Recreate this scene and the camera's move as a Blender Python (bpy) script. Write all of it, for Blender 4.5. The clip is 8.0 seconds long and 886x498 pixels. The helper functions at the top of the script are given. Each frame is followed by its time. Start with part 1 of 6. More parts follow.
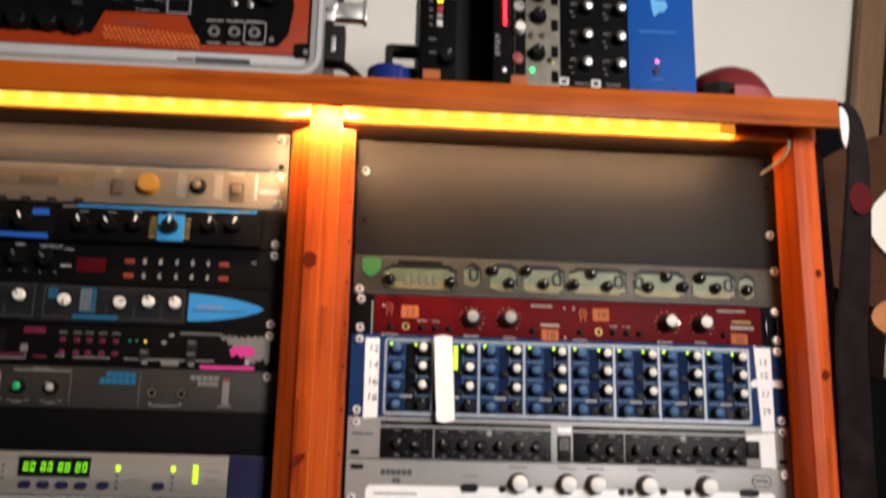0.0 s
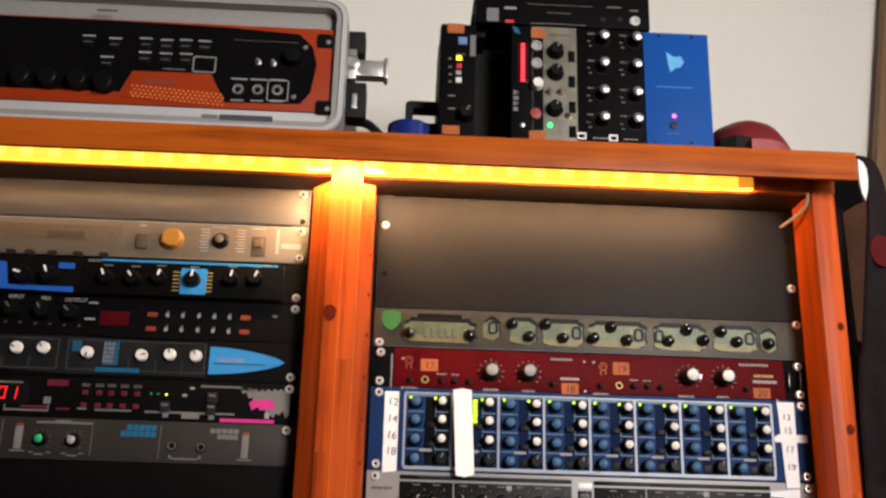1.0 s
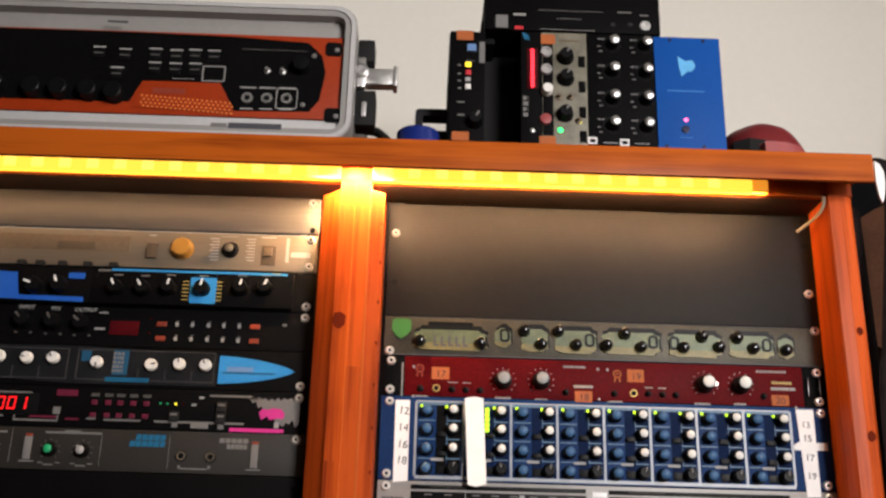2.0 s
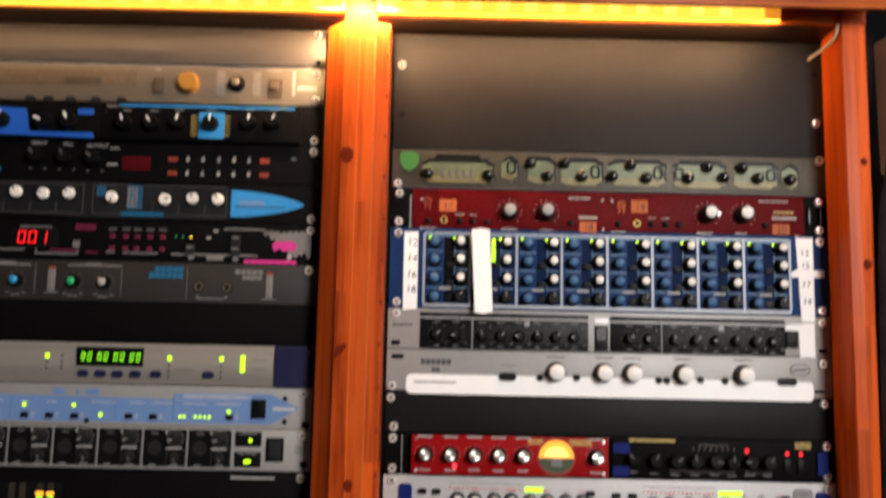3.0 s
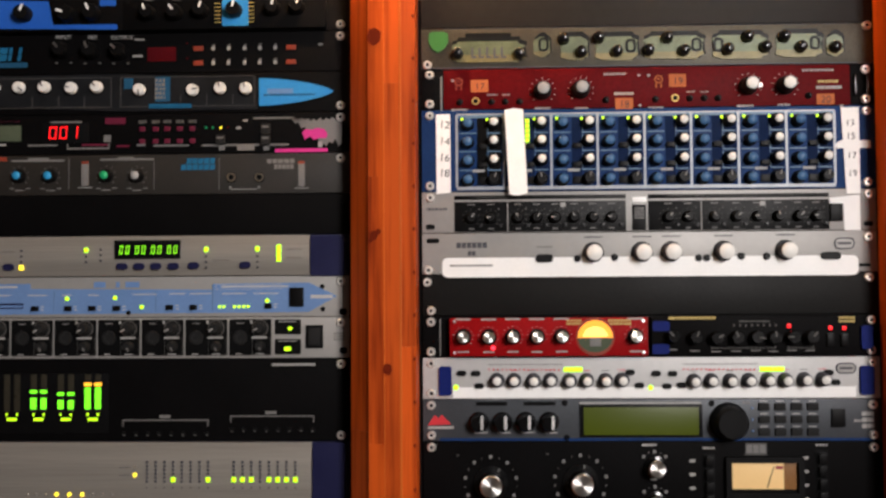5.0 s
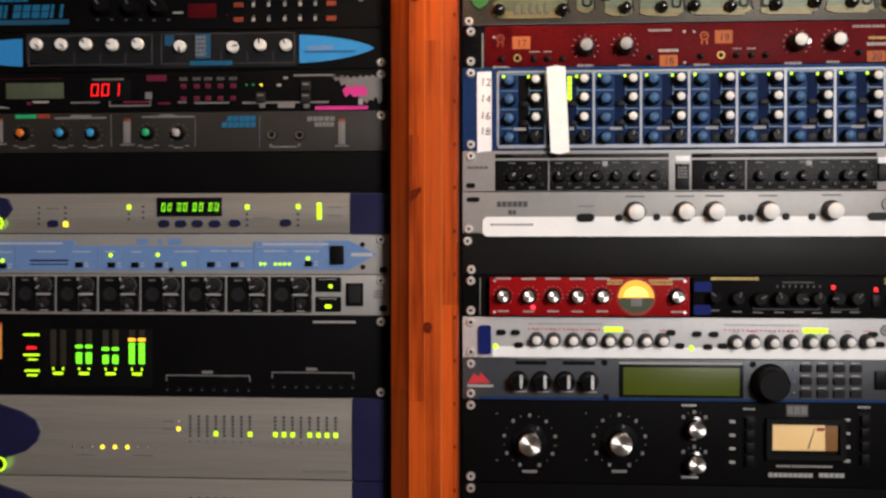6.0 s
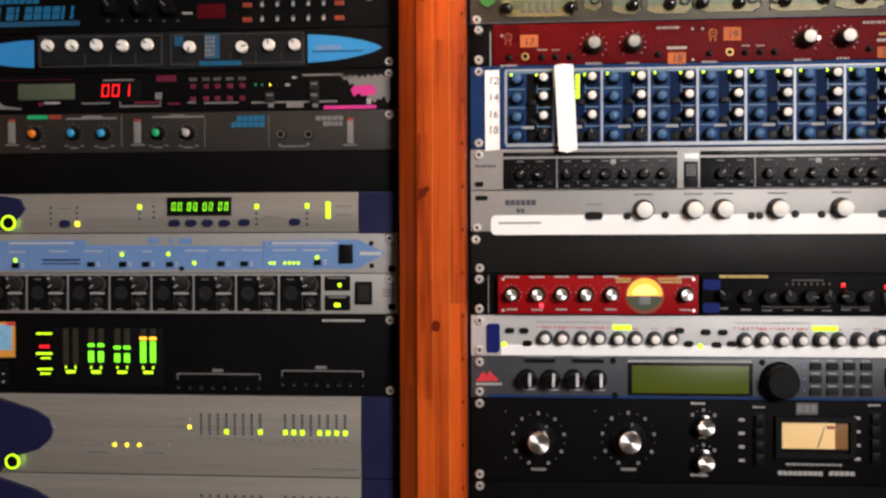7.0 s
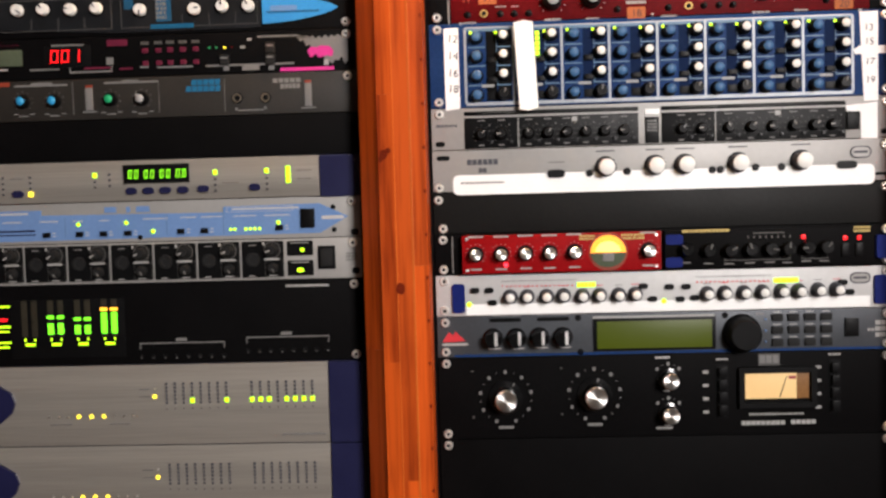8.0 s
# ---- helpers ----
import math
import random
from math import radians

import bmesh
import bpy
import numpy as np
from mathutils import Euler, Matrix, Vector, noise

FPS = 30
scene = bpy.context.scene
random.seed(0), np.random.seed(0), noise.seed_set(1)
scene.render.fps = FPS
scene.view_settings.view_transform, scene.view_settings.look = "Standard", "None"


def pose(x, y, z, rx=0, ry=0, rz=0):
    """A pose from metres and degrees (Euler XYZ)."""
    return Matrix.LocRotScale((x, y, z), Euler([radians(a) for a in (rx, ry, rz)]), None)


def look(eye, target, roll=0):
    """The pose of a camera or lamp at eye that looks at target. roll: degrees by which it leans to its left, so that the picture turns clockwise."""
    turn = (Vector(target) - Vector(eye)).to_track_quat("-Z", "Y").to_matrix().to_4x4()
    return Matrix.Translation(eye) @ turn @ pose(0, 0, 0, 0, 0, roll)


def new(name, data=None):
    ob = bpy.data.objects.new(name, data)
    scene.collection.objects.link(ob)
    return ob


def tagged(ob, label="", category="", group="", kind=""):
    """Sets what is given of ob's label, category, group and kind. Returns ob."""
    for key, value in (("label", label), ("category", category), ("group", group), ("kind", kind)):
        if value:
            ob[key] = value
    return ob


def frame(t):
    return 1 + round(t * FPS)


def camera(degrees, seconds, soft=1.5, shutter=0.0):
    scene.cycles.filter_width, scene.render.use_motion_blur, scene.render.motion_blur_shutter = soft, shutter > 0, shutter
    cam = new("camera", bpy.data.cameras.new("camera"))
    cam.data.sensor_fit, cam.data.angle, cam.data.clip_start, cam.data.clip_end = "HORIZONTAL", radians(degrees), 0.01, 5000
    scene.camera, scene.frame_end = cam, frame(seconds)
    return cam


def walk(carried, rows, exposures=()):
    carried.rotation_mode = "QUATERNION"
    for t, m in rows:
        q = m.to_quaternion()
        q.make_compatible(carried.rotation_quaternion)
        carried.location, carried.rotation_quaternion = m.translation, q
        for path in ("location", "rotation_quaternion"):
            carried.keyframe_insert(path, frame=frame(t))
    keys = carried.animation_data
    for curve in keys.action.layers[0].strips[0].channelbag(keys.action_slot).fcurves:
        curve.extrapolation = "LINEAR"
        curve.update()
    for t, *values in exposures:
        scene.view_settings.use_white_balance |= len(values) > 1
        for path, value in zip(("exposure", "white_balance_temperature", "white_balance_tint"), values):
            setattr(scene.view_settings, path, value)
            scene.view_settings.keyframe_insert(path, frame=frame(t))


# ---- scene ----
# ---------------------------------------------------------------- camera
cam = camera(48.5, 8.0, soft=2.5, shutter=0.6)
PATH = [
    (0, (0.0255, -1.0645, 1.1076), (0.1567, 0.8710, 1.5951), 1.20),
    (0.2, (0.0289, -1.0650, 1.1000), (0.1428, 0.8490, 1.6654), 1.20),
    (0.5, (0.0270, -1.0639, 1.1015), (0.1103, 0.8400, 1.7065), 1.31),
    (1, (0.0337, -1.0686, 1.0980), (0.1060, 0.8380, 1.7040), 1.57),
    (1.2, (0.0323, -1.0662, 1.0851), (0.1129, 0.8310, 1.7077), 1.53),
    (2.3, (0.0518, -1.0509, 1.0753), (0.0637, 0.8400, 1.7379), 1.56),
    (2.4, (0.0507, -1.0618, 1.0656), (0.0689, 0.8230, 1.7278), 1.49),
    (2.5, (0.0508, -1.0601, 1.0638), (0.0643, 0.8490, 1.6541), 1.09),
    (2.7, (0.0698, -1.0702, 1.0742), (0.0502, 0.8780, 1.5268), 1.34),
    (3, (0.0527, -1.0714, 1.1006), (0.0630, 0.9080, 1.3849), 1.21),
    (3.5, (0.0456, -1.0700, 1.1102), (0.0563, 0.9230, 1.2789), 1.00),
    (4, (0.0422, -1.0621, 1.1041), (0.0458, 0.9340, 1.2201), 0.20),
    (4.5, (0.0546, -1.0627, 1.0950), (0.0368, 0.9350, 1.1943), -0.60),
    (4.7, (0.0640, -1.0603, 1.0848), (0.0155, 0.9360, 1.1798), -0.51),
    (5.8, (0.0374, -1.0527, 1.0854), (-0.0579, 0.9450, 1.0926), -0.20),
    (6, (0.0500, -1.0542, 1.0876), (-0.0845, 0.9410, 1.0793), 0.00),
    (6.5, (0.0637, -1.0519, 1.0922), (-0.1175, 0.9400, 1.0818), -0.20),
    (7, (0.0589, -1.0559, 1.0914), (-0.1092, 0.9360, 1.0731), -0.18),
    (7.2, (0.0279, -1.0523, 1.0851), (-0.0484, 0.9460, 1.0304), -0.51),
    (7.5, (0.0354, -1.0522, 1.0865), (-0.0517, 0.9440, 0.9984), -0.80),
    (8, (0.0569, -1.0500, 1.0958), (-0.0349, 0.9450, 0.9892), -1.60),
]
walk(cam, [(t, look(eye, target, roll)) for t, eye, target, roll in PATH],
     [(0.0, 0.0), (6.0, -0.08), (6.6, -0.05), (7.0, 0.12), (7.5, 0.20), (8.0, 0.30)])

# ---------------------------------------------------------------- world and light
world = bpy.data.worlds.new("sky")
world.use_nodes = True
scene.world = world
sky = world.node_tree.nodes.new("ShaderNodeTexSky")
sky.sky_type, sky.sun_disc = "NISHITA", False
sky.sun_elevation, sky.sun_rotation = radians(34), radians(63)
back = world.node_tree.nodes["Background"]
world.node_tree.links.new(sky.outputs[0], back.inputs[0])
back.inputs[1].default_value = 0.12

sun_data = bpy.data.lights.new("sun", "SUN")
sun_data.energy, sun_data.angle, sun_data.color = 2.0, radians(0.5), (1.0, 0.95, 0.88)
sun = new("sun", sun_data)
sun.matrix_world = look((6, 3, 5), (2, 1, 2))

window_light = bpy.data.lights.new("window_light", "AREA")
window_light.shape, window_light.size, window_light.size_y = "RECTANGLE", 0.55, 0.65
window_light.energy, window_light.color = 60.0, (1.0, 0.94, 0.92)
lamp = new("window_light", window_light)
lamp.matrix_world = look((1.07, -2.10, 1.66), (0.1, 0.0, 1.2))

# fill lamp in an unseen opening, added to brighten the cream wall
side_light = bpy.data.lights.new("added_side_fill", "AREA")
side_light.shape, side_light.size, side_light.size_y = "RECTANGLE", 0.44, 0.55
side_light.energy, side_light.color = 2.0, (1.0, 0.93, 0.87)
lamp = new("added_side_fill", side_light)
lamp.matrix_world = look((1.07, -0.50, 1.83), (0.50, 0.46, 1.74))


def strip_lamp(x0, x1, y, z, target, watts):
    """A thin area lamp giving the downward glow of the amber strip."""
    data = bpy.data.lights.new("strip_glow", "AREA")
    data.shape, data.size, data.size_y = "RECTANGLE", x1 - x0, 0.004
    data.energy, data.color = watts, (1.0, 0.60, 0.30)
    ob = new("strip_glow", data)
    x = (x0 + x1) / 2
    ob.matrix_world = look((x, y, z), (x, target[0], target[1]))


strip_lamp(-0.64, -0.0585, -0.0565, 1.5025, (0.0, 1.485), 0.30)
strip_lamp(-0.0200, 0.415, -0.0565, 1.5025, (0.0, 1.486), 2.5)
# three short extra lamps, added to brighten the centre upright's top
strip_lamp(-0.050, -0.022, -0.0740, 1.5150, (-0.050, 1.47), 0.75)
strip_lamp(-0.080, -0.054, -0.0660, 1.5020, (-0.048, 1.485), 0.42)
strip_lamp(-0.017, 0.002, -0.0660, 1.5020, (-0.044, 1.485), 0.42)


# ---------------------------------------------------------------- materials
def mat(name, col, rough=0.5, metal=0.0, var=0.18, scale=30.0, bump=0.03, stretch=(1, 1, 1), coat=0.0, glow=0.0, rand=0.0, spec=0.28):
    """A surface with coarse and fine variation, fine relief and uneven gloss."""
    m = bpy.data.materials.new(name)
    m.use_nodes = True
    nt, n, ln = m.node_tree, m.node_tree.nodes, m.node_tree.links
    b = n["Principled BSDF"]
    b.inputs["Metallic"].default_value = metal
    b.inputs["Coat Weight"].default_value = coat
    b.inputs["Specular IOR Level"].default_value = spec
    b.inputs["Coat Roughness"].default_value = 0.25
    tc, mp = n.new("ShaderNodeTexCoord"), n.new("ShaderNodeMapping")
    mp.inputs["Scale"].default_value = stretch
    ln.new(tc.outputs["Object"], mp.inputs["Vector"])
    info = n.new("ShaderNodeObjectInfo")
    ln.new(info.outputs["Random"], mp.inputs["Location"])
    big, fine = n.new("ShaderNodeTexNoise"), n.new("ShaderNodeTexNoise")
    for tex, s, d in ((big, scale, 3), (fine, scale * 14, 2)):
        tex.inputs["Scale"].default_value, tex.inputs["Detail"].default_value = s, d
        ln.new(mp.outputs[0], tex.inputs["Vector"])
    mix = n.new("ShaderNodeMath")
    mix.operation = "ADD"
    ln.new(big.outputs["Fac"], mix.inputs[0])
    ln.new(fine.outputs["Fac"], mix.inputs[1])
    rng = n.new("ShaderNodeMapRange")
    rng.inputs["From Min"].default_value, rng.inputs["From Max"].default_value = 0.6, 1.4
    rng.inputs["To Min"].default_value, rng.inputs["To Max"].default_value = 1 - var, 1 + var
    ln.new(mix.outputs[0], rng.inputs["Value"])
    shade = n.new("ShaderNodeVectorMath")
    shade.operation = "SCALE"
    shade.inputs[0].default_value = [c * (0.2 if glow > 1.5 else 1.0) for c in col]
    ln.new(rng.outputs[0], shade.inputs["Scale"])
    last = shade
    if rand:
        vary = n.new("ShaderNodeMapRange")
        vary.inputs["To Min"].default_value, vary.inputs["To Max"].default_value = 1 - rand, 1 + rand
        ln.new(info.outputs["Random"], vary.inputs["Value"])
        last = n.new("ShaderNodeVectorMath")
        last.operation = "SCALE"
        ln.new(shade.outputs[0], last.inputs[0])
        ln.new(vary.outputs[0], last.inputs["Scale"])
    ln.new(last.outputs[0], b.inputs["Base Color"])
    rr = n.new("ShaderNodeMapRange")
    rr.inputs["To Min"].default_value, rr.inputs["To Max"].default_value = max(rough - 0.09, 0.03), min(rough + 0.09, 1)
    ln.new(big.outputs["Fac"], rr.inputs["Value"])
    ln.new(rr.outputs[0], b.inputs["Roughness"])
    if bump:
        bp = n.new("ShaderNodeBump")
        bp.inputs["Strength"].default_value, bp.inputs["Distance"].default_value = min(bump * 8, 1), 0.0004
        ln.new(fine.outputs["Fac"], bp.inputs["Height"])
        ln.new(bp.outputs[0], b.inputs["Normal"])
    if glow:
        b.inputs["Emission Color"].default_value = (*col, 1)
        b.inputs["Emission Strength"].default_value = glow
    return m


def wood(name, axis, dark, light, rand=0.22):
    """Varnished pine with grain that runs along one axis."""
    m = bpy.data.materials.new(name)
    m.use_nodes = True
    n, ln = m.node_tree.nodes, m.node_tree.links
    b = n["Principled BSDF"]
    tc, info, mp = n.new("ShaderNodeTexCoord"), n.new("ShaderNodeObjectInfo"), n.new("ShaderNodeMapping")
    s = [70.0, 70.0, 70.0]
    s[axis] = 2.6
    mp.inputs["Scale"].default_value = s
    ln.new(tc.outputs["Object"], mp.inputs["Vector"])
    off = n.new("ShaderNodeMath")
    off.operation, off.inputs[1].default_value = "MULTIPLY", 37.0
    ln.new(info.outputs["Random"], off.inputs[0])
    ln.new(off.outputs[0], mp.inputs["Location"])
    grain, fibre, cloud = (n.new("ShaderNodeTexNoise") for _ in range(3))
    for tex, sc, d in ((grain, 1.0, 4), (fibre, 6.0, 2)):
        tex.inputs["Scale"].default_value, tex.inputs["Detail"].default_value = sc, d
        tex.inputs["Distortion"].default_value = 0.6
        ln.new(mp.outputs[0], tex.inputs["Vector"])
    cloud.inputs["Scale"].default_value = 9.0
    ln.new(tc.outputs["Object"], cloud.inputs["Vector"])
    add = n.new("ShaderNodeMath")
    add.operation = "MULTIPLY_ADD"
    add.inputs[1].default_value = 0.35
    ln.new(fibre.outputs["Fac"], add.inputs[0])
    ln.new(grain.outputs["Fac"], add.inputs[2])
    add2 = n.new("ShaderNodeMath")
    add2.operation = "MULTIPLY_ADD"
    add2.inputs[1].default_value = 0.5
    ln.new(cloud.outputs["Fac"], add2.inputs[0])
    ln.new(add.outputs[0], add2.inputs[2])
    ramp = n.new("ShaderNodeValToRGB")
    ramp.color_ramp.elements[0].position, ramp.color_ramp.elements[0].color = 0.55, (*dark, 1)
    ramp.color_ramp.elements[1].position, ramp.color_ramp.elements[1].color = 1.15, (*light, 1)
    ramp.color_ramp.elements[1].position = 1.0
    ln.new(add2.outputs[0], ramp.inputs[0])
    vary = n.new("ShaderNodeMapRange")
    vary.inputs["To Min"].default_value, vary.inputs["To Max"].default_value = 1 - rand, 1 + rand
    ln.new(info.outputs["Random"], vary.inputs["Value"])
    sc = n.new("ShaderNodeVectorMath")
    sc.operation = "SCALE"
    ln.new(ramp.outputs[0], sc.inputs[0])
    ln.new(vary.outputs[0], sc.inputs["Scale"])
    ln.new(sc.outputs[0], b.inputs["Base Color"])
    b.inputs["Roughness"].default_value = 0.45
    b.inputs["Specular IOR Level"].default_value = 0.08
    b.inputs["Coat Weight"].default_value, b.inputs["Coat Roughness"].default_value = 0.04, 0.25
    bp = n.new("ShaderNodeBump")
    bp.inputs["Strength"].default_value, bp.inputs["Distance"].default_value = 0.25, 0.0006
    ln.new(add.outputs[0], bp.inputs["Height"])
    ln.new(bp.outputs[0], b.inputs["Normal"])
    return m


def light_mat(name, col, strength):
    return mat(name, col, 0.4, glow=strength, var=0.05, bump=0)


wood_z = wood("pine_upright", 2, (0.125, 0.0095, 0.0014), (0.55, 0.082, 0.009))
wood_x = wood("pine_lengthwise", 0, (0.17, 0.022, 0.0025), (0.46, 0.097, 0.0085), 0.06)
wood_mark = mat("pine_dark_mark", (0.13, 0.014, 0.004), 0.6, scale=200, spec=0.03)
wood_dark = mat("dark_board", (0.055, 0.030, 0.018), 0.6, scale=20)
plaster = mat("wall_plaster", (0.86, 0.83, 0.75), 0.9, var=0.02, scale=5, bump=0.008)
# unseen ceiling, side walls and floor are kept dark to cut bounced light
ceiling_paint = mat("ceiling_paint", (0.22, 0.21, 0.19), 0.9, var=0.03, scale=5)
plaster_dim = mat("darkened_wall_paint", (0.13, 0.112, 0.095), 0.9, var=0.05, scale=6, bump=0.01)
floor_wood = mat("floor_laminate", (0.10, 0.06, 0.035), 0.5, scale=8, stretch=(1, 8, 1))
casing_wood = mat("brown_casing", (0.24, 0.14, 0.075), 0.55, scale=12, stretch=(1, 1, 0.1))
black_metal = mat("black_painted_steel", (0.004, 0.004, 0.0043), 0.55, var=0.35, scale=25, bump=0.04, spec=0.07)
black_panel = mat("black_anodised_panel", (0.0032, 0.0030, 0.0032), 0.55, var=0.25, scale=16, bump=0.04, spec=0.035)
black_plastic = mat("black_plastic", (0.004, 0.004, 0.0043), 0.40, var=0.2, scale=90, spec=0.10)
black_rubber = mat("black_rubber", (0.008, 0.008, 0.008), 0.75, var=0.3, scale=90)
charcoal = mat("charcoal_panel", (0.0155, 0.01417, 0.01328), 0.5, 0.0, var=0.10, scale=7, bump=0.05, spec=0.07)
grey_panel = mat("grey_blank_panel", (0.1066, 0.09348, 0.07872), 0.42, 0.4, var=0.10, scale=7, bump=0.04, stretch=(0.2, 1, 3))
beige_panel = mat("beige_brushed_panel", (0.164, 0.1353, 0.1), 0.40, 0.4, var=0.12, scale=12, stretch=(0.15, 1, 4))
silver = mat("brushed_aluminium", (0.41, 0.3813, 0.3403), 0.36, 0.6, var=0.15, scale=14, bump=0.03, stretch=(0.08, 1, 5))
silver_paint = mat("silver_painted_panel", (0.2952, 0.2845, 0.2706), 0.45, 0.15, var=0.06, scale=10)
pale_paint = mat("pale_grey_paint", (0.4704, 0.462, 0.4536), 0.45, 0.1, var=0.06, scale=12)
white_paint = mat("white_paint", (0.86, 0.85, 0.83), 0.4, var=0.04, scale=30)
tape_white = mat("white_cloth_tape", (0.90, 0.89, 0.87), 0.75, var=0.06, scale=60, bump=0.08)
ink = mat("marker_ink", (0.02, 0.02, 0.025), 0.6)
chrome = mat("chrome", (0.80, 0.79, 0.78), 0.33, 1.0, var=0.06, scale=60, bump=0)
steel = mat("turned_steel", (0.86, 0.85, 0.83), 0.34, 1.0, var=0.1, scale=120, bump=0.02)
brass = mat("brass", (0.45, 0.30, 0.10), 0.5, 0.8, var=0.1, scale=90)
navy = mat("navy_plastic", (0.01066, 0.01148, 0.0451), 0.38, var=0.15, scale=25)
rack_blue = mat("blue_painted_panel", (0.01148, 0.03444, 0.1107), 0.5, var=0.2, scale=18, spec=0.06)
pale_blue = mat("pale_blue_print", (0.1312, 0.2296, 0.4428), 0.45, var=0.08, scale=25)
sky_blue = mat("sky_blue_print", (0.0287, 0.2296, 0.5412), 0.42, var=0.10, scale=25)
knob_blue = mat("blue_knob_plastic", (0.041, 0.1066, 0.2214), 0.38, var=0.12, scale=90)
red_panel = mat("red_painted_panel", (0.08487, 0.002952, 0.004428), 0.5, var=0.25, scale=18, spec=0.04)
bright_red = mat("bright_red_panel", (0.24, 0.0035, 0.005), 0.5, var=0.15, scale=22, spec=0.05)
orange_panel = mat("orange_metal_panel", (0.2952, 0.03116, 0.00492), 0.38, var=0.12, scale=16)
orange_sticker = mat("orange_paper_sticker", (0.3936, 0.1066, 0.0287), 0.7, var=0.12, scale=80)
olive_panel = mat("olive_brushed_panel", (0.0574, 0.05248, 0.041), 0.42, 0.3, var=0.3, scale=30, bump=0.08, spec=0.1)
olive_pad = mat("green_enamel_pad", (0.0779, 0.09676, 0.05084), 0.35, 0.1, var=0.45, scale=60, bump=0.08)
chorus_grey = mat("dark_grey_brown_panel", (0.01968, 0.01722, 0.01476), 0.5, var=0.15, scale=22)
slate_panel = mat("slate_grey_panel", (0.05853, 0.06347, 0.07123), 0.42, 0.3, var=0.12, scale=20)
smoke = mat("smoke_grey_panel", (0.010, 0.0105, 0.012), 0.35, var=0.4, scale=30)
knob_white = mat("white_knob_plastic", (0.74, 0.72, 0.68), 0.35, var=0.05, scale=90)
knob_grey = mat("grey_knob_plastic", (0.34, 0.33, 0.32), 0.35, var=0.08, scale=90)
knob_yellow = mat("ochre_knob_plastic", (0.328, 0.164, 0.0287), 0.4, var=0.1, scale=90)
knob_orange = mat("orange_knob_plastic", (0.615, 0.164, 0.0164), 0.35, scale=90)
knob_azure = mat("azure_knob_plastic", (0.0246, 0.2624, 0.5084), 0.35, scale=90)
knob_green = mat("green_knob_plastic", (0.0164, 0.3444, 0.1312), 0.35, scale=90)
print_white = mat("white_print", (0.324, 0.315, 0.3015), 0.6, var=0.1)
print_grey = mat("grey_print", (0.16, 0.155, 0.15), 0.6, var=0.1)
print_dark = mat("dark_print", (0.06, 0.06, 0.07), 0.6, var=0.1)
print_gold = mat("gold_print", (0.45, 0.33, 0.10), 0.5, var=0.1)
print_red = mat("red_print", (0.55, 0.03, 0.04), 0.5, var=0.1)
print_pink = mat("pink_print", (0.574, 0.0328, 0.246), 0.5, var=0.1)
dull_pink = mat("dull_pink_button", (0.1066, 0.00902, 0.0287), 0.45, var=0.1)
dull_red = mat("dull_red_button", (0.2296, 0.0369, 0.01804), 0.5, var=0.1)
dark_red_glass = mat("unlit_red_window", (0.06, 0.004, 0.006), 0.15)
lcd_dull = mat("unlit_lcd", (0.07, 0.085, 0.055), 0.2)
blue_plate = mat("blue_module_paint", (0.00656, 0.0697, 0.3034), 0.5, var=0.08, scale=20, spec=0.08)
blue_tape = mat("blue_tape", (0.010, 0.022, 0.15), 0.22, var=0.1, scale=40)
leather = mat("black_tooled_leather", (0.013, 0.0085, 0.0085), 0.5, var=0.75, scale=45, bump=0.12, spec=0.08)
leather_red = mat("dark_red_leather", (0.10, 0.010, 0.011), 0.7, var=0.35, scale=60, bump=0.1, spec=0.05)
crescent_white = mat("white_crescent_finish", (0.85, 0.84, 0.82), 0.4, var=0.03)
maroon = mat("maroon_plastic", (0.164, 0.01804, 0.0205), 0.4, var=0.25, scale=60)
rose = mat("rose_plastic", (0.2952, 0.0615, 0.0615), 0.4, var=0.2, scale=60)
cream_lacquer = mat("cream_lacquer", (0.74, 0.70, 0.60), 0.25, var=0.05, coat=0.5)
amber_lacquer = mat("amber_lacquer", (0.45, 0.15, 0.02), 0.25, var=0.2, coat=0.5)
glow_strip = light_mat("amber_strip_glow", (1.0, 0.55, 0.05), 1.7)
glow_fade = light_mat("amber_strip_fade", (1.0, 0.36, 0.03), 0.8)
glow_bead = light_mat("amber_bead_glow", (1.0, 0.62, 0.10), 1.85)
glow_lime = light_mat("lime_lamp", (0.50, 0.92, 0.015), 1.25)
glow_green = light_mat("green_lamp", (0.08, 0.85, 0.10), 2.0)
glow_yellow = light_mat("yellow_lamp", (1.0, 0.75, 0.04), 2.2)
glow_amber = light_mat("amber_lamp", (1.0, 0.42, 0.03), 2.0)
glow_red = light_mat("red_lamp", (1.0, 0.015, 0.02), 0.85)
glow_pink = light_mat("pink_lamp", (1.0, 0.15, 0.25), 3.0)
glow_digits = light_mat("green_digits", (0.28, 0.85, 0.02), 0.95)
glow_lcd = light_mat("green_lcd_backlight", (0.028, 0.036, 0.002), 1.1)
glow_meter = light_mat("meter_backlight", (1.0, 0.36, 0.03), 1.6)
glow_meter_hot = light_mat("meter_backlight_centre", (1.0, 0.68, 0.16), 1.6)
amber_dim = mat("amber_meter_end", (0.22, 0.10, 0.03), 0.5)
rack_deep = mat("deep_blue_recess_shade", (0.00492, 0.01312, 0.0451), 0.6, var=0.15, spec=0.04)
glow_badge = light_mat("green_badge", (0.03, 0.13, 0.025), 0.22)
beige_dark = mat("beige_slot", (0.13, 0.095, 0.06), 0.5, 0.2, scale=20)
beige_deep = mat("beige_slot_print", (0.075, 0.055, 0.035), 0.5, scale=20)
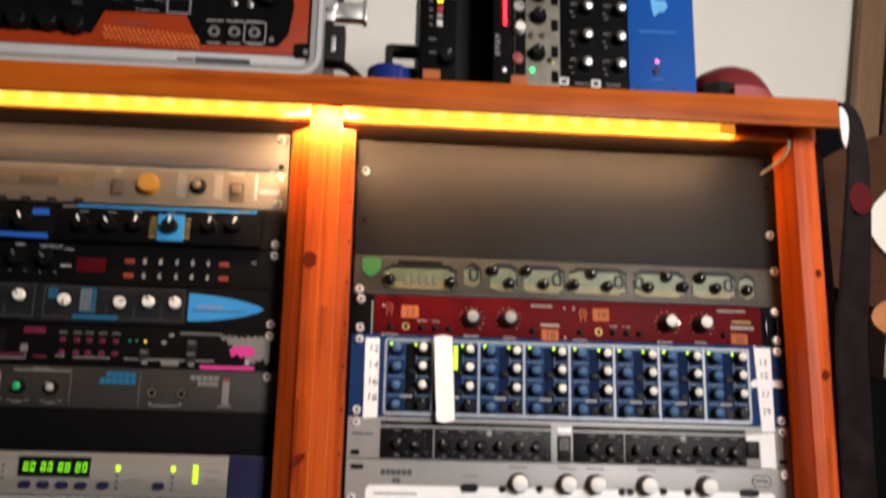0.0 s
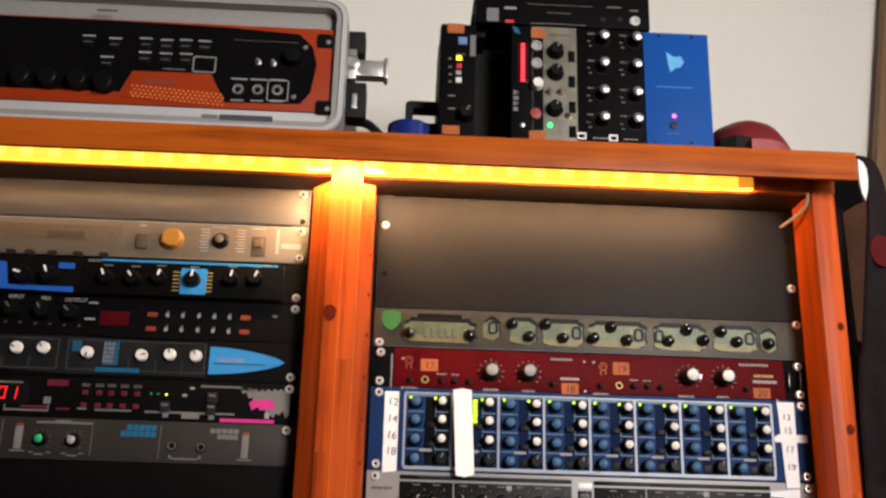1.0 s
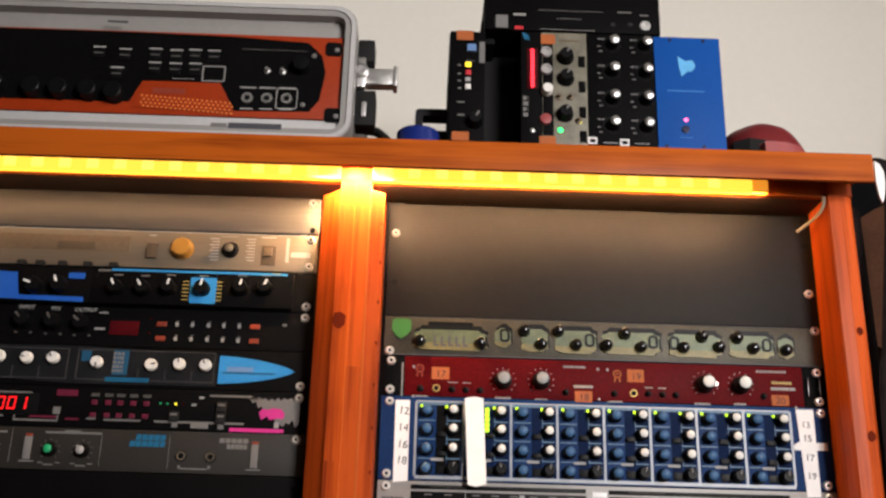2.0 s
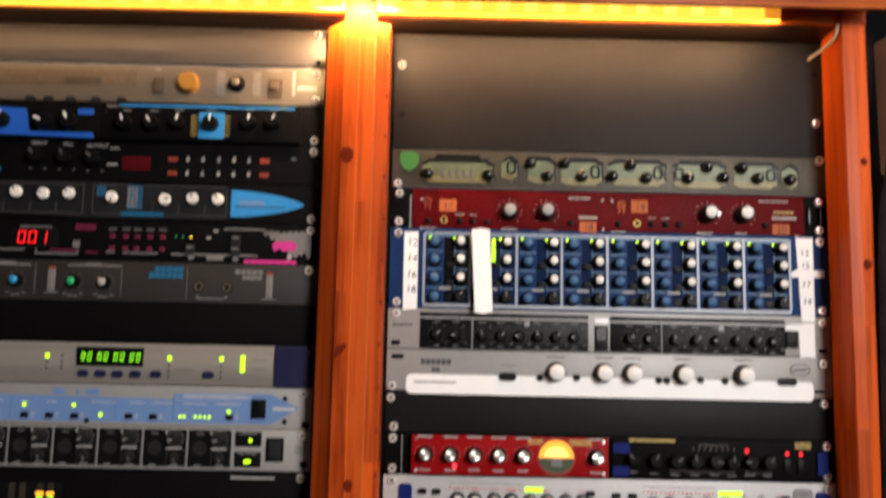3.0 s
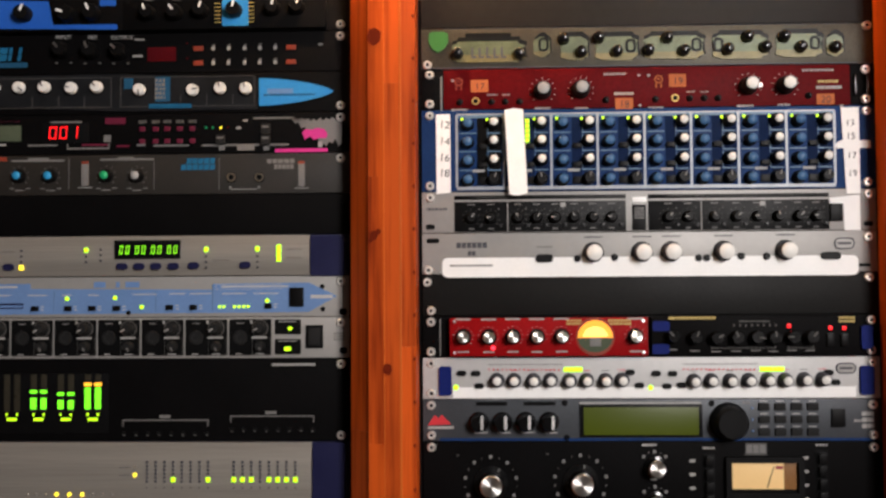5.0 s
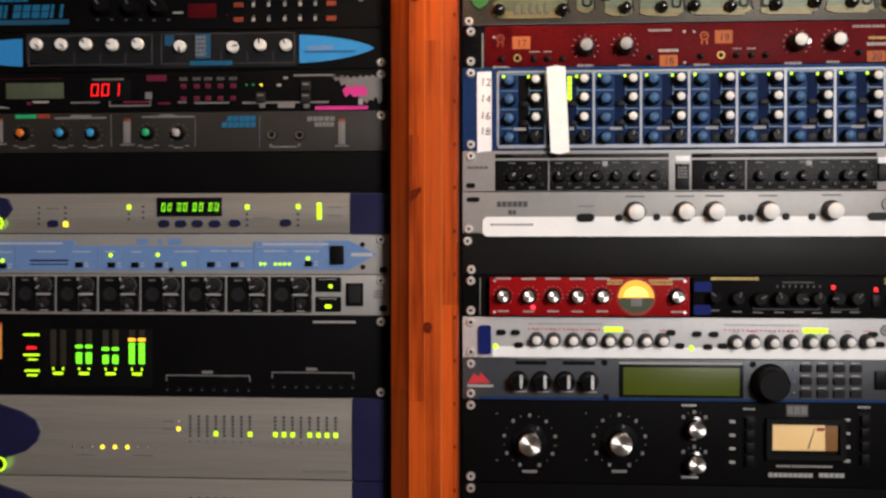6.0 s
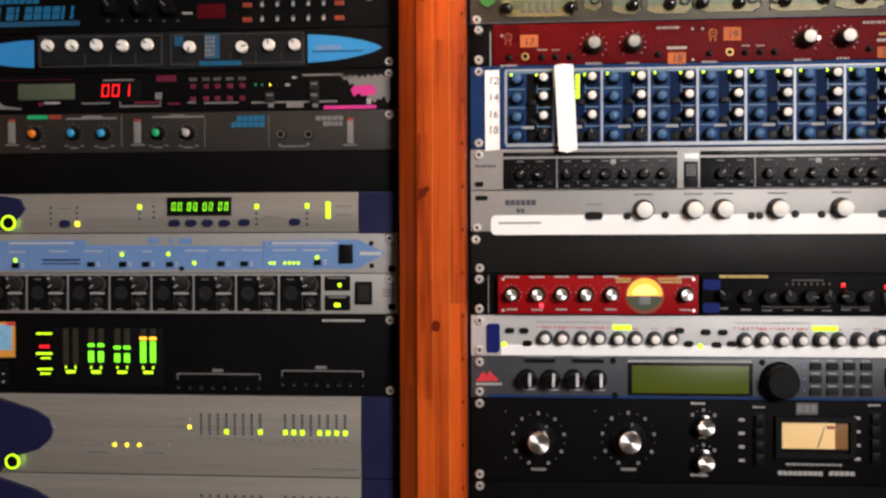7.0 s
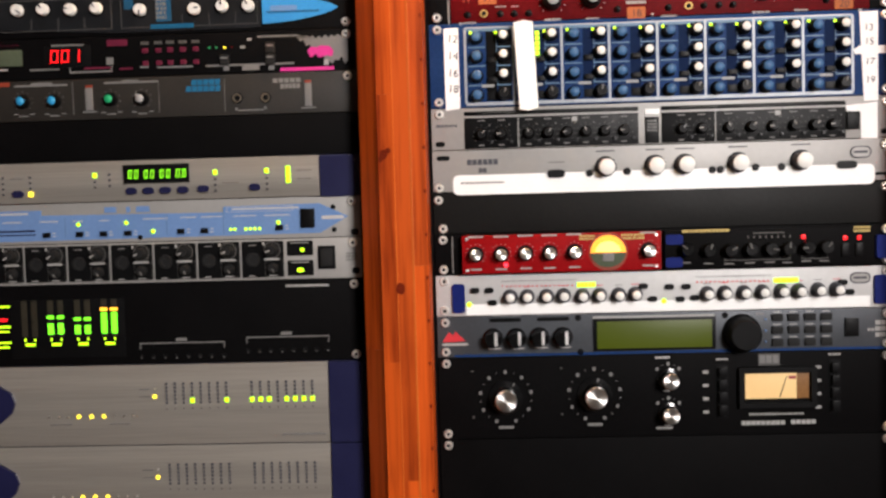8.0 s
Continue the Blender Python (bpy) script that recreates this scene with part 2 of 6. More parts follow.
blue_field = mat("cobalt_print", (0.0164, 0.0984, 0.451), 0.4, var=0.1)
logo_blue = mat("cyan_blue_print", (0.01066, 0.1148, 0.2296), 0.45, var=0.15, scale=60)
logo_deep = mat("deep_cyan_print", (0.012, 0.07, 0.14), 0.45, var=0.15, scale=60)
meter_dim = mat("unlit_meter_tube", (0.030, 0.026, 0.018), 0.3, var=0.3, scale=60)
print_orange = mat("orange_print", (0.70, 0.30, 0.05), 0.6, var=0.1)
sticker_blue = mat("light_blue_print", (0.22, 0.48, 0.70), 0.6, var=0.2, scale=150)
glow_meter_green = light_mat("green_level", (0.16, 0.90, 0.02), 1.4)
orange_bright = mat("orange_stud", (0.72, 0.20, 0.05), 0.4)
module_grey = mat("worn_module_paint", (0.164, 0.1517, 0.1148), 0.5, 0.1, var=0.5, scale=60)
emblem_blue = mat("pale_emblem", (0.12, 0.42, 0.75), 0.4)
emblem_dim = mat("dim_emblem", (0.03, 0.18, 0.50), 0.4)
guitar_brown = mat("dark_brown_lacquer", (0.060, 0.026, 0.014), 0.75, var=0.3, spec=0.05)
black_cloth = mat("black_cloth", (0.004, 0.004, 0.0045), 0.95, var=0.3, scale=60, bump=0.03, spec=0.03)
cable_grey = mat("pale_cable", (0.45, 0.38, 0.28), 0.5)
glow_red_bright = light_mat("bright_red_lamp", (1.0, 0.03, 0.05), 3.5)
glow_green_bright = light_mat("bright_green_lamp", (0.05, 0.95, 0.22), 2.2)
glow_pink_bright = light_mat("bright_pink_lamp", (1.0, 0.12, 0.30), 4.0)
glow_dim_yellow = light_mat("dim_yellow_lamp", (0.5, 0.45, 0.05), 0.7)
glow_vu = light_mat("cream_meter_face", (0.58, 0.38, 0.17), 0.5)


glow_white = light_mat("white_lamp", (1.0, 0.90, 0.84), 1.5)
# black panel colour raised to imitate stronger light on one right-hand blank
black_blank = mat("black_panel_brightened", (0.0078, 0.0076, 0.0072), 0.5, var=0.2, scale=16, bump=0.05, spec=0.10)
screw_steel = mat("nickel_plated_screw", (0.86, 0.83, 0.78), 0.36, 0.75, var=0.08, scale=90, bump=0)
black_gloss = mat("glossy_black_plastic", (0.004, 0.004, 0.0043), 0.16, var=0.2, scale=90, spec=0.5, bump=0)
end_blue = mat("blue_plastic_end", (0.007, 0.014, 0.11), 0.5, var=0.15, scale=25, spec=0.06)
print_dim = mat("dim_print", (0.075, 0.072, 0.068), 0.6, var=0.1)
mixer_line = mat("silver_dividing_line", (0.3198, 0.339, 0.3646), 0.4, 0.1, var=0.12, scale=60)
teal_blue = mat("steel_blue_print", (0.082, 0.1558, 0.246), 0.45, var=0.12, scale=25)
pad_low = mat("yellowish_enamel", (0.1312, 0.1107, 0.041), 0.35, 0.1, var=0.45, scale=60, bump=0.08)
# paler pine for the glue line and the painted edge highlight
wood_edge = wood("pine_line_highlight", 2, (0.36, 0.06, 0.008), (0.62, 0.14, 0.02), 0.15)


def spun_metal(name, col, rough):
    """Aluminium turned on a lathe: fine rings that spread the highlight into two wedges."""
    m = mat(name, col, rough, 1.0, var=0.06, scale=120, bump=0)
    n, ln = m.node_tree.nodes, m.node_tree.links
    tan = n.new("ShaderNodeTangent")
    tan.direction_type, tan.axis = "RADIAL", "Y"
    n["Principled BSDF"].inputs["Anisotropic"].default_value = 0.85
    ln.new(tan.outputs[0], n["Principled BSDF"].inputs["Tangent"])
    return m


spun = spun_metal("spun_aluminium", (0.88, 0.86, 0.82), 0.36)


# ---------------------------------------------------------------- builders (millimetres: u right, v down, w out of the panel)
def put(name, me, material, parent, label="", at=(0, 0, 0)):
    ob = new(name, me)
    if material and not me.materials:
        me.materials.append(material)
    ob.parent = parent
    ob.location = (at[0] / 1000, -at[2] / 1000, -at[1] / 1000)
    if label:
        tagged(ob, label)
    return ob


def mesh_of(name, bm, smooth=False):
    bmesh.ops.recalc_face_normals(bm, faces=bm.faces)
    me = bpy.data.meshes.new(name)
    bm.to_mesh(me)
    bm.free()
    if smooth:
        for p in me.polygons:
            p.use_smooth = True
        me.set_sharp_from_angle(angle=radians(32))
    return me


def part(name, bm, material, parent, label="", smooth=False):
    return put(name, mesh_of(name, bm, smooth), material, parent, label)


def add_box(bm, u0, v0, u1, v1, w0, w1, bev=0.0):
    c = [(x / 1000, -w / 1000, -z / 1000) for w in (w0, w1) for z in (v0, v1) for x in (u0, u1)]
    vs = [bm.verts.new(p) for p in c]
    fs = [bm.faces.new([vs[i] for i in f]) for f in ((0, 1, 3, 2), (4, 6, 7, 5), (0, 4, 5, 1), (2, 3, 7, 6), (0, 2, 6, 4), (1, 5, 7, 3))]
    if bev:
        edges = {e for f in fs for e in f.edges}
        bmesh.ops.bevel(bm, geom=list(edges), offset=bev / 1000, segments=2, affect="EDGES", profile=0.6)


def box(d, name, u0, v0, u1, v1, material, w0=0.0, w1=1.0, bev=0.3, label=""):
    bm = bmesh.new()
    add_box(bm, min(u0, u1), min(v0, v1), max(u0, u1), max(v0, v1), w0, w1, min(bev, abs(u1 - u0) / 3, abs(v1 - v0) / 3, (w1 - w0) / 2.5))
    return part(name, bm, material, d, label, True)


def add_poly(bm, pts, w0, w1):
    lo = [bm.verts.new((u / 1000, -w0 / 1000, -v / 1000)) for u, v in pts]
    hi = [bm.verts.new((u / 1000, -w1 / 1000, -v / 1000)) for u, v in pts]
    bm.faces.new(lo)
    bm.faces.new(hi[::-1])
    for i in range(len(pts)):
        j = (i + 1) % len(pts)
        bm.faces.new((lo[i], hi[i], hi[j], lo[j]))


def poly(d, name, pts, material, w0=0.0, w1=1.0, label=""):
    bm = bmesh.new()
    add_poly(bm, pts, w0, w1)
    return part(name, bm, material, d, label, True)


def round_pts(u0, v0, u1, v1, r, n=5):
    u0, u1, v0, v1 = min(u0, u1), max(u0, u1), min(v0, v1), max(v0, v1)
    r = min(r, (u1 - u0) / 2 - 0.01, (v1 - v0) / 2 - 0.01)
    out = []
    for cu, cv, a in ((u1 - r, v1 - r, 0), (u0 + r, v1 - r, 90), (u0 + r, v0 + r, 180), (u1 - r, v0 + r, 270)):
        out += [(cu + r * math.cos(radians(a + 90 * k / n)), cv + r * math.sin(radians(a + 90 * k / n))) for k in range(n + 1)]
    return out


def rbox(d, name, u0, v0, u1, v1, r, material, w0=0.0, w1=1.0, label=""):
    return poly(d, name, round_pts(u0, v0, u1, v1, r), material, w0, w1, label)


def frame_ring(d, name, u0, v0, u1, v1, t, r, material, w0=0.0, w1=1.0, label=""):
    """A rounded rectangular frame with an opening right through it."""
    a, b = round_pts(u0, v0, u1, v1, r), round_pts(u0 + t, v0 + t, u1 - t, v1 - t, max(r - t, 0.3))
    bm = bmesh.new()
    rows = [[bm.verts.new((u / 1000, -w / 1000, -v / 1000)) for u, v in pts] for pts, w in ((a, w0), (a, w1), (b, w1), (b, w0))]
    n = len(a)
    for k in range(4):
        for i in range(n):
            j = (i + 1) % n
            bm.faces.new((rows[k][i], rows[k][j], rows[(k + 1) % 4][j], rows[(k + 1) % 4][i]))
    return part(name, bm, material, d, label, True)


LATHES = {}


def lathe_mesh(profile, seg=20, flute=0.0):
    """A turned body from (radius, height) rows; flute: depth of the grip's ribs."""
    key = (tuple(profile), seg, flute)
    if key not in LATHES:
        bm = bmesh.new()
        rings = []
        for k, (r, w) in enumerate(profile):
            if r < 0.01:
                rings.append([bm.verts.new((0, -w / 1000, 0))])
                continue
            ring = []
            for i in range(seg):
                rr = r - (flute if i % 2 and 0 < k < len(profile) - 1 else 0)
                a = 2 * math.pi * i / seg
                ring.append(bm.verts.new((rr * math.cos(a) / 1000, -w / 1000, rr * math.sin(a) / 1000)))
            rings.append(ring)
        for a, b in zip(rings, rings[1:]):
            for i in range(seg):
                j = (i + 1) % seg
                if len(a) == 1:
                    bm.faces.new((a[0], b[i], b[j]))
                elif len(b) == 1:
                    bm.faces.new((a[i], a[j], b[0]))
                else:
                    bm.faces.new((a[i], a[j], b[j], b[i]))
        LATHES[key] = mesh_of("turned", bm, True)
    return LATHES[key]


SHARED = {}


def turned(d, name, u, v, profile, material, seg=20, flute=0.0, label="", w=0.0):
    key = (tuple(profile), seg, flute, material.name)
    if key not in SHARED:
        SHARED[key] = lathe_mesh(profile, seg, flute).copy()
        SHARED[key].materials.append(material)
    return put(name, SHARED[key], None, d, label, (u, v, w))


def knob(d, u, v, r, h, body, cap=None, skirt=0.0, pointer=None, angle=0.0, flute=0.0, label="", wide=0.70):
    """A control knob: turned body, optional skirt, cap disc and pointer line (angle from upright, clockwise)."""
    prof = [(r * 1.02, 0), (r, h * 0.15), (r * 0.93, h * 0.86), (r * 0.82, h), (0, h)]
    if skirt:
        prof = [(skirt, 0), (skirt, 1.6), (r * 1.05, 2.6)] + prof[1:]
    ob = turned(d, "knob", u, v, prof, body, 24, flute, label)
    if cap:
        turned(ob, "cap", 0, 0, [(r * wide, h - 0.3), (r * wide * 0.98, h + 0.4), (r * wide * 0.75, h + 1.3), (r * wide * 0.4, h + 1.9), (0, h + 2.1)], cap, 20)
    if pointer:
        key = ("pointer", round(r, 2), round(h, 2), pointer.name)
        if key not in SHARED:
            bm = bmesh.new()
            add_box(bm, -max(r * 0.11, 0.45), -r * 0.94, max(r * 0.11, 0.45), -r * 0.15, h - 0.2, h + 1.1)
            SHARED[key] = mesh_of("pointer", bm)
            SHARED[key].materials.append(pointer)
        p = put("pointer", SHARED[key], None, ob)
        p.rotation_euler = (0, radians(angle), 0)
    return ob


def lamp_dot(d, u, v, r, material, name="indicator_lamp", w=0.0):
    r *= 0.84
    return turned(d, name, u, v, [(r, 0), (r, 0.8), (r * 0.7, 1.4), (0, 1.6)], material, 12, w=w)


def button(d, u, v, wd, ht, material, h=2.0, name="button", label=""):
    key = ("button", wd, ht, h, material.name)
    if key not in SHARED:
        bm = bmesh.new()
        add_box(bm, -wd / 2, -ht / 2, wd / 2, ht / 2, 0, h, min(wd, ht, h) * 0.18)
        SHARED[key] = mesh_of("button", bm, True)
        SHARED[key].materials.append(material)
    return put(name, SHARED[key], None, d, label, (u, v, 0))


def bars(d, material, rects, w=0.25, name="printed_legend", w0=0.0):
    """Small printed marks of one colour."""
    bm = bmesh.new()
    for u0, v0, u1, v1 in rects:
        add_box(bm, min(u0, u1), min(v0, v1), max(u0, u1), max(v0, v1), w0, w0 + w)
    ob = part(name, bm, material, d)
    return tagged(ob, kind="stuff") if len(rects) > 1 else ob


def scribble(d, material, u0, v0, u1, v1, rows=1, seed=0, w=0.25, fill=0.72, w0=0.0):
    """A line of small unreadable print as short bars."""
    rnd = random.Random(seed + int(u0 * 7 + v0 * 13))
    u0, u1, v0, v1 = min(u0, u1), max(u0, u1), min(v0, v1), max(v0, v1)
    step, out = (v1 - v0) / rows, []
    for k in range(rows):
        u = u0
        while u < u1:
            wd = rnd.uniform(0.5, 1.3) * step
            out.append((u, v0 + k * step, min(u + wd * fill, u1), v0 + k * step + step * 0.7))
            u += wd
    return bars(d, material, out, w, w0=w0)


def letters(d, material, u0, v0, u1, v1, n, w=0.3, w0=0.0, lean=0.0, name="brand_mark"):
    """A mark of n plain leaning bars side by side, as wide and high as the lettering it stands for."""
    bm = bmesh.new()
    step = (u1 - u0) / n
    for k in range(n):
        a, b = u0 + k * step, u0 + (k + 0.84) * step
        add_poly(bm, [(x + lean * (v1 - y), y) for x, y in ((a, v0), (b, v0), (b, v1), (a, v1))], w0, w0 + w)
    return tagged(part(name, bm, material, d), kind="stuff")


def outline(d, material, u0, v0, u1, v1, t=0.5, w=0.25):
    return bars(d, material, [(u0, v0, u1, v0 + t), (u0, v1 - t, u1, v1), (u0, v0 + t, u0 + t, v1 - t), (u1 - t, v0 + t, u1, v1 - t)], w)


def ticks(d, material, u, v, r0, r1, n=11, t=0.5, sweep=270):
    bm = bmesh.new()
    for k in range(n):
        a = radians(-sweep / 2 + sweep * k / (n - 1))
        s, c = math.sin(a), -math.cos(a)
        pts = [(u + s * r + c * q, v + c * r - s * q) for r, q in ((r0, -t / 2), (r1, -t / 2), (r1, t / 2), (r0, t / 2))]
        add_poly(bm, pts, 0, 0.25)
    return tagged(part("dial_print", bm, material, d), kind="stuff")


SEGMENTS = {"0": "abcdef", "1": "bc", "2": "abged"}


def digits(d, text, u, v, h, material, w=0.0, lean=0.12, wide=0.42, pitch=1.42, gap=0.62):
    """Seven-segment figures, each of them one part."""
    wd, t = h * wide, h * 0.105
    at = {"a": (0, 0, wd, t), "d": (0, h - t, wd, h), "g": (0, h / 2 - t / 2, wd, h / 2 + t / 2), "f": (0, 0, t, h / 2), "b": (wd - t, 0, wd, h / 2),
          "e": (0, h / 2, t, h), "c": (wd - t, h / 2, wd, h)}
    for ch in text:
        if ch in SEGMENTS:
            bm = bmesh.new()
            for s in SEGMENTS[ch]:
                a, b, c, e = at[s]
                pts = [(u + x + (h - y) * lean, v + y) for x, y in ((a + 0.08, b + 0.08), (c - 0.08, b + 0.08), (c - 0.08, e - 0.08), (a + 0.08, e - 0.08))]
                add_poly(bm, pts, w, w + 0.3)
            part("digit", bm, material, d)
            u += wd * pitch
        else:
            u += wd * gap


def written(d, name, text, u, v, size, material, w, turn=0.0):
    cu = bpy.data.curves.new("lettering", "FONT")
    cu.body, cu.size, cu.extrude = text, size / 1000, 0.00006
    tmp = bpy.data.objects.new("lettering", cu)
    me = bpy.data.meshes.new_from_object(tmp)
    bpy.data.objects.remove(tmp)
    ob = put(name, me, None, d, "", (u, v, w))
    me.materials.clear()
    me.materials.append(material)
    ob.rotation_euler = (radians(90), radians(turn), 0)
    return ob


def tube(name, pts, r, material, parent=None, label=""):
    """A round cable or rod through world points (metres)."""
    cu = bpy.data.curves.new(name, "CURVE")
    cu.dimensions, cu.bevel_depth, cu.bevel_resolution = "3D", r, 2
    sp = cu.splines.new("NURBS")
    sp.points.add(len(pts) - 1)
    for q, p in zip(sp.points, pts):
        q.co = (*p, 1)
    sp.use_endpoint_u, sp.order_u = True, 3
    tmp = bpy.data.objects.new(name, cu)
    me = bpy.data.meshes.new_from_object(tmp)
    bpy.data.objects.remove(tmp)
    me.materials.clear()
    me.materials.append(material)
    ob = new(name, me)
    if parent:
        ob.parent = parent
        ob.matrix_parent_inverse = parent.matrix_world.inverted()
    if label:
        tagged(ob, label)
    return ob


def block(name, x0, y0, z0, x1, y1, z1, material, parent=None, bev=0.0, label=""):
    """A box in world metres, with its origin at its middle."""
    bm = bmesh.new()
    c = Vector(((x0 + x1) / 2, (y0 + y1) / 2, (z0 + z1) / 2))
    add_box(bm, (x0 - c.x) * 1000, (c.z - z1) * 1000, (x1 - c.x) * 1000, (c.z - z0) * 1000, (c.y - y1) * 1000, (c.y - y0) * 1000, bev * 1000)
    ob = new(name, mesh_of(name, bm, bev > 0))
    ob.data.materials.append(material)
    ob.location = c
    ob.parent = parent
    if label:
        tagged(ob, label)
    return ob


U, TOP, WIDE = 44.45, 1.500, 482.6
LEFT_X, RIGHT_X = -0.5619, 0.0
HEAD = [(4.9, 0.0), (4.9, 0.9), (4.5, 1.4), (4.2, 2.9), (3.6, 3.5), (2.2, 3.5), (1.9, 2.2), (0, 2.2)]


def screw(d, u, v, material=None):
    s = turned(d, "screw", u, v, HEAD, material or screw_steel, 16)
    turned(s, "socket", 0, 0, [(1.85, 2.2), (1.85, 2.4), (0, 2.4)], black_metal, 6)
    return s


def unit(rack, row, high, name, label, category, face, screws="tb", group="units in the rack", plate=None, depth=180, drop=0.0, thick=3.0):
    """A rack unit: an empty at the front's top left corner, faceplate, chassis and fixing screws."""
    d = new(name)
    d.location = (LEFT_X if rack == "L" else RIGHT_X, 0, TOP - (row * U + drop) / 1000)
    tagged(d, label, category, group)
    h = high * U
    a, b = plate or (0, WIDE)
    box(d, "faceplate", a, 0.4, b, h - 0.4, face, -thick, 0, 0.6)
    box(d, "chassis", 22, 1.5, WIDE - 22, h - 1.5, black_metal, -depth, -thick - 0.1, 0.8)
    if plate:
        for x0, x1 in ((0, a - 0.3), (b + 0.3, WIDE)):
            if x1 - x0 > 3:
                box(d, "ear", x0, 0.4, x1, h - 0.4, black_panel, -thick, -0.5, 0.5)
    for where in screws:
        v = {"t": 6.35, "b": h - 6.35, "m": h / 2}[where]
        for u in (8.75, WIDE - 8.75):
            screw(d, u, v)
    return d


# ---------------------------------------------------------------- room
tagged(block("floor", -2.4, -3.3, -0.1, 1.24, 0.6, 0.0, floor_wood), "brown laminate floor under the rack", "floor", kind="structure")
tagged(block("ceiling", -2.4, -3.3, 2.5, 1.24, 0.6, 2.6, ceiling_paint), "unseen grey ceiling, darkened to limit bounced light", "ceiling", kind="structure")
tagged(block("wall_north", -2.4, 0.46, 0.0, 1.24, 0.6, 2.5, plaster), "plain cream plaster wall behind the rack", "wall", kind="structure")
tagged(block("wall_south", -2.4, -3.3, 0.0, 1.24, -3.16, 2.5, plaster_dim), "plain unseen wall, darkened to limit bounced light", "wall", kind="structure")
tagged(block("wall_west", -2.4, -3.16, 0.0, -2.26, 0.46, 2.5, plaster_dim), "plain unseen wall, darkened to limit bounced light", "wall", kind="structure")
east = tagged(new("wall_east"), "unseen darkened wall with two window openings", "wall", kind="structure")
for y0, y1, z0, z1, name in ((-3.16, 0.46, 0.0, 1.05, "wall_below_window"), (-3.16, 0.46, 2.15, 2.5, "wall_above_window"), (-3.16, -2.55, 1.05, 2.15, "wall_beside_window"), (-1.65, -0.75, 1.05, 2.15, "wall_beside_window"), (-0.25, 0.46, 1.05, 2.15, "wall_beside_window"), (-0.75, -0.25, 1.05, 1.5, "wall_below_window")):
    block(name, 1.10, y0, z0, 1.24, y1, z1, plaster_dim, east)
win = tagged(new("window_1"), "white framed window in the taupe wall", "window", kind="structure")
for y0, y1, z0, z1 in ((-2.55, -2.49, 1.05, 2.15), (-1.71, -1.65, 1.05, 2.15), (-2.49, -1.71, 1.05, 1.11), (-2.49, -1.71, 2.09, 2.15)):
    block("window_frame", 1.14, y0, z0, 1.20, y1, z1, white_paint, win, 0.003)
# unseen second window, added only to house the fill lamp
added_win = tagged(new("added_window"), "unseen window added to brighten the cream wall", "window", kind="structure")
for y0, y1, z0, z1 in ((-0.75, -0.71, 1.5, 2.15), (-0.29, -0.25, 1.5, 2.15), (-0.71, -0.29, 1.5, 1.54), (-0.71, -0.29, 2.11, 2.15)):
    block("window_frame", 1.14, y0, z0, 1.20, y1, z1, white_paint, added_win, 0.003)
casing = tagged(new("wooden_board"), "pale brown wooden board leaning by the cream wall", "board")
casing.location, casing.rotation_euler = (0.538, 0.0, 0.012), (0, radians(9), 0)
block("board_face", 0.0, 0.425, 0.0, 0.045, 0.448, 2.3, casing_wood, casing, 0.003)
block("board_edge", 0.0452, 0.415, 0.0, 0.075, 0.448, 2.3, wood_dark, casing, 0.003)

# ---------------------------------------------------------------- wooden double rack
rack = tagged(new("equipment_rack"), "orange-stained pine double equipment rack with glowing amber strip", "rack")
rack.location = (0, 0, 0)
block("shelf_board", -0.66, -0.0903, 1.5215, 0.5190, 0.40, 1.534, wood_x, rack, 0.0015)
block("shelf_lip", -0.66, -0.097, 1.5035, 0.5195, -0.0905, 1.536, wood_x, rack, 0.0015)
block("crossbar", -0.64, -0.0503, 1.5035, 0.500, -0.042, 1.5213, wood_x, rack, 0.001)
# rear of the crossbar: the underside's shade is put into this dark brown
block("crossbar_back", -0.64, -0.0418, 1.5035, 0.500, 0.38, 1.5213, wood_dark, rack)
for x0, x1 in ((-0.660, -0.640), (0.5005, 0.5120)):
    block("side_board", x0, 0.0, 0.05, x1, 0.40, 1.5033, wood_z, rack, 0.001)
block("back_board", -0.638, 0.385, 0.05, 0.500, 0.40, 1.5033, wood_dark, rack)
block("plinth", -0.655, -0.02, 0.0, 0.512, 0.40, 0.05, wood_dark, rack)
for x0, x1 in ((-0.578, -0.548), (-0.094, -0.073), (-0.006, 0.016), (0.467, 0.492)):
    block("rail", x0, 0.004, 0.08, x1, 0.030, 1.5030, black_metal, rack, 0.001, "black steel rack rail")


def stave_post(name, outline_pts, z0, z1, cuts, seed):
    """An upright glued from staves; each stave is a run of pieces with a slightly different tone."""
    rnd = random.Random(seed)
    for k, pts in enumerate(outline_pts):
        z, n = z1, 0
        while z > z0 + 0.01:
            nz = max(z0, z - cuts[(k + n) % len(cuts)] * rnd.uniform(0.8, 1.2))
            if nz < z0 + 0.08:
                nz = z0
            bm = bmesh.new()
            lo = [bm.verts.new((x, y, nz)) for x, y in pts]
            hi = [bm.verts.new((x, y, z - 0.00012)) for x, y in pts]
            bm.faces.new(lo), bm.faces.new(hi)
            for i in range(len(pts)):
                j = (i + 1) % len(pts)
                bm.faces.new((lo[i], lo[j], hi[j], hi[i]))
            part("stave", bm, wood_z, rack)
            z, n = nz, n + 1


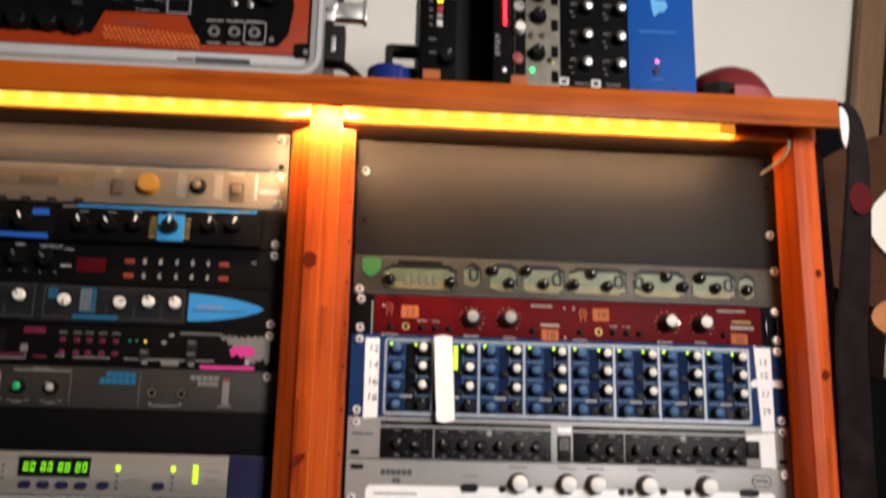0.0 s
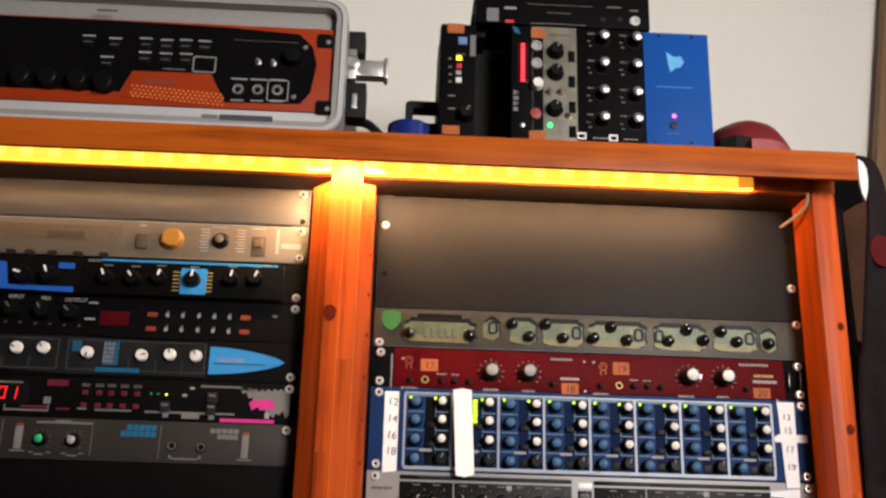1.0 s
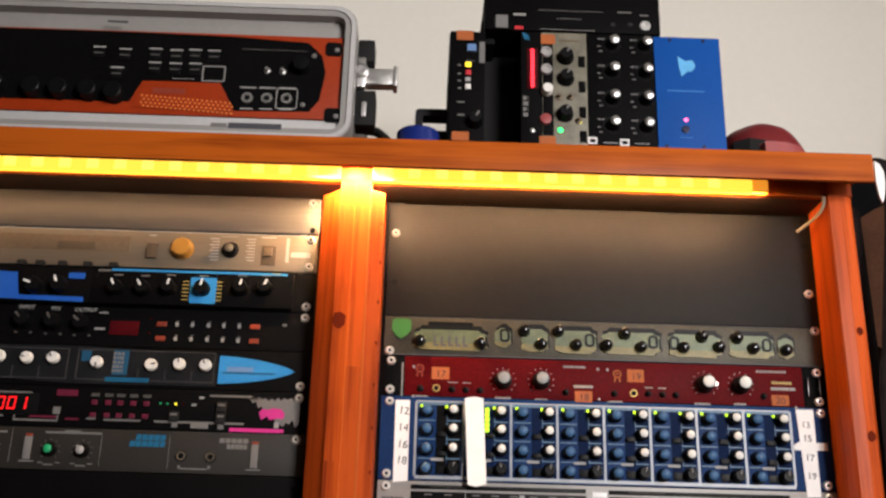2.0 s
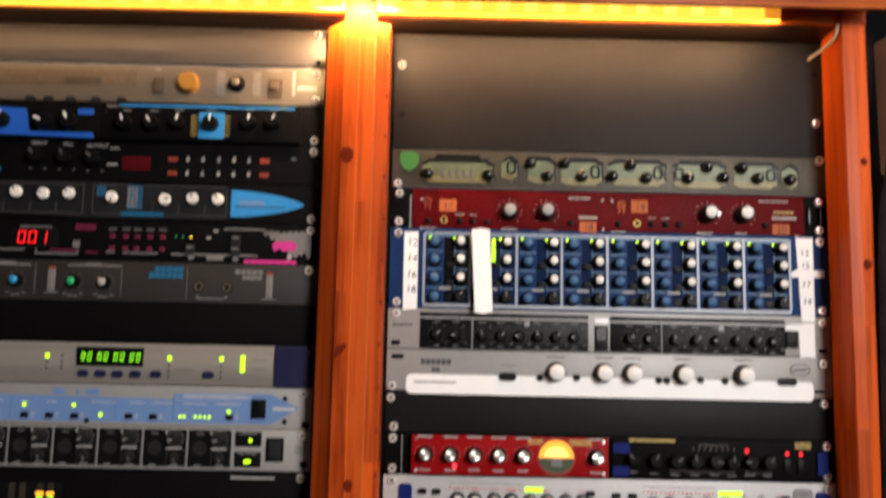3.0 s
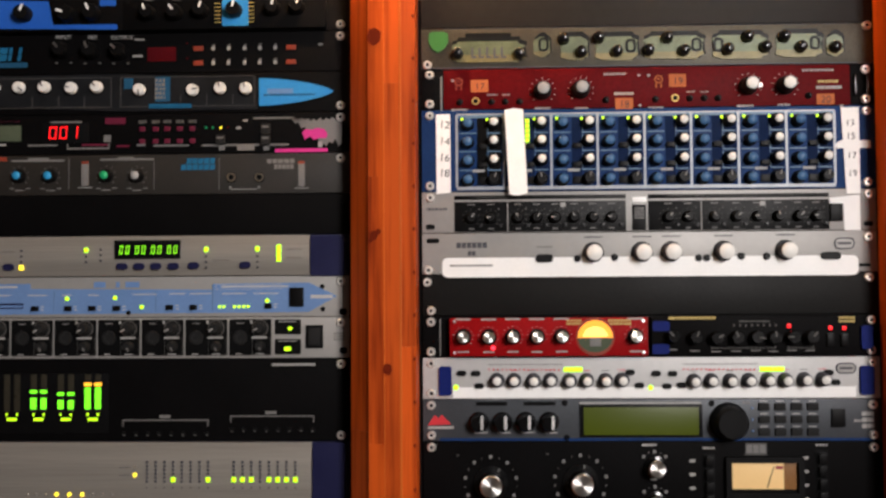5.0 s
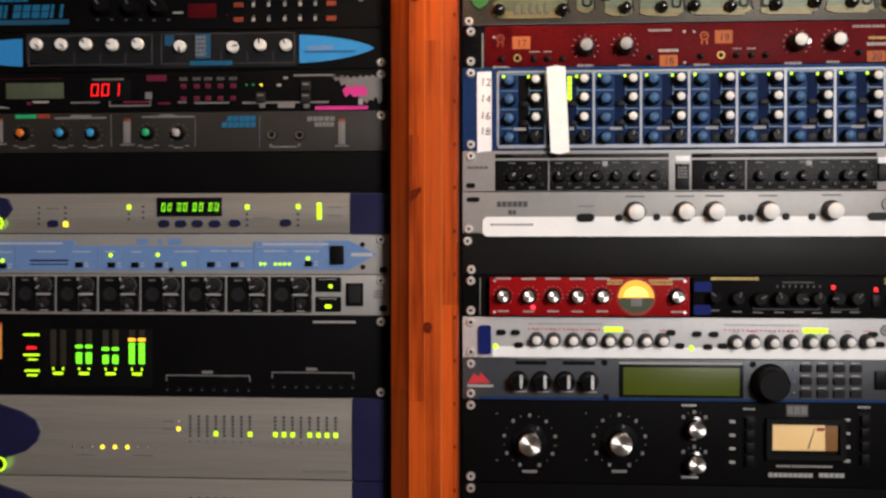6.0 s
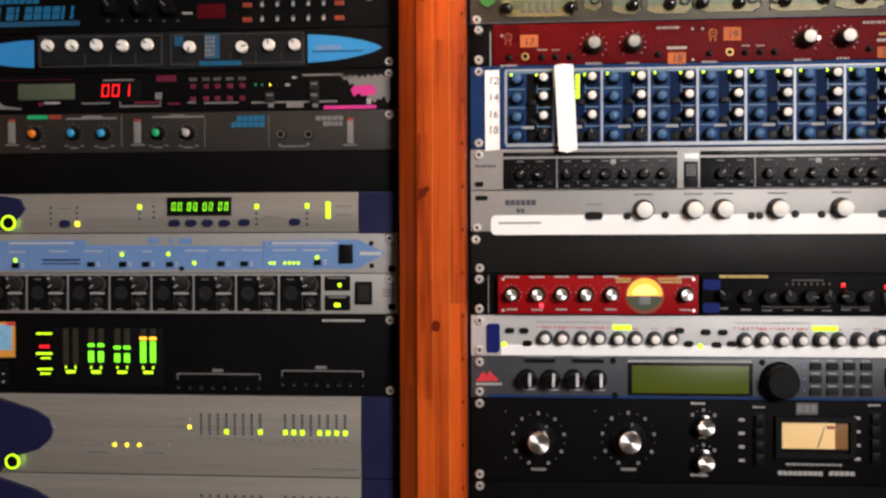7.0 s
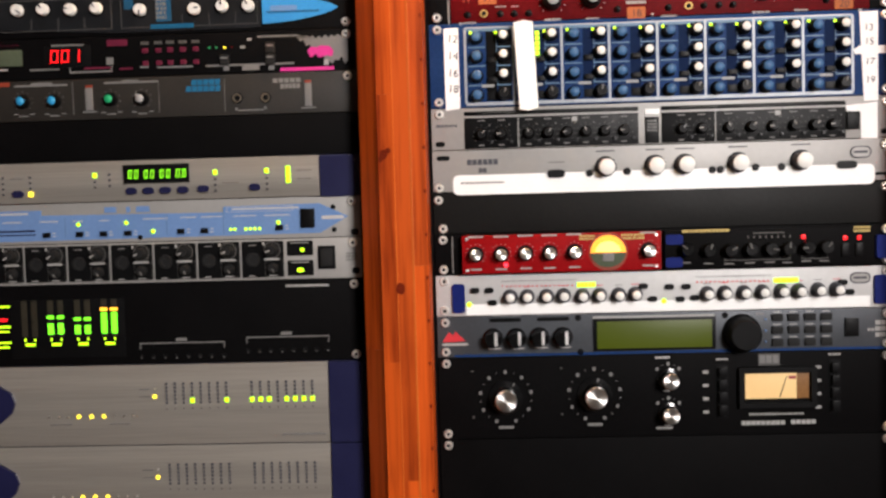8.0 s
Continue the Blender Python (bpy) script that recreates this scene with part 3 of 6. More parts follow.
# centre upright: left bevelled stave, two front staves, right bevelled stave
G = 0.00015
stave_post("centre", [[(-0.0733, 0.0), (-0.0733, -0.030), (-0.0525, -0.052), (-0.0525, 0.0)],
                      [(-0.0190 + G, 0.0), (-0.0190 + G, -0.052), (-0.0040, -0.043), (-0.0040, 0.0)]], 0.05, 1.4945, (0.62, 0.45, 0.8), 3)
stave_post("centre", [[(-0.0525 + G, 0.0), (-0.0525 + G, -0.0545), (-0.0360, -0.0550), (-0.0360, 0.0)],
                      [(-0.0360 + G, 0.0), (-0.0360 + G, -0.0550), (-0.0190, -0.0545), (-0.0190, 0.0)]], 0.05, 1.503, (0.34, 0.23, 0.41), 8)
block("post_head", -0.0522, -0.0546, 1.5032, -0.0192, -0.0506, 1.5213, wood_z, rack, 0.0004)
block("glue_line", -0.0364, -0.0553, 0.05, -0.0357, -0.0548, 1.5030, wood_edge, rack)
# pale strip that paints the highlight along the front edge
block("worn_edge", -0.0204, -0.0549, 0.05, -0.0184, -0.0530, 1.4940, wood_edge, rack, 0.0004)
# right upright
stave_post("right", [[(0.4835, 0.0), (0.4835, -0.0515), (0.4850, -0.0548), (0.4975, -0.0554), (0.4975, 0.0)],
                     [(0.4975 + G, 0.0), (0.4975 + G, -0.0556), (0.5075, -0.0545), (0.5118, -0.050), (0.5118, 0.0)]], 0.05, 1.503, (0.5, 0.33, 0.6), 21)
block("post_head", 0.4852, -0.0553, 1.5032, 0.5110, -0.0506, 1.5213, wood_z, rack, 0.0006)
# left upright
stave_post("left", [[(-0.6330, 0.0), (-0.6330, -0.012), (-0.6130, -0.042), (-0.6130, 0.0)],
                    [(-0.6130 + G, 0.0), (-0.6130 + G, -0.042), (-0.5800, -0.042), (-0.5800, 0.0)],
                    [(-0.5800 + G, 0.0), (-0.5800 + G, -0.042), (-0.5630, -0.012), (-0.5630, 0.0)]], 0.05, 1.503, (0.5, 0.4, 0.7), 33)


def knot(x, y, z, r, turn=0.0):
    bm = bmesh.new()
    rnd = random.Random(int(z * 1000))
    pts = [(r * rnd.uniform(0.85, 1.1) * math.cos(a), 1.25 * r * rnd.uniform(0.85, 1.1) * math.sin(a)) for a in [2 * math.pi * k / 14 for k in range(14)]]
    add_poly(bm, [(u * 1000, v * 1000) for u, v in pts], 0, 0.25)
    ob = part("knot", bm, wood_mark, rack, "dark round mark in the pine")
    ob.location, ob.rotation_euler = (x, y, z), (0, 0, radians(turn))


# amber strip under the lip, with its beads
strip = tagged(new("strip_light"), "glowing amber light strip under the pine shelf lip", "strip light")
for x0, x1 in ((-0.64, -0.0530), (-0.0185, 0.400)):
    block("diffuser", x0, -0.0605, 1.5030, x1, -0.0506, 1.5205, glow_strip, strip, 0.002)
    n = int((x1 - x0) / 0.0300)
    for k in range(n):
        x = x0 + 0.016 + k * 0.0300
        block("bead", x - 0.0065, -0.0610, 1.5062, x + 0.0065, -0.0600, 1.5180, glow_bead, strip, 0.0005)
# dim amber block, painted as the strip's glow dying away
block("diffuser_end", 0.4003, -0.0595, 1.5040, 0.4180, -0.0506, 1.5190, glow_fade, strip, 0.002)
# knots in the uprights
for x, y, z, r in ((-0.0455, -0.0552, 1.345, 0.0075), (-0.0330, -0.0553, 1.003, 0.0048), (0.5020, -0.0556, 1.240, 0.0045), (0.5025, -0.0556, 1.350, 0.0036), (-0.0465, -0.0552, 1.1395, 0.0040), (-0.0420, -0.0552, 1.1435, 0.0026), (-0.0500, -0.0550, 1.1350, 0.0024)):
    knot(x, y, z, r)
# small dark mark repeated once per rack unit down the right bevel
for k in range(-8, 11):
    knot(-0.0062, -0.0446, 1.013 + k * U / 1000, 0.0017, 31)

# ---------------------------------------------------------------- right rack, from the top
d = unit("R", 0, 3, "rack_blank", "large charcoal steel blank panel below the shelf", "rack blank", charcoal, "", "blanks in the rack")
screw(d, 7.8, 36.5, knob_grey)
screw(d, 474.1, 94.1)
for u, v in [(8.5, 94.3), (474.7, 36.3), (475.0, 7.1)]:
    turned(d, "hole_rim", u, v, [(3.6, 0.0), (3.4, 0.3), (0, 0.3)], black_metal, 14)

d = unit("R", 3, 1, "channel_strip", "olive metal channel strip with green enamel pads", "audio unit", olive_panel, "")
screw(d, 6.6, 39.8)
screw(d, 476.7, 3.4)
poly(d, "lit_badge", [(8.5, 5.5), (12, 3.8), (24, 3.8), (29, 5.6), (29.4, 15), (25, 22), (18, 26.5), (12, 22.5), (8, 15)], glow_badge, 0, 1.8, "glowing green badge")
rbox(d, "slot", 47.7, 5.5, 97.6, 9.8, 1.5, black_metal, 0, 0.4)
bars(d, print_dark, [(0, 42.6, WIDE, 43.9), (25, 0.5, WIDE - 25, 1.1)])


def pad(u0, v0, u1, v1, loop=0, dip=0.0):
    """A raised enamel pad with a dark wavy outline, thickened above and right as painted shade, yellowish below, with a
    dark link-shaped loop at one end.
    """
    rnd = random.Random(int(u0 * 10))
    base, rim = [], []
    cu, cv = (u0 + u1) / 2, (v0 + v1) / 2
    for k, (u, v) in enumerate(round_pts(u0, v0, u1, v1, 7.5, 6)):
        j = 1.0 * math.sin(k * 1.3) + rnd.uniform(-0.4, 0.4)
        s = 1 + j / 20
        q = dip * math.sin(math.pi * (u - u0) / (u1 - u0)) if v < cv else 0
        base.append((cu + (u - cu) * s, cv + (v - cv) * s - q))
        rim.append((cu + (u - cu) * s * 1.03 + 1.5, cv + (v - cv) * s * (1.36 if v < cv else 1.02) - 1.0 - q))
    poly(d, "pad_rim", rim, black_plastic, 0, 1.0, "black pad outline with shade painted above it")
    poly(d, "pad", base, olive_pad, 0.4, 1.6)
    low = [(u, v) for u, v in base if v > cv + 3]
    if len(low) > 3:
        poly(d, "pad_foot", low, pad_low, 1.5, 1.9, "yellowish lower part of the pad")
    if loop:
        c = u1 - 7 if loop > 0 else u0 + 6
        frame_ring(d, "loop", c - 5.5, cv - 10, c + 5.5, cv + 5, 2.6, 4.5, black_plastic, 1.5, 2.8, "dark link-shaped loop")


pad(33.4, 16.0, 110.8, 37.4, 0, 1.6)
pad(121.0, 11.4, 139.2, 32.7, 1)
pad(150.6, 11.7, 179.8, 36.3, 0)
pad(187.6, 12.2, 232.7, 37.0, 1)
pad(240.5, 12.2, 302.7, 36.6, 1)
pad(313.1, 12.5, 370.2, 37.4, -1)
pad(380.1, 12.1, 428.5, 36.3, 1)
pad(433.5, 13.0, 451.0, 36.0, 0)
bars(d, print_dark, [(54 + k * 8.0, 21.5 + k % 2, 56.5 + k * 8.0, 33.5) for k in range(5)] + [(56.5 + k * 8.0, 31.0, 60.0 + k * 8.0, 33.5) for k in range(5)], 0.4, "name_mark", 1.9)
for k, (u, v) in enumerate([(39.4, 28.4), (106.0, 29.2), (153.7, 13.6), (172.5, 28.2), (191.2, 12.9), (210.7, 28.0), (244.5, 27.2), (264.5, 13.8), (282.0, 28.3), (328.7, 27.6), (349.9, 14.2), (368.1, 25.6), (388.6, 14.7), (406.1, 26.1), (442.0, 27.0)]):
    turned(d, "knob", u, v, [(6.9, 0), (6.8, 1.6), (6.2, 2.2), (6.0, 8.0), (5.2, 10.2), (3.6, 11.4), (0, 11.9)], black_gloss, 24)

d = unit("R", 4, 1, "preamp", "two-channel red preamp with black rack ears", "audio unit", red_panel, "tb", plate=(24, 458))
box(d, "ear_edge", 20.7, 8.0, 22.2, 45.2, silver_paint, -0.4, 0.4, 0.1)
for k, (u, v) in enumerate([(130.7, 24.8), (171.9, 24.1), (350.5, 22.5), (389.7, 22.4)]):
    knob(d, u, v, 8.6, 18, black_plastic, knob_white if k > 1 else knob_grey, 9.8, wide=0.74)
    ticks(d, print_white, u, v, 12.5, 14.6, 11, 0.7)
turned(d, "indicator_lamp", 362.8, 21.4, [(2.6, 0), (2.4, 1.4), (1.4, 2.2), (0, 2.4)], glow_white, 14, label="small white lamp, lit")
for u in (462.5, 475.0):
    box(d, "ear_handle", u - 1.2, 12, u + 1.2, 34, black_gloss, -0.4, 4.0, 0.8)
for a, b, c, e in [(53.3, 12.1, 72.3, 25.4), (208.6, 33.8, 227.4, 45.8), (266.2, 8.5, 284.3, 22.3), (422.5, 32.0, 441.2, 43.4)]:
    box(d, "sticker", a, b, c, e, orange_sticker, 0, 0.3, 0, "orange paper sticker")
for text, u, v in [("17", 57.5, 23.0), ("18", 212.8, 43.6), ("19", 270.2, 19.6), ("20", 426.6, 41.4)]:
    written(d, "pen_mark", text, u, v, 11.0, ink, 0.45, 2)
for u, v in [(41.4, 36.1), (75.8, 35.9), (90.6, 36.1), (105.9, 36.3), (198.7, 35.5), (251.5, 35.6), (288.3, 34.8), (303.6, 34.9), (318.3, 35.1), (413.9, 33.8)]:
    t = turned(d, "switch", u, v, [(3.6, 0), (3.4, 2), (2.2, 2.4), (1.6, 6.5), (0, 6.8)], black_plastic, 12)
for u, v in [(58.6, 35.1), (272.4, 34.6)]:
    turned(d, "jack_ring", u, v, [(4.2, 0), (4.0, 1.6), (2.9, 1.6), (2.7, 0.4), (0, 0.4)], brass, 16)
    turned(d, "jack_hole", u, v, [(2.7, 0.4), (2.6, 0.9), (0, 0.9)], black_metal, 12)
for u, v in [(33.6, 12.5), (33.9, 44.7), (234.2, 9.3), (234.8, 42.2), (448.5, 45.3), (244.6, 9.5)]:
    turned(d, "panel_screw", u, v, [(1.6, 0), (1.4, 0.8), (0, 1.0)], knob_grey, 10)
for u, m in ((255.2, orange_sticker), (40.3, dull_red)):
    turned(d, "emblem", u, 14.0, [(4.6, 0), (4.5, 0.4), (3.2, 0.4), (3.1, 0)], m, 20)
    bars(d, m, [(u - 3.4, 18.6, u - 1.8, 23), (u + 1.8, 18.6, u + 3.4, 23), (u - 1.6, 13, u + 1.6, 14.4)], 0.4, "emblem")
scribble(d, print_gold, 424.2, 17.2, 445.5, 21.2, 1, 2)
scribble(d, print_white, 422.2, 23.4, 449.0, 28.0, 1, 3, fill=0.9)
scribble(d, print_white, 207.5, 27.6, 228.3, 31.6, 1, 4, fill=0.9)
scribble(d, print_white, 196.8, 6.4, 221.3, 9.8, 1, 5)
scribble(d, print_white, 407.9, 5.2, 440.3, 8.7, 1, 5)
for a, b, c, e in [(36.4, 43.5, 49.9, 46.2), (122.5, 42.7, 139.6, 46.0), (165.4, 43.2, 178.9, 45.8), (338.4, 42.8, 355.5, 46.1), (381.3, 42.1, 394.7, 45.3), (244.0, 43.5, 259.9, 46.2), (71.0, 27.8, 82.0, 29.8), (87.0, 28.0, 95.6, 30.0), (284.8, 27.3, 293.3, 29.2), (299.5, 27.5, 308.1, 29.4)]:
    scribble(d, print_white, a, b, c, e, 1, 7)

d = unit("R", 5, 2, "mixer", "blue eight-channel line mixer with white cloth tape", "audio unit", rack_blue, "tb")
rows = [v for u, v in [(49.7, 15.9), (49.5, 35.7), (49.3, 56.0), (49.1, 76.4)]]
starts = [u for u, v in [(37.8, 43.0), (88.7, 43.6), (139.6, 44.1), (189.2, 44.7), (239.4, 45.3), (289.0, 45.9), (339.1, 46.4), (389.8, 47.0), (440.5, 47.6)]]
bars(d, mixer_line, [(starts[0], 4.4, starts[-1], 6.0), (starts[0], 83.4, starts[-1], 87)], 0.3)
bars(d, teal_blue, [(starts[0], 6.1, starts[-1], 9.0)], 0.2)
for k in range(8):
    a, b = starts[k], starts[k + 1]
    bars(d, mixer_line, [(a - 1.2, 6, a + 1.2, 84)], 0.5, "divider")
    box(d, "channel_recess", a + 22, 9.2, a + 33, 82, black_panel if k == 0 else rack_deep, 0, 0.25, 0)
    # flat dark field round the white knobs, with their shade in its colour
    box(d, "knob_well", a + 34.5, 8, b - 2.5, 82, black_panel if k == 0 else rack_deep, 0, 0.25, 0)
    for i, v in enumerate(rows):
        if k != 1:
            knob(d, a + 12.0, v, 6.0, 12, black_plastic, knob_blue, 7.0, wide=0.84)
        knob(d, a + 40, v - 1, 6.2, 13, black_plastic, knob_white if i < 3 else None, 7.2, None if i < 3 else print_grey, (20, -15, 10, 5)[k % 4])
        if i < 3:
            bars(d, teal_blue, [(a + 3, v + 9.0, a + 21, v + 10.4), (a + 34, v + 9.0, b - 3, v + 10.4)], 0.3)
            bars(d, teal_blue, [(a + 33, v + 2.0, a + 34, v + 10.4)] + ([(a + 33, v - 8, a + 34, v + 2.0)] if i else []), 0.35)
        if i == 3:
            box(d, "name_strip", a + 22.5, v - 3, a + 35, v + 5, black_plastic, 0.2, 1.0, 0.2)
        if i == 2:
            bars(d, print_white, [(a + 17, v + 9, a + 30, v + 12)], 0.35)
        if i in (1, 2):
            button(d, a + 27.5, v + 4.5, 9.5, 5.5, black_plastic, 3.5)
    lamp_dot(d, a + 6, rows[0] - 5.5, 1.9, glow_lime)
    lamp_dot(d, a + 32.8, rows[0] - 5.0, 1.9, glow_lime)
bars(d, mixer_line, [(starts[8] - 1.2, 6, starts[8] + 1.2, 84)], 0.5, "divider")
for k in range(6):
    button(d, starts[1] + 25.2, 13.0 + k * 5.2, 4.2, 4.0, glow_lime, 1.4, "meter_segment")
lamp_dot(d, starts[1] + 41, rows[0] - 6.5, 1.8, glow_pink)


def tape(name, pts, w, label):
    ob = poly(d, name, pts, tape_white, w, w + 0.5, label)
    return ob


tape("tape", [(15.4, 5.0), (30.8, 4.6), (31.2, 89.7), (15.8, 91.4)], 0.6, "strip of white tape with handwritten numbers")
tape("tape", [(89.2, 2.8), (99.1, 1.0), (108.9, 2.4), (113.2, 91.8), (102.8, 94.8), (93.6, 92.8)], 11.5, "loose strip of bright white tape")
tape("tape", [(447.2, 2.7), (466.2, 2.3), (466.0, 94.5), (451.4, 95.0)], 0.6, "strip of white tape with handwritten numbers")
tape("tape", [(441.3, 41.5), (446.2, 37.8), (477.4, 38.2), (477.7, 46.2), (442.3, 46.4)], 1.2, "short strip of white tape across the ear")
for text, u, v in [("12", 17.7, 19.3), ("14", 17.6, 37.2), ("16", 17.4, 55.1), ("18", 17.2, 71.7)]:
    written(d, "handwriting", text, u + 1, v, 11.5, ink, 1.2, 6)
for text, u, v in [("13", 451.5, 22.0), ("15", 452.0, 36.4), ("17", 452.6, 57.0), ("19", 453.0, 76.0)]:
    written(d, "handwriting", text, u, v, 10.0, ink, 1.2, 3)

d = unit("R", 7, 1, "dynamics_unit", "silver two-channel dynamics unit with black control fields", "audio unit", silver_paint, "t")
for x in (8.75, WIDE - 8.75):
    rbox(d, "slot", x - 5, 35, x + 5, 40.5, 2.5, black_metal, 0, 0.3)
for a, b, c, e, m, at in [(34.8, 9.4, 218.3, 43.3, 92.0, (53, 74, 103, 123, 143, 163, 183, 203)), (242.1, 9.9, 432.7, 43.2, 298.3, (263, 284, 312, 335, 357, 379, 400, 419))]:
    box(d, "control_field", a, b + 1, c, e, black_plastic, 0, 0.8, 0.2, "black control field")
    box(d, "meter_bar", a, b - 5.2, c, b - 0.8, black_plastic, 0, 0.8, 0.2)
    for k, u in enumerate(at):
        v = b + 19
        knob(d, u, v, 5.2, 11, black_plastic, None, 6.2, print_white, (-60 + 67 * k) % 200 - 100, 0.25)
        tk = ticks(d, print_dim, u, v, 8.2, 9.6, 9, 0.8)
        tk.location.y = -0.0008
        bars(d, print_grey, [(u - 3, v + 11, u + 3, v + 12.4), (u - 4, b + 4.0, u + 4, b + 5.2)], 0.2, w0=0.8)
        lamp_dot(d, u + 8.6, b + 9.5, 1.0, print_grey, w=0.7)
        button(d, u + 10.2, b + 27.5, 3.6, 3.2, smoke, 3.0)
    bars(d, print_white, [(m - 0.5, b - 1, m + 0.5, e), (a, b + 1, c, b + 1.6), (a + (c - a) * 0.62, b + 3, a + (c - a) * 0.65, b + 8)], 0.3, w0=0.8)
    scribble(d, print_dim, a + 20, b - 3.8, a + 60, b - 2.2, 1, 3, 0.2, 0.6, 0.8)
box(d, "power_switch", 433.4, 16.3, 446.3, 34.8, black_plastic, 0, 3.5, 0.6, "black rocker switch")
box(d, "centre_plate", 225.0, 7.2, 240.2, 12.9, white_paint, 0, 1.0, 0.2)
box(d, "centre_panel", 225.0, 15.4, 239.8, 43.0, black_plastic, 0, 0.8, 0.2, "small black panel with print")
scribble(d, print_grey, 227.5, 18.5, 237.4, 31.6, 4, 4, 0.2, 0.8, 0.8)
scribble(d, print_dark, 4.7, 17.1, 27.3, 21.0, 1, 4)
poly(d, "tape", [(433.6, 10.2), (465.3, 6.9), (465.5, 44.8), (448.4, 44.6), (448.0, 16.5), (433.4, 15.7)], tape_white, 0.4, 0.8, "patch of bright white tape")

d = unit("R", 8, 1, "bass_enhancer", "silver enhancer with five white knobs and white stripe", "audio unit", silver_paint, "")
screw(d, 6.5, 39.9)
screw(d, 473.2, 7.1)
rbox(d, "slot", 4.4, 5.7, 18.4, 10.8, 2.6, black_metal, 0, 0.4)
rbox(d, "slot", 462.0, 35.6, 475.3, 38.8, 1.6, black_metal, 0, 0.4)
rbox(d, "stripe", 21.3, 26.7, 462.3, 47.8, 6, white_paint, 0, 0.7, "white rounded stripe")
scribble(d, print_grey, 29.8, 34.1, 75.5, 37.0, 1, 2, 0.2, 0.8, 0.7)
for k, (u, v) in enumerate([(183.1, 22.3), (234.9, 22.2), (266.0, 22.0), (321.4, 21.9), (386.5, 21.4)]):
    knob(d, u, v, 9.0, 15, print_dark, knob_white, 10.4, None, 0, 0.3, wide=0.93)
    turned(d, "knob_collar", u, v, [(11.6, 0), (11.2, 0.6), (0, 0.6)], black_plastic, 24)
    bars(d, print_dark, [(u - 10, v - 17.5, u + 10, v - 16.2)])
for a, b, c, e in [(121.5, 23.5, 140.3, 32.2), (422.9, 23.0, 443.9, 31.2)]:
    rbox(d, "rocker", a, b, c, e, 4.5, black_plastic, 0, 2.5, "black oval rocker switch")
for u, v in [(165.9, 28.2), (205.6, 27.4), (294.5, 28.4), (303.0, 28.4), (339.5, 27.0), (366.3, 27.3)]:
    turned(d, "button", u, v, [(4.0, 0), (3.8, 2.2), (3.0, 2.8), (0, 2.8)], black_plastic, 14)
letters(d, print_dark, 36.8, 10.3, 70.3, 16.2, 6, 0.3)
letters(d, print_dark, 49.0, 19.6, 58.0, 24.4, 2, 0.3)
rbox(d, "badge", 437.3, 7.9, 458.8, 20.4, 6, silver_paint, 0, 0.8, "oval grey badge with dark rim")
frame_ring(d, "badge_rim", 437.3, 7.9, 458.8, 20.4, 1.3, 6, print_dark, 0.5, 1.4)
bars(d, print_dark, [(441.0, 12.8, 455.0, 15.4)], 0.2, "brand_mark", 0.8)
bars(d, print_grey, [(122.8, 14.9, 139.9, 16.3)])

d = unit("R", 9, 1, "rack_blank", "plain matt black steel blank panel", "rack blank", black_blank, "", "blanks in the rack")
screw(d, 9.2, 38.8)
screw(d, 473.1, 5.9)
screw(d, 5.2, 8.3)

d = unit("R", 10, 1, "rack_tray", "black steel rack tray holding two half-width units", "rack tray", black_panel, "tb")
box(d, "tray_edge", 18.3, 2.9, 19.1, 42.9, silver_paint, -0.3, 0.5, 0.1)
bars(d, print_grey, [(239.7, 1.5, 240.2, 42.7)], 0.4)
a0, b0, a1, b1 = 29.2, 2.4, 238.3, 44.5
t = new("valve_preamp")
t.location = (RIGHT_X, -0.0005, TOP - 10 * U / 1000)
tagged(t, "small red half-width preamp with glowing orange meter", "audio unit", "units in the rack")
d = t
box(d, "body", a0, 2.2, a1, 42.6, bright_red, 0, 10, 1.2)
W0 = 10.0
for k, (u, v) in enumerate([(43.6, 22.0), (70.4, 22.2), (96.0, 21.9), (121.5, 22.1), (147.6, 21.8), (224.8, 22.0)]):
    kb = knob(d, u, v, 5.8, 13 + W0, black_gloss, None, 0, None, 0, 0.4)
    turned(kb, "knob_top", 0, 0, [(5.9, 11.5 + W0), (5.8, 13.4 + W0), (5.3, 13.9 + W0), (0, 13.9 + W0)], spun, 28)
    # black disc that paints shade around the knob
    turned(d, "knob_shade", u, v, [(8.6, W0), (8.2, W0 + 0.4), (0, W0 + 0.4)], black_plastic, 20)
    bars(d, print_white, [(u - 8, v - 19.5, u + 8, v - 17.6), (u - 6, v + 15.2, u + 6, v + 16.8)], 0.3, w0=W0)
    ticks_w = [(u + 10.5 * math.sin(radians(s)) - 0.4, v - 10.5 * math.cos(radians(s)) - 0.4, u + 10.5 * math.sin(radians(s)) + 0.4, v - 10.5 * math.cos(radians(s)) + 0.4) for s in range(-130, 131, 26)]
    bars(d, print_white, ticks_w, 0.3, "dial_print", W0)
mu, mv = 182.8, 23.4
turned(d, "meter_rim", mu, mv - 1, [(20.5, W0), (20.0, W0 + 0.6), (0, W0 + 0.6)], dull_red, 30)
fan = [(mu + 18.5 * math.cos(radians(s)), mv - 18.5 * math.sin(radians(s))) for s in range(0, 181, 12)]
poly(d, "meter_face", fan, glow_meter, W0 + 0.5, W0 + 1.2, "glowing orange half-round meter")
poly(d, "meter_glow", [(mu + 13 * math.cos(radians(s)), mv - 1 - 11 * math.sin(radians(s))) for s in range(0, 181, 12)], glow_meter_hot, W0 + 1.1, W0 + 1.4)
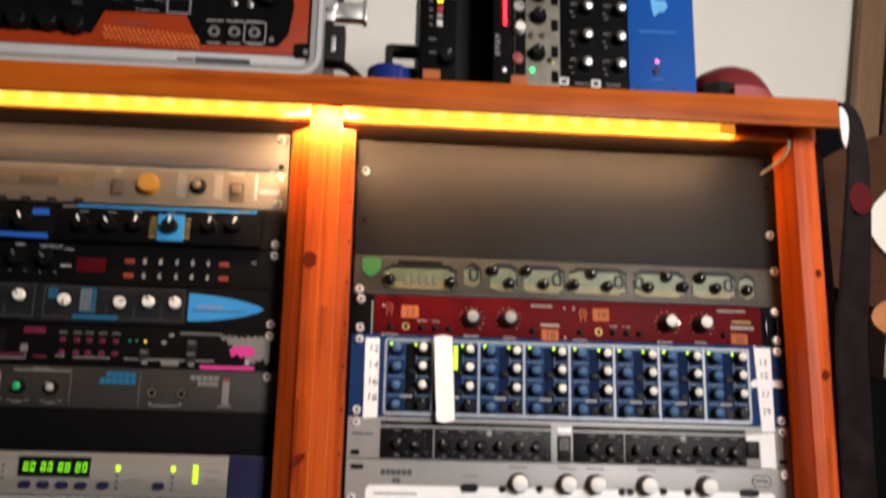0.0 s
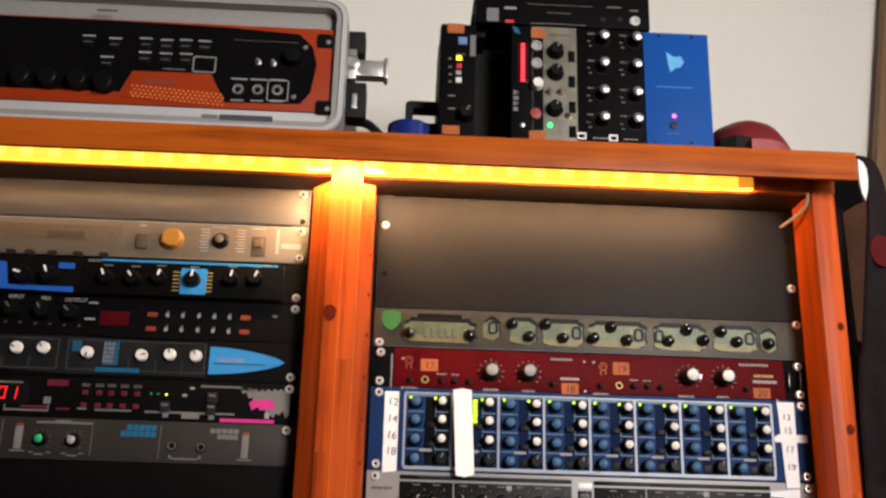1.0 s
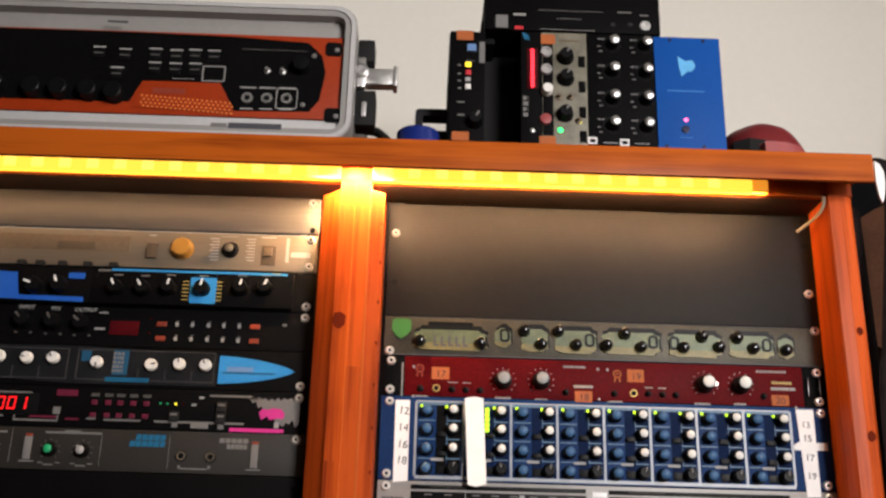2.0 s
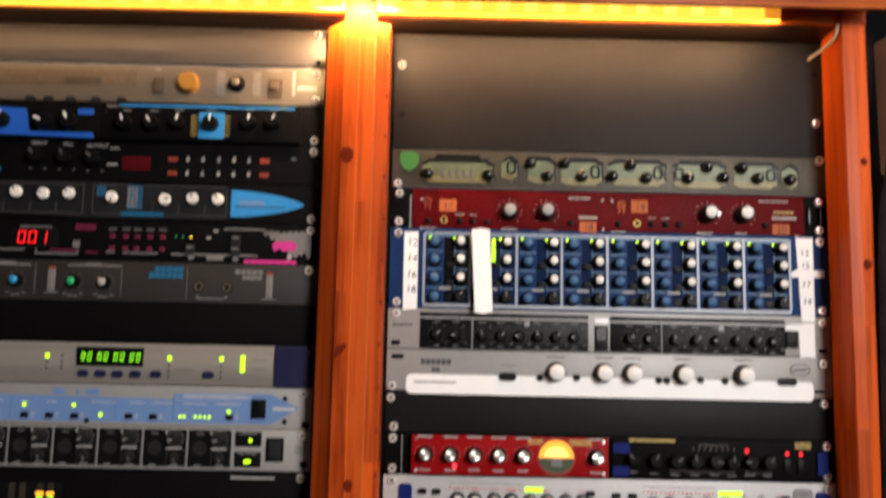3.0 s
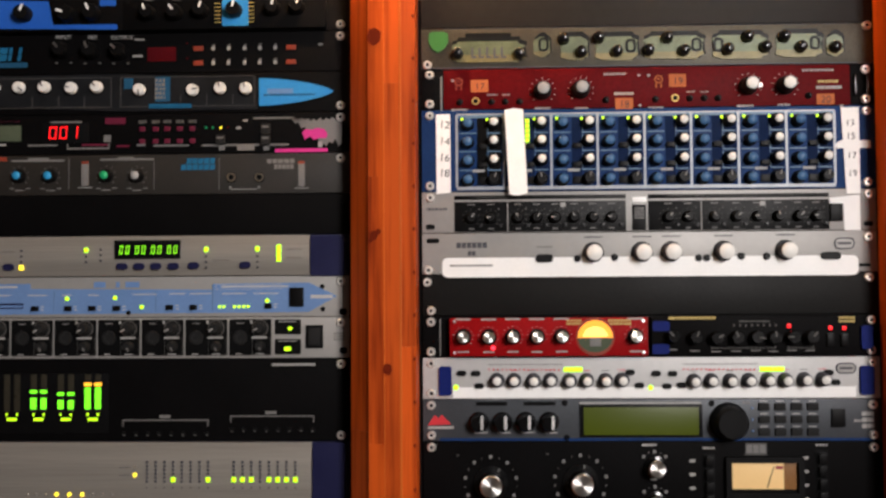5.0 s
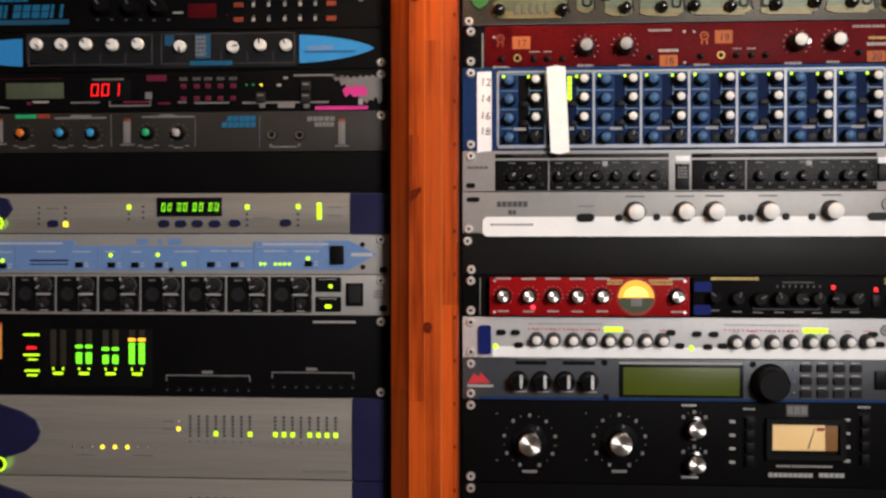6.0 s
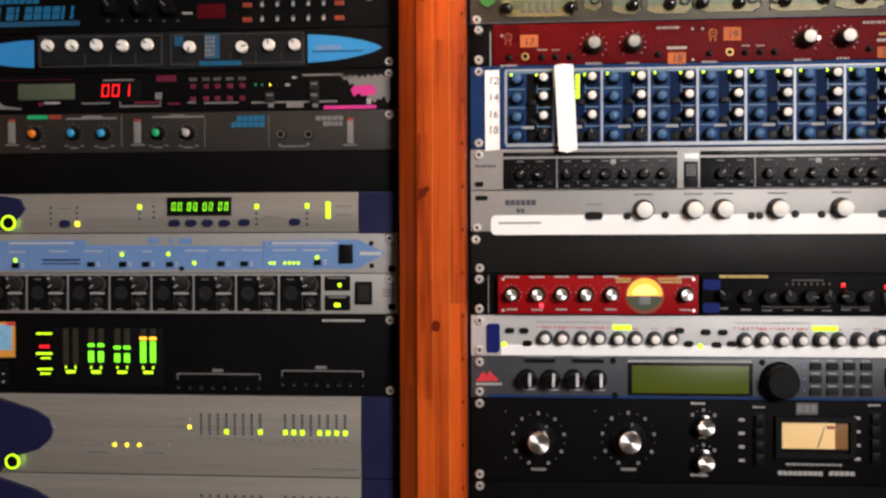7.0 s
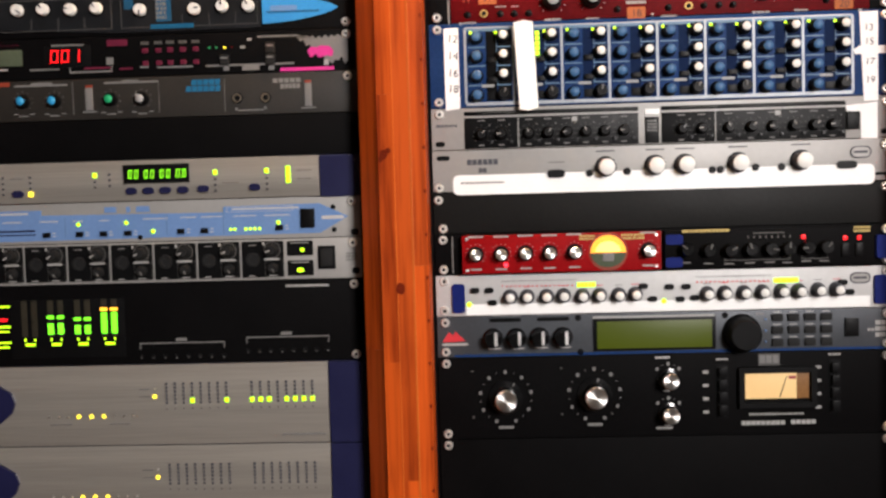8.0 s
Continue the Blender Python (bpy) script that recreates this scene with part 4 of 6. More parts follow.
poly(d, "meter_cover", [(mu + 18 * math.cos(radians(s)), mv + 0.4 + 15 * math.sin(radians(s))) for s in range(0, 181, 12)], lcd_dull, W0 + 0.5, W0 + 1.6, "dark lower half of the meter")
box(d, "meter_pivot", mu - 6, mv, mu + 6, mv + 9, print_grey, W0 + 1.5, W0 + 2.4, 0.4)
lamp_dot(d, 75.1, 33.8, 2.8, glow_red_bright, w=W0)
for u, v in [(a0 + 5, 6), (a1 - 5, 6), (a0 + 5, 39), (a1 - 5, 39)]:
    turned(d, "panel_screw", u, v, [(1.7, W0), (1.5, W0 + 0.8), (0, W0 + 1.0)], chrome, 10)
scribble(d, print_gold, 152.8, 4.3, 169.1, 10.5, 2, 3, 0.3, 0.8, W0)
scribble(d, print_gold, 196.5, 4.1, 220.7, 11.0, 2, 3, 0.3, 0.8, W0)

a0, b0, a1, b1 = 242.1, 1.5, 459.2, 44.8
d = new("compressor")
d.location = (RIGHT_X, -0.0005, TOP - 10 * U / 1000)
tagged(d, "black half-width compressor with dull blue patches", "audio unit", "units in the rack")
box(d, "body", a0, 2.2, a1, 42.6, black_panel, 0, 8, 1.2)
W0 = 8.0
rbox(d, "blue_patch", 243.3, 6.4, 261.3, 16.9, 3, end_blue, W0 - 0.2, W0 + 0.4)
rbox(d, "blue_patch", 242.8, 30.6, 260.8, 41.1, 3, end_blue, W0 - 0.2, W0 + 0.4)
rbox(d, "blue_handle", 462.0, 12.2, 474.0, 36.5, 3, end_blue, -0.3, 5.0)
for k, (u, v) in enumerate([(264.2, 21.8), (287.2, 23.2), (309.0, 24.0), (330.3, 23.6), (350.9, 23.2), (369.0, 24.0), (388.4, 23.0), (407.2, 23.2)]):
    knob(d, u, v, 7.4, 20, black_gloss, None, 0, print_dim, (-50, 20, 60, -20, 100, 0, -90, 40)[k], 0.35)
    bars(d, print_grey, [(u - 5, v + 14, u + 5, v + 15.2)], 0.3, w0=W0)
for u0, u1 in ((304, 372), (384, 411)):
    bars(d, print_dim, [(u0, 34.6, u1, 35.4), (u0, 32.6, u0 + 0.8, 34.6), (u1 - 0.8, 32.6, u1, 34.6)], 0.3, w0=W0)
bars(d, print_dim, [(328 + k * 6.2, 9.6, 329.4 + k * 6.2, 12.4) for k in range(8)] + [(334, 6.4, 366, 7.6)], 0.3, "dial_print", W0)
for u, v in [(385.7, 12.1), (428.6, 14.3), (443.1, 14.5)]:
    button(d, u, v, 4, 4.4, glow_red, W0 + 1.0, "indicator_lamp")
for u, v in [(428.3, 26.4), (442.8, 26.6)]:
    button(d, u, v, 8, 14, black_plastic, W0 + 3, "switch")
scribble(d, print_gold, 260.4, 1.7, 310.0, 5.9, 1, 3, 0.3, 0.85, W0)
scribble(d, print_gold, 437.4, 2.3, 454.2, 9.7, 2, 3, 0.3, 0.85, W0)

d = unit("R", 11, 1, "compressor", "pale silver two-channel compressor with many white knobs", "audio unit", pale_paint, "t")
screw(d, 8.75, 38)
rbox(d, "end_piece", 17.2, 9.4, 30.8, 40.3, 3, end_blue, 0, 3.2, "navy blue plastic end piece")
rbox(d, "end_piece", 460.8, 10.0, 475.6, 40.3, 3, end_blue, 0, 3.2, "navy blue plastic end piece")
bars(d, white_paint, [(32.1, 31.8, 456.8, 43.1)], 0.5, "stripe")
for k, (u, v) in enumerate([(79.0, 24.4), (97.2, 24.6), (117.8, 24.8), (136.0, 24.4), (156.0, 25.2), (174.2, 24.8), (194.2, 25.0), (211.8, 24.5), (287.4, 25.8), (305.6, 25.4), (325.6, 25.6), (344.9, 25.2), (364.9, 24.8), (383.0, 25.0), (403.0, 24.5), (422.3, 24.1)]):
    knob(d, u, v, 6.6, 13, print_dark, knob_white, 7.6, None, 0, 0.25)
    turned(d, "knob_collar", u, v, [(8.2, 0), (8.0, 0.5), (0, 0.5)], print_dark, 20)
    bars(d, print_red if k % 2 else print_grey, [(u - 4, v - 11.0, u + 4, v - 10.2)])
for u, v in [(41.4, 16.8), (56.6, 17.0), (60.1, 30.3), (220.4, 16.2), (229.9, 30.1), (247.7, 17.6), (265.2, 17.8), (258.9, 31.0), (274.0, 29.9), (428.5, 17.0), (435.5, 27.3)]:
    rbox(d, "button", u - 5, v - 3, u + 5, v + 3, 2.9, black_plastic, 0, 2.2)
lamp_dot(d, 35.2, 31.9, 3.4, glow_lime)
lamp_dot(d, 241.9, 32.6, 3.2, glow_lime)
for a, b, c, e, n in [(150.2, 10.0, 170.1, 16.3, 5), (356.8, 10.2, 382.6, 16.5, 7)]:
    for k in range(n):
        button(d, a + (k + 0.5) * (c - a) / n, (b + e) / 2, (c - a) / n * 0.9, 5.0, glow_lime, 0.9, "meter_segment")
for a, b, c, e in [(70.0, 12.9, 148.9, 13.7), (276.2, 13.1, 354.9, 13.8)]:
    bars(d, print_red, [(a + k * (c - a) / 17, b + (e - b) * k / 17 - 0.9, a + k * (c - a) / 17 + 1.8, b + (e - b) * k / 17 + 0.9) for k in range(17)], 0.5)
    scribble(d, print_grey, a, b - 6, c, b - 4, 1, 3, fill=0.5)
rbox(d, "badge", 436.1, 6.8, 457.5, 18.5, 6, silver_paint, 0, 0.6, "oval grey badge with dark rim")
frame_ring(d, "badge_rim", 436.1, 6.8, 457.5, 18.5, 1.3, 6, print_dark, 0.4, 1.2)
bars(d, print_dark, [(440.0, 11.4, 453.6, 13.8)], 0.2, "brand_mark", 0.6)

d = unit("R", 12, 1, "sound_module", "slate grey sound module with green display and keypad", "audio unit", slate_panel, "tb")
bars(d, rack_blue, [(18, 41.2, WIDE - 4, 44.0)], 0.4, "stripe")
poly(d, "logo", [(5.1, 27.5), (12.4, 16.7), (16.7, 20.4), (19.7, 16.2), (29.9, 26.5)], print_red, 0, 0.4)
bars(d, print_white, [(5.1, 28.7, 32.9, 31.4)])
for k, (u, v) in enumerate([(61.5, 23.2), (86.3, 23.4), (111.2, 23.1), (136.0, 23.3)]):
    kb = knob(d, u - 2.0, v + 1.0, 9.4, 17, black_gloss, None, 11.0, None, 0, 0.5)
    # steel bar shaped as the gleam on each knob's right side
    rbox(kb, "inlay", 1.6, -8.5, 4.6, 6.0, 1.4, steel, 16.5, 18.2, "steel bar standing in for a knob highlight")
    bars(d, print_white, [(u - 7, v + 11.5, u + 7, v + 13)])
for a, b, c, e in [(56.9, 2.7, 89.0, 6.6), (107.2, 2.6, 140.5, 6.5)]:
    bars(d, black_plastic, [(a + k * (c - a) / 8, b, a + k * (c - a) / 8 + 4.6, e) for k in range(8)], 1.4, "button_strip")
    scribble(d, print_white, a, b - 4, c, b - 1.6, 1, 3)
box(d, "display_frame", 166.5, 5.5, 295.9, 40.4, black_plastic, 0, 1.6, 0.4)
box(d, "display", 170.7, 8.6, 291.7, 37.9, glow_lcd, 1.5, 2.0, 0.1, "green backlit display")
bars(d, print_white, [(166.6, 3.1, 294.8, 6.7)])
knob(d, 323.0, 24.2, 18.5, 21, black_plastic, None, 20.5, None, 0, 0.4, "large black jog wheel")
for u, v in [(150.8, 4.2), (152.7, 40.9), (305.7, 5.0)]:
    turned(d, "panel_hole", u, v, [(3.4, 0), (3.2, 0.4), (0, 0.4)], black_metal, 14)
KEY_U, KEY_V = 360.2, 22.4
for r in range(3):
    for c in range(4):
        u = KEY_U + c * 17.0
        v = (9.5, 22.8, 36.0)[r] - 1.2
        button(d, u, v, 11.5, 7.5, black_rubber, 3.0, "key")
        bars(d, print_white, [(u - 4, v - 6.2, u + 4, v - 5.0)])
for v in (10, 22, 34):
    lamp_dot(d, KEY_U - 12, v, 1.4, pale_blue)
box(d, "power_switch", 430.5, 10.4, 444.5, 29.8, black_plastic, 0, 3.0, 0.8, "black power switch")
scribble(d, print_white, 462.4, 13.7, 475.1, 33.0, 3, 2, fill=0.9)
scribble(d, print_white, 454.3, 22.1, 462.0, 25.7, 1, 2)
scribble(d, print_grey, 338.4, 3.0, 346.1, 6.6, 1, 2)

d = unit("R", 13, 2, "limiter", "black two-unit limiter with steel knobs and meter", "audio unit", black_panel, "tb")
def dial_marks(u, v, r, n, sweep, size):
    """Small printed figures round a dial, as plain blocks, with fine dots between them."""
    rects = []
    for k in range(2 * n - 1):
        a = radians(-sweep / 2 + sweep * k / (2 * n - 2))
        x, y = u + r * math.sin(a), v - r * math.cos(a)
        q = size if k % 2 == 0 else size * 0.32
        rects.append((x - q, y - q * 1.1, x + q, y + q * 1.1))
    bars(d, print_grey, rects, 0.3, "dial_print")


for u, v, turn in [(71.8, 44.1, 32), (166.8, 42.6, 14)]:
    kb = knob(d, u, v, 11.4, 22, black_gloss, None, 18.5, None, 0, 0.3)
    turned(kb, "knob_top", 0, 0, [(11.4, 18.0), (11.3, 22.4), (10.7, 23.0), (0, 23.0)], spun, 36)
    p = box(kb, "pointer", -0.6, -18.0, 0.6, -12.2, print_grey, 1.2, 2.2, 0.1)
    p.rotation_euler = (0, radians(turn), 0)
    dial_marks(u, v, 27.6, 9, 316, 1.6)
    bars(d, print_grey, [(u - 8, v + 31, u + 8, v + 34)])
    bars(d, print_dim, [(u - 36, v - 30, u - 34, v - 28), (u - 36, v + 20, u - 34, v + 22)])
for u, v in [(245.3, 27.1), (245.2, 64.0)]:
    kb = knob(d, u, v, 8.0, 16, black_gloss, None, 11.5, None, 0, 0.3)
    turned(kb, "knob_top", 0, 0, [(8.5, 13.0), (8.4, 18.2), (7.9, 18.7), (0, 18.7)], spun, 30)
    dial_marks(u, v - 1.0, 15.0, 3, 100, 1.6)
    bars(d, print_grey, [(u - 5, v + 12.0, u + 2, v + 14.0)])
scribble(d, print_white, 231.9, 3.0, 247.1, 6.4, 1, 2, fill=0.9)
scribble(d, print_white, 231.8, 79.0, 249.3, 82.3, 1, 2, fill=0.9)
for a, b, c, e in [(295.7, 13.4, 308.2, 70.5), (413.7, 10.2, 426.0, 67.2)]:
    box(d, "button_bank", a, b, c, e, black_metal, 0, 1.0, 0.3)
    for k in range(4):
        box(d, "push_button", a + 2, b + 2 + k * (e - b - 3) / 4, c - 2, b - 0.5 + (k + 1) * (e - b - 3) / 4, black_plastic, 0.9, 6, 0.8)
    bars(d, print_white, [(a - 14, b + 6 + k * (e - b) / 4, a - 8, b + 9 + k * (e - b) / 4) for k in range(4)])
    scribble(d, print_white, a, b - 7, c, b - 4, 1, 2)
a, b, c, e = 318.7, 16.1, 400.1, 59.5
frame_ring(d, "meter_frame", a, b, c, e, 6, 2, black_plastic, 0, 6)
box(d, "meter_well", a + 2, b + 2, c - 2, e - 2, black_metal, 0, 0.8, 0.1)
box(d, "meter_face", 325.5, 22.5, 392.7, 50.3, glow_vu, 0.7, 1.4, 0.1, "cream backlit needle meter")
box(d, "meter_end", 379.7, 21.7, 392.7, 50.3, amber_dim, 1.3, 1.6, 0.1)
poly(d, "needle", [(361.5, 48.4), (368.9, 26.6), (369.5, 26.6), (362.6, 48.4)], ink, 1.6, 2.2)
bars(d, rose, [(371.2, 26.0, 379.1, 29.4)], 0.2, w0=1.5)
bars(d, print_dim, [(340.4, 2.3, 362.7, 14.9)], 0.25, "brand_mark")
letters(d, print_grey, 341.4, 4.0, 362.4, 12.5, 3, 0.3, 0.1)
scribble(d, print_white, 330.1, 66.0, 388.2, 69.1, 1, 2, fill=0.7)
letters(d, print_white, 322.0, 74.2, 368.3, 78.6, 9, 0.3)
letters(d, print_white, 374.0, 73.8, 400.6, 78.2, 5, 0.3)

d = unit("R", 15, 3, "rack_blank", "plain matt black steel blank panel", "rack blank", black_panel, "tb", "blanks in the rack")
d = unit("R", 18, 3, "rack_blank", "plain matt black steel blank panel", "rack blank", black_panel, "tb", "blanks in the rack")

# ---------------------------------------------------------------- left rack, from the top
d = unit("L", 0, 1, "rack_blank", "plain grey metal blank panel below the shelf", "rack blank", grey_panel, "", "blanks in the rack", drop=-3)
screw(d, 473.3, 7.1, knob_grey)
screw(d, 8.75, 6.35, knob_grey)
turned(d, "hole_rim", 474.8, 39.4, [(3.4, 0), (3.2, 0.3), (0, 0.3)], black_metal, 14)

d = unit("L", 1, 1, "tube_preamp", "beige brushed metal preamp with an ochre knob", "audio unit", beige_panel, "tb", drop=-2)
box(d, "name_slot", 40, 8, 271.7, 26.7, beige_dark, 0, 0.4, 0.1)
box(d, "name_print", 190.4, 16.0, 232.5, 25.0, beige_deep, 0.3, 0.6, 0.1)
bars(d, print_white, [(0.5, 0.6, WIDE - 0.5, 1.6)], 0.3, "plate_edge")
box(d, "switch", 291.3, 16.5, 303.4, 33.4, beige_deep, 0, 4, 0.6)
knob(d, 330.4, 20.9, 11.6, 10, knob_yellow, None, 13, None, 0, 0.4, "large ochre knob")
knob(d, 384.3, 20.7, 7.4, 10, black_plastic, beige_panel, 9.5, None, -20, 0.3)
box(d, "switch_plate", 419.4, 14.6, 435.9, 37.3, beige_deep, 0, 1.6, 0.4)
box(d, "switch_lever", 422.8, 17.8, 431.9, 27.5, beige_dark, 1.5, 5, 0.8)
for a, b, c, e in [(360.7, 6.9, 371.4, 37.9), (401.5, 6.5, 411.7, 36.3)]:
    bars(d, print_white, [(a + (0, 2)[k % 2], b + k * 3.6, c, b + k * 3.6 + 1.2) for k in range(8)])
bars(d, print_white, [(446.7, 4.6, 450.2, 33.4), (373.2, 4.3, 391.7, 4.9), (417.9, 3.8, 434.6, 5.1), (291.9, 5.0, 299.7, 6.7)])
bars(d, print_white, [(452.5, 21.3, 474.6, 27.1)], 0.3, "brand_mark")
# five black bumps along the panel's lower edge
for u, v in [(200.5, 42.9), (228.5, 42.4), (257.3, 41.9), (155.1, 44.1), (175.6, 43.2)]:
    rbox(d, "rubber_foot", u - 5, 40.5, u + 5, 46.5, 2, black_rubber, 0.2, 5)

d = unit("L", 2, 1, "rack_tray", "black steel rack tray holding two half-width units", "rack tray", black_panel, "b")
a0, b0, a1, b1 = 235.8, 3.6, 458.8, 42.6
d = new("compressor")
d.location = (LEFT_X, -0.0005, TOP - 2 * U / 1000)
tagged(d, "black half-width compressor with blue line and square", "audio unit", "units in the rack")
box(d, "body", a0, 2, a1, 43, black_panel, 0, 8, 1)
W0 = 8.0
bars(d, sky_blue, [(257.9, 5.3, 452.0, 2.9)], 0.4, "blue_line", W0)
rbox(d, "blue_square", 346.2, 10.4, 374.8, 39.9, 1.5, sky_blue, W0 - 0.1, W0 + 0.5)
for k, (u, v) in enumerate([(266.0, 25.3), (295.9, 25.4), (323.8, 23.7), (360.1, 23.6), (402.5, 21.9), (428.8, 20.9)]):
    knob(d, u, v, 9.0 if k == 3 else 8.2, 21, black_plastic, None, 0, white_paint, (-25, -35, 15, 10, 15, 25)[k], 0.35)
    bars(d, print_grey, [(u - 5, v - 16, u + 5, v - 14.6)], 0.3, w0=W0)
bars(d, print_gold, [(u, v + k * 4.2, u + 7, v + k * 4.2 + 0.9) for u, v in [(337.8, 14.6), (374.2, 14.5)] for k in range(6)], 0.3, w0=W0)
scribble(d, print_grey, 243.3, 3.9, 256.9, 7.3, 1, 2, 0.3, 0.8, W0)
scribble(d, print_gold, 435.6, 2.8, 444.6, 4.5, 1, 2, 0.3, 0.8, W0 + 0.3)
for u in (a0 + 6, a1 - 5):
    turned(d, "panel_screw", u, 12, [(2.2, W0), (2.0, W0 + 0.6), (0, W0 + 0.6)], black_metal, 12)

d = new("limiter")
d.location = (LEFT_X, -0.0005, TOP - 2 * U / 1000)
tagged(d, "black half-width limiter framed by bright blue areas", "audio unit", "units in the rack")
a0, b0, a1, b1 = 20.4, 12.2, 237.8, 51.0
box(d, "body", 24, 2, a1, 43, black_panel, 0, 8, 1)
poly(d, "blue_field", [(26, 5), (154.6, 10.1), (159.8, 36.0), (230.3, 36.4), (231.1, 42.2), (26, 38)], blue_field, W0 - 0.1, W0 + 0.4)
bars(d, blue_field, [(211.6, 9.2, 229.3, 15.7)], 0.4, "blue_label", W0)
for k, (u, v) in enumerate([(128.4, 24.2), (176.8, 25.6), (204.5, 24.5)]):
    knob(d, u, v, 9.5, 21, black_plastic, None, 0, white_paint, (20, -70, -25)[k], 0.35)

d = unit("L", 3, 1, "reverb_unit", "black digital reverb unit with blue lettering blocks", "audio unit", black_panel, "t")
for k in range(10):
    a = 22 + k * 10.6
    wide = 3.4 if k in (1, 3, 8, 9) else 8.6
    for v0, v1, m in ((14.0, 20.8, logo_blue), (21.6, 28.6, logo_blue)):
        poly(d, "logo_block", [(a + 3.4 - v0 / 7, v0), (a + 3.4 + wide - v0 / 7, v0), (a + 3.4 + wide - v1 / 7, v1), (a + 3.4 - v1 / 7, v1)], m, 0, 0.4)
letters(d, logo_blue, 26, 3, 82, 10.5, 7, 0.35, 0, 0.15)
bars(d, logo_deep, [(24, 30.5, 128, 36)], 0.35)
for k, (u, v) in enumerate([(167.9, 18.5), (200.1, 19.3), (231.6, 20.1)]):
    knob(d, u, v, 8.4, 14, black_plastic, None, 9.4, chrome, (-40, -25, -50)[k], 0.35)
    text, wide = (("INPUT", 8.6), ("MIX", 5.2), ("OUTPUT", 10.6))[k]
    written(d, "lettering", text, u - wide, v - 13.6, 6.2, print_white, 0.15)
    bars(d, print_dim, [(u - 9, v + 12, u - 6, v + 14), (u + 7, v + 12, u + 10, v + 14)])
bars(d, print_white, [(245.0, 24.1, 256.4, 26.2), (247.6, 6.2, 257.8, 7.7)])
box(d, "display", 261.6, 15.8, 293.3, 31.4, dark_red_glass, 0, 0.6, 0.1, "unlit dark red display")
for c, x in enumerate([(334.4, 21.3), (351.3, 21.7), (368.9, 22.1), (385.7, 22.5), (402.5, 23.0)]):
    for v in (18.0, 34.0):
        button(d, x[0], v, 3.2, 4.4, print_white, 1.6)
        bars(d, print_grey, [(x[0] - 1, v - 4.5, x[0] + 2, v - 3.6)])
for x in [(318.0, 20.9), (419.9, 23.4)]:
    for v in (18.0, 34.0):
        button(d, x[0], v, 10.5, 5.0, dull_red, 1.6)
lamp_dot(d, 305.4, 12.0, 1.4, dark_red_glass)
lamp_dot(d, 305.3, 28.6, 1.4, dark_red_glass)
bars(d, print_grey, [(449.6, 13.7, 454.6, 16.3)])

d = unit("L", 4, 1, "effects_unit", "black effects unit with pointed sky-blue ends", "audio unit", black_panel, "b")
poly(d, "smoked_field", [(79.1, 0.9), (228.3, 0.4), (383.1, 6.2), (383.0, 40.6), (228.1, 41.4), (79.0, 33.6)], smoke, 0, 0.6)
mid = 22.2
for side in (1, -1):
    u0, u1 = 384.9, 466.7
    pts = []
    for s in range(13):
        q = s / 12
        pts.append((u0 + (u1 - u0) * q, mid - 15.2 * max(1 - q ** 1.7, 0) ** 0.72))
    for s in range(11, -1, -1):
        q = s / 12
        pts.append((u0 + (u1 - u0) * q, mid + 15.2 * max(1 - q ** 1.7, 0) ** 0.72))
    if side < 0:
        c = (75.1 + u0) / 2
        pts = [(2 * c - u, v) for u, v in pts]
    poly(d, "blue_end", pts, sky_blue, 0, 0.8, "pointed sky-blue end")
bars(d, pale_blue, [(393.7, 18.7, 422.2, 24.2)], 0.2, "brand_mark", 0.8)
for k, (u, v) in enumerate([(92.2, 13.7), (120.3, 14.3), (148.2, 14.2), (178.0, 15.5), (206.4, 14.8), (253.7, 18.3), (312.1, 19.5), (342.4, 17.7), (370.6, 18.2)]):
    turned(d, "knob_collar", u, v, [(8.6, 0), (8.4, 1.2), (0, 1.2)], black_plastic, 20)
    knob(d, u, v, 6.6, 7, knob_white, None, 0, print_dark, (135, 130, -30, -75, -40, 175, 80, -5, -20)[k])
    ticks(d, print_grey, u, v, 10, 11.5, 9, 0.7)
    bars(d, print_grey, [(u - 3, v + 14, u + 5, v + 15.5)])
bars(d, logo_deep, [(270.4, 3.8, 286.8, 31.3), (235.9, 5.5, 246.1, 16.9)], 0.3, "blue_print", 0.6)
bars(d, logo_blue, [(263.9, 34.0, 310.8, 38.6)], 0.3, "blue_print", 0.6)
scribble(d, print_grey, 270.3, 6.3, 281.7, 30.0, 5, 3, 0.2, 0.7, 0.9)
for a, b in ((82, 222), (232, 380)):
    outline(d, print_dim, a, 4.0, b, 37.0, 0.6, 0.9)
for u in (134.0, 163.5, 192.0, 298.5, 327.5, 356.0):
    bars(d, print_dim, [(u - 0.3, 24, u + 0.3, 36)], 0.3, "divider", 0.6)
scribble(d, logo_deep, 390, 24.6, 446, 27.4, 1, 3, 0.2, 0.8, 0.8)

d = unit("L", 5, 1, "synth_module", "black module with red figures and pink markings", "audio unit", black_panel, "t")
bars(d, dull_pink, [(24, 6.5, *(120.7, 6.8))], 0.3, "pink_line")
box(d, "lcd_window", 56.5, 11.4, 121.9, 28.8, lcd_dull, 0, 0.6, 0.1, "unlit grey-green display")
box(d, "figure_window", 145.5, 9.2, 197.1, 31.2, black_plastic, 0, 0.5, 0.1)
a, b, c, e = 152.6, 12.4, 188.1, 27.4
digits(d, "001", a, b + 0.8, e - b - 1.6, glow_red, 0.5, 0.08, 0.62, 1.42)
scribble(d, print_grey, 154.6, 7.4, 189.5, 10.5, 1, 2, fill=0.9)
